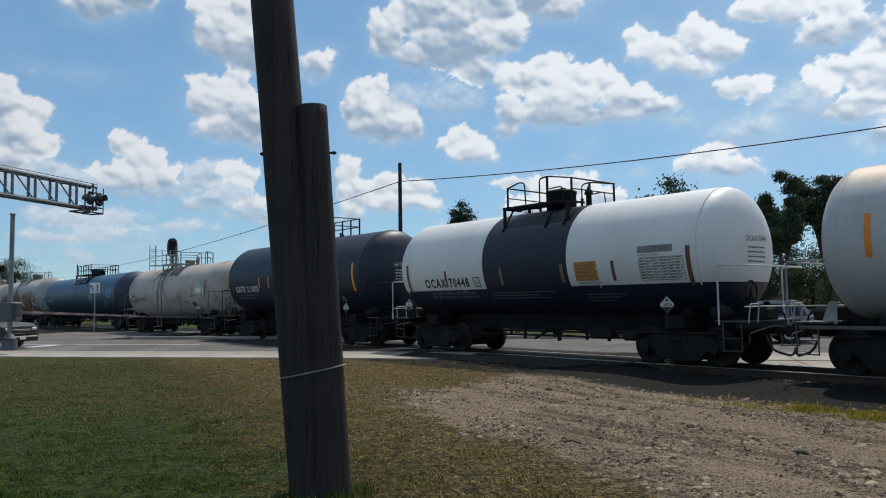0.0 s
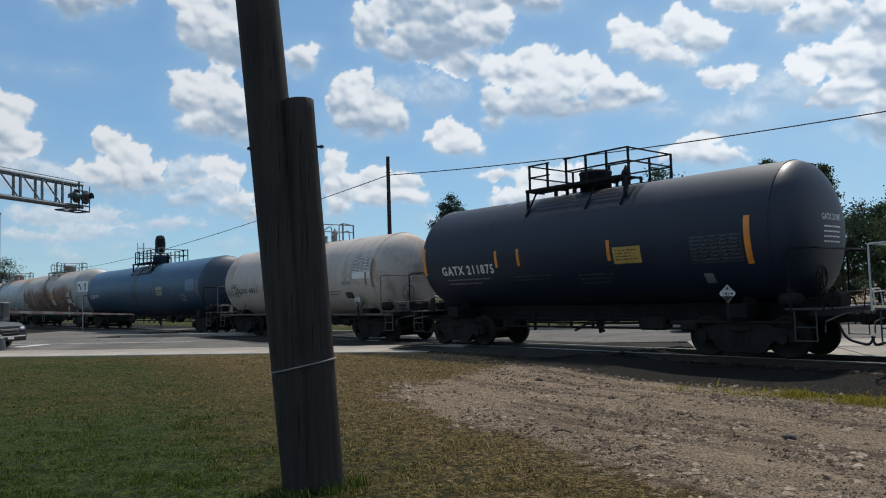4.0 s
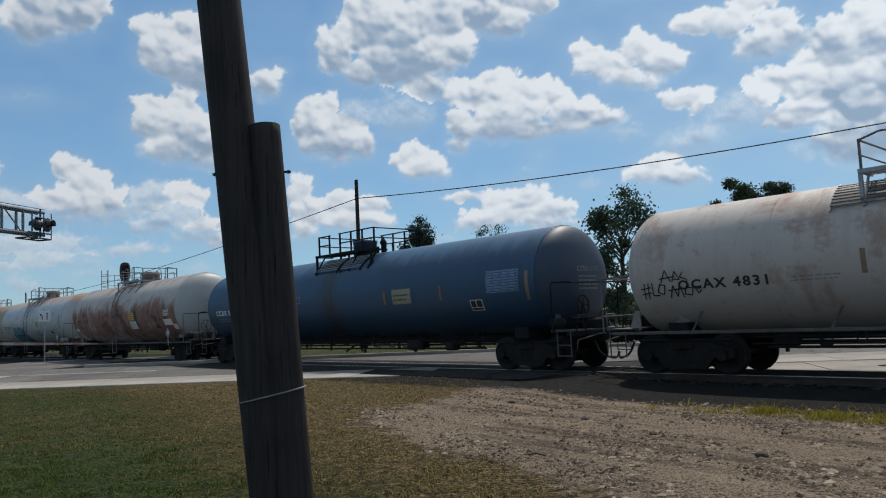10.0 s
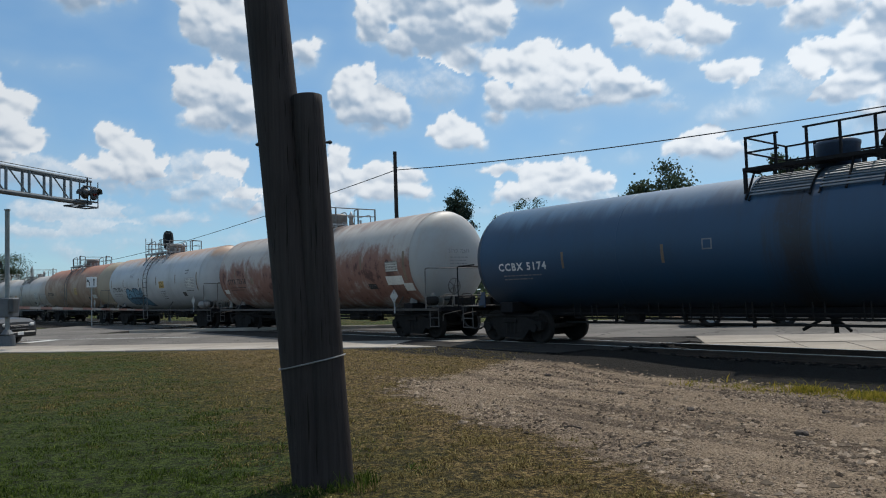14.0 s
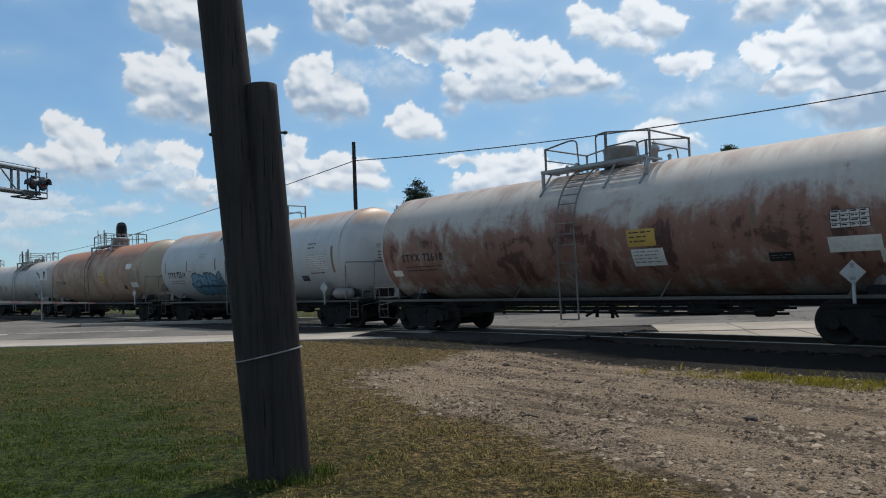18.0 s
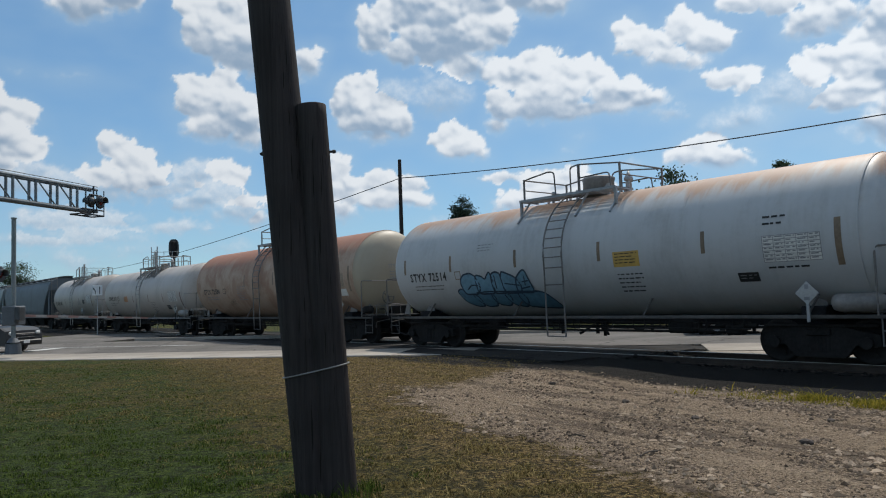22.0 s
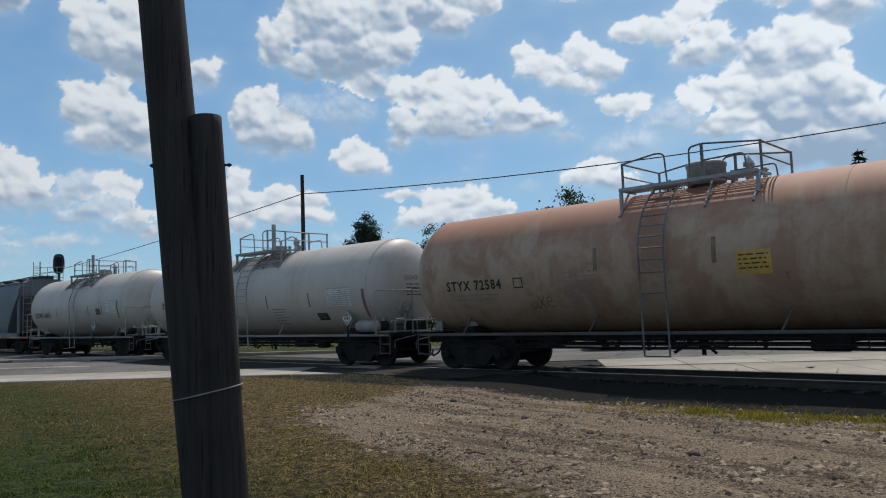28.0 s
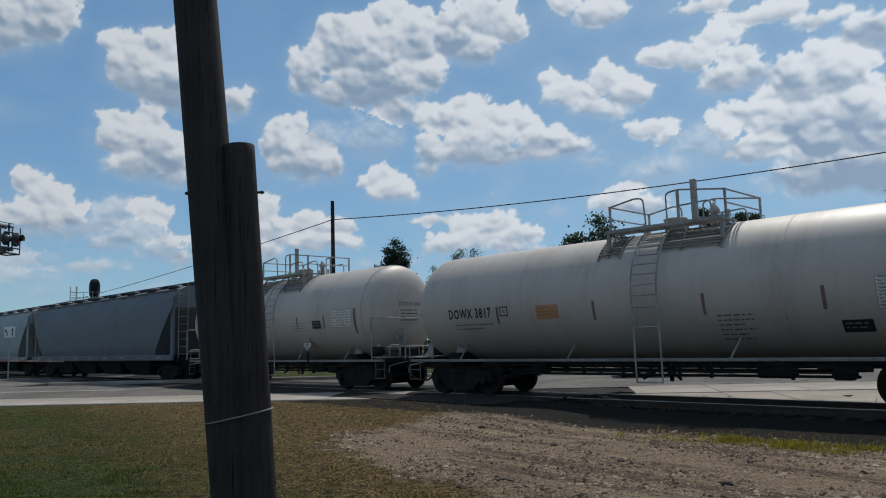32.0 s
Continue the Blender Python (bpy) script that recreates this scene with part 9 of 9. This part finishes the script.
# ---- waiting vehicles ----
def road_vehicle(name, m, colour, label, length=4.7, height=1.72, width=1.85):
    """A car: lofted body with wheel arches, greenhouse, lamps, grille and wheels; x is forward."""
    paint = simple(name + "_paint", colour, 0.45, 0.0, 0.08, 2)
    v = thing(name, m, label, "car", "cars waiting at the crossing")
    L, H, W = length / 2, height, width / 2
    hood, belt = 0.60 * H, 0.58 * H
    side = [(-L, 0.35), (-L, 0.85 * hood), (-L + 0.12, hood + 0.05), (L - 1.3, hood), (L - 0.35, hood * 0.93), (L - 0.06, hood * 0.8), (L, 0.55), (L - 0.04, 0.28)]
    wb = 0.285 * length * 2 / 2
    for wx in (wb, -wb):
        side += [(wx + 0.42 * math.cos(a), 0.30 + 0.42 * math.sin(a)) for a in [math.radians(d) for d in range(0, 181, 20)]]
    bm = bmesh.new()
    secs = []
    for y, inset, lift in ((-W, 0.05, 0.0), (-W + 0.10, 0.0, 0.015), (0, 0.0, 0.03), (W - 0.10, 0.0, 0.015), (W, 0.05, 0.0)):
        secs.append([bm.verts.new((x * (1 - inset * 0.25), y, z + (lift if z > 0.6 else 0))) for x, z in side])
    for a, b in zip(secs, secs[1:]):
        for i in range(len(side)):
            j = (i + 1) % len(side)
            bm.faces.new((a[i], a[j], b[j], b[i]))
    bm.faces.new(secs[0])
    bm.faces.new(secs[-1][::-1])
    bmesh.ops.recalc_face_normals(bm, faces=bm.faces)
    part("body", bm, paint, v)
    lower = [(-L + 0.1, W - 0.04), (L - 1.35, W - 0.04)]
    bm = bmesh.new()
    a = [bm.verts.new(p) for p in ((-L + 0.10, -W + 0.05, hood), (L - 1.30, -W + 0.05, hood), (L - 1.30, W - 0.05, hood), (-L + 0.10, W - 0.05, hood))]
    b = [bm.verts.new(p) for p in ((-L + 0.50, -W + 0.26, H), (L - 2.05, -W + 0.26, H), (L - 2.05, W - 0.26, H), (-L + 0.50, W - 0.26, H))]
    for q in range(4):
        bm.faces.new((a[q], a[(q + 1) % 4], b[(q + 1) % 4], b[q]))
    bm.faces.new(b)
    bmesh.ops.recalc_face_normals(bm, faces=bm.faces)
    bmesh.ops.bevel(bm, geom=[e for e in bm.edges if e.calc_length() < 2.4 and not e.is_boundary], offset=0.06, segments=2, affect="EDGES")
    part("cabin", bm, paint, v)

    def on_pillar(f, y, z):      # point on the slanted cabin flank
        t = (z - hood) / (H - hood)
        x0, x1 = -L + 0.10 + 0.40 * t, L - 1.30 - 0.75 * t
        return x0 + (x1 - x0) * f, y * (W - 0.05 - 0.21 * t)
    for y in (-1, 1):
        for f0, f1 in ((0.06, 0.30), (0.33, 0.60), (0.63, 0.92)):
            bm = bmesh.new()
            pts = []
            for f, z in ((f0, hood + 0.07), (f1, hood + 0.07), (f1 - 0.02, H - 0.10), (f0 + 0.01, H - 0.10)):
                x, yy = on_pillar(f, y * 1.012, z)
                pts.append(bm.verts.new((x, yy, z)))
            bm.faces.new(pts if y < 0 else pts[::-1])
            bmesh.ops.solidify(bm, geom=bm.faces[:], thickness=0.012)
            part("side_window", bm, M_GLASS, v)
    for f, name_ in ((1.0, "windscreen"), (0.0, "rear_window")):
        bm = bmesh.new()
        pts = []
        for z, y in ((hood + 0.06, -1), (hood + 0.06, 1), (H - 0.08, 1), (H - 0.08, -1)):
            x, yy = on_pillar(f, y * 0.88, z)
            pts.append(bm.verts.new((x + (0.012 if f else -0.012), yy, z)))
        bm.faces.new(pts if f else pts[::-1])
        bmesh.ops.solidify(bm, geom=bm.faces[:], thickness=0.012)
        part(name_, bm, M_GLASS, v)
    bm = bmesh.new()
    box(bm, (L - 0.02, 0, 0.66), (0.08, 1.0, 0.24), 0.03)
    g = part("grille", bm, M_INK, v)
    for k in range(2):
        bm = bmesh.new()
        box(bm, (L + 0.025, 0, 0.61 + k * 0.10), (0.012, 0.9, 0.012), 0.002)
        part("grille_bar", bm, M_GALV, g)
    bm = bmesh.new()
    box(bm, (L - 0.02, 0, 0.42), (0.14, 1.7, 0.18), 0.05)
    part("bumper", bm, paint, v)
    bm = bmesh.new()
    box(bm, (L + 0.06, 0, 0.43), (0.01, 0.31, 0.13), 0.003)
    part("number_plate", bm, M_WHITE, v)
    for y in (-1, 1):
        bm = bmesh.new()
        box(bm, (L - 0.10, y * (W - 0.24), 0.77), (0.22, 0.26, 0.15), 0.05)
        part("headlight", bm, M_LAMP, v)
        bm = bmesh.new()
        box(bm, (-L + 0.05, y * (W - 0.16), 0.9), (0.12, 0.22, 0.32), 0.04)
        part("tail_light", bm, M_RED, v)
        bm = bmesh.new()
        box(bm, (L - 1.45, y * (W + 0.10), hood + 0.10), (0.12, 0.22, 0.16), 0.04)
        part("door_mirror", bm, paint, v)
        for wx in (wb, -wb):
            bm = bmesh.new()
            lathe(bm, [(-0.11, 0.20), (-0.115, 0.31), (-0.08, 0.345), (0.08, 0.345), (0.115, 0.31), (0.11, 0.20)], 28, "y", False)
            bmesh.ops.translate(bm, vec=(wx, y * (W - 0.12), 0.345), verts=bm.verts)
            tyre = part("wheel", bm, M_TYRE, v)
            bm = bmesh.new()
            lathe(bm, [(-0.09, 0.02), (-0.095, 0.06), (-0.06, 0.07), (-0.05, 0.19), (-0.10, 0.21), (0.10, 0.21), (0.05, 0.19), (0.06, 0.07), (0.095, 0.06), (0.09, 0.02)], 20, "y", False)
            for k in range(5):
                a = 1.2566 * k
                for yy in (-0.075, 0.075):
                    box(bm, (0.13 * math.cos(a), yy, 0.13 * math.sin(a)), (0.15, 0.03, 0.05), 0, Matrix.Rotation(-a, 4, "Y"))
            bmesh.ops.translate(bm, vec=(wx, y * (W - 0.12), 0.345), verts=bm.verts)
            part("rim", bm, M_RIM, tyre)
    return v


road_turn = math.degrees(math.atan2(ROAD_WAY.y, ROAD_WAY.x))
road_vehicle("suv", pose(-19.26, 30.97, 0, 0, 0, road_turn), (0.016, 0.018, 0.021), "dark grey sport utility car waiting at the gate", 4.8, 1.78)
road_vehicle("hatchback", pose(11.1, 27.6, 0, 0, 0, road_turn + 180), (0.20, 0.21, 0.22), "grey car waiting beyond the track", 4.4, 1.5)
road_vehicle("pickup", pose(24.2, 28.6, 0, 0, 0, road_turn + 180), (0.66, 0.67, 0.67), "white car waiting beyond the track", 5.0, 1.8)


# ---- motion ----
def motions():
    turn = -90 + TRACK_TURN

    def place(u, gone):
        p = at_track(u - gone, TRACK_OFF)
        return pose(p.x, p.y, 0, 0, 0, turn)
    for car, u in CARS:
        walk(car, [(t, place(u, g)) for t, g in GONE])
    times = [k * 0.15 for k in range(213)] + [32.0]
    angles = [math.degrees(float(np.interp(t, [g[0] for g in GONE], [g[1] for g in GONE])) / 0.457) for t in times]
    for w, ax in WHEELSETS:
        walk(w, [(t, pose(ax, 0, 0.467, 0, a, 0)) for t, a in zip(times, angles)])
    walk(SKY, [(0.0, pose(0, 0, 0, 0, 0, 0)), (32.0, pose(0, 0, 0, 0, 0, 1.0))])


motions()
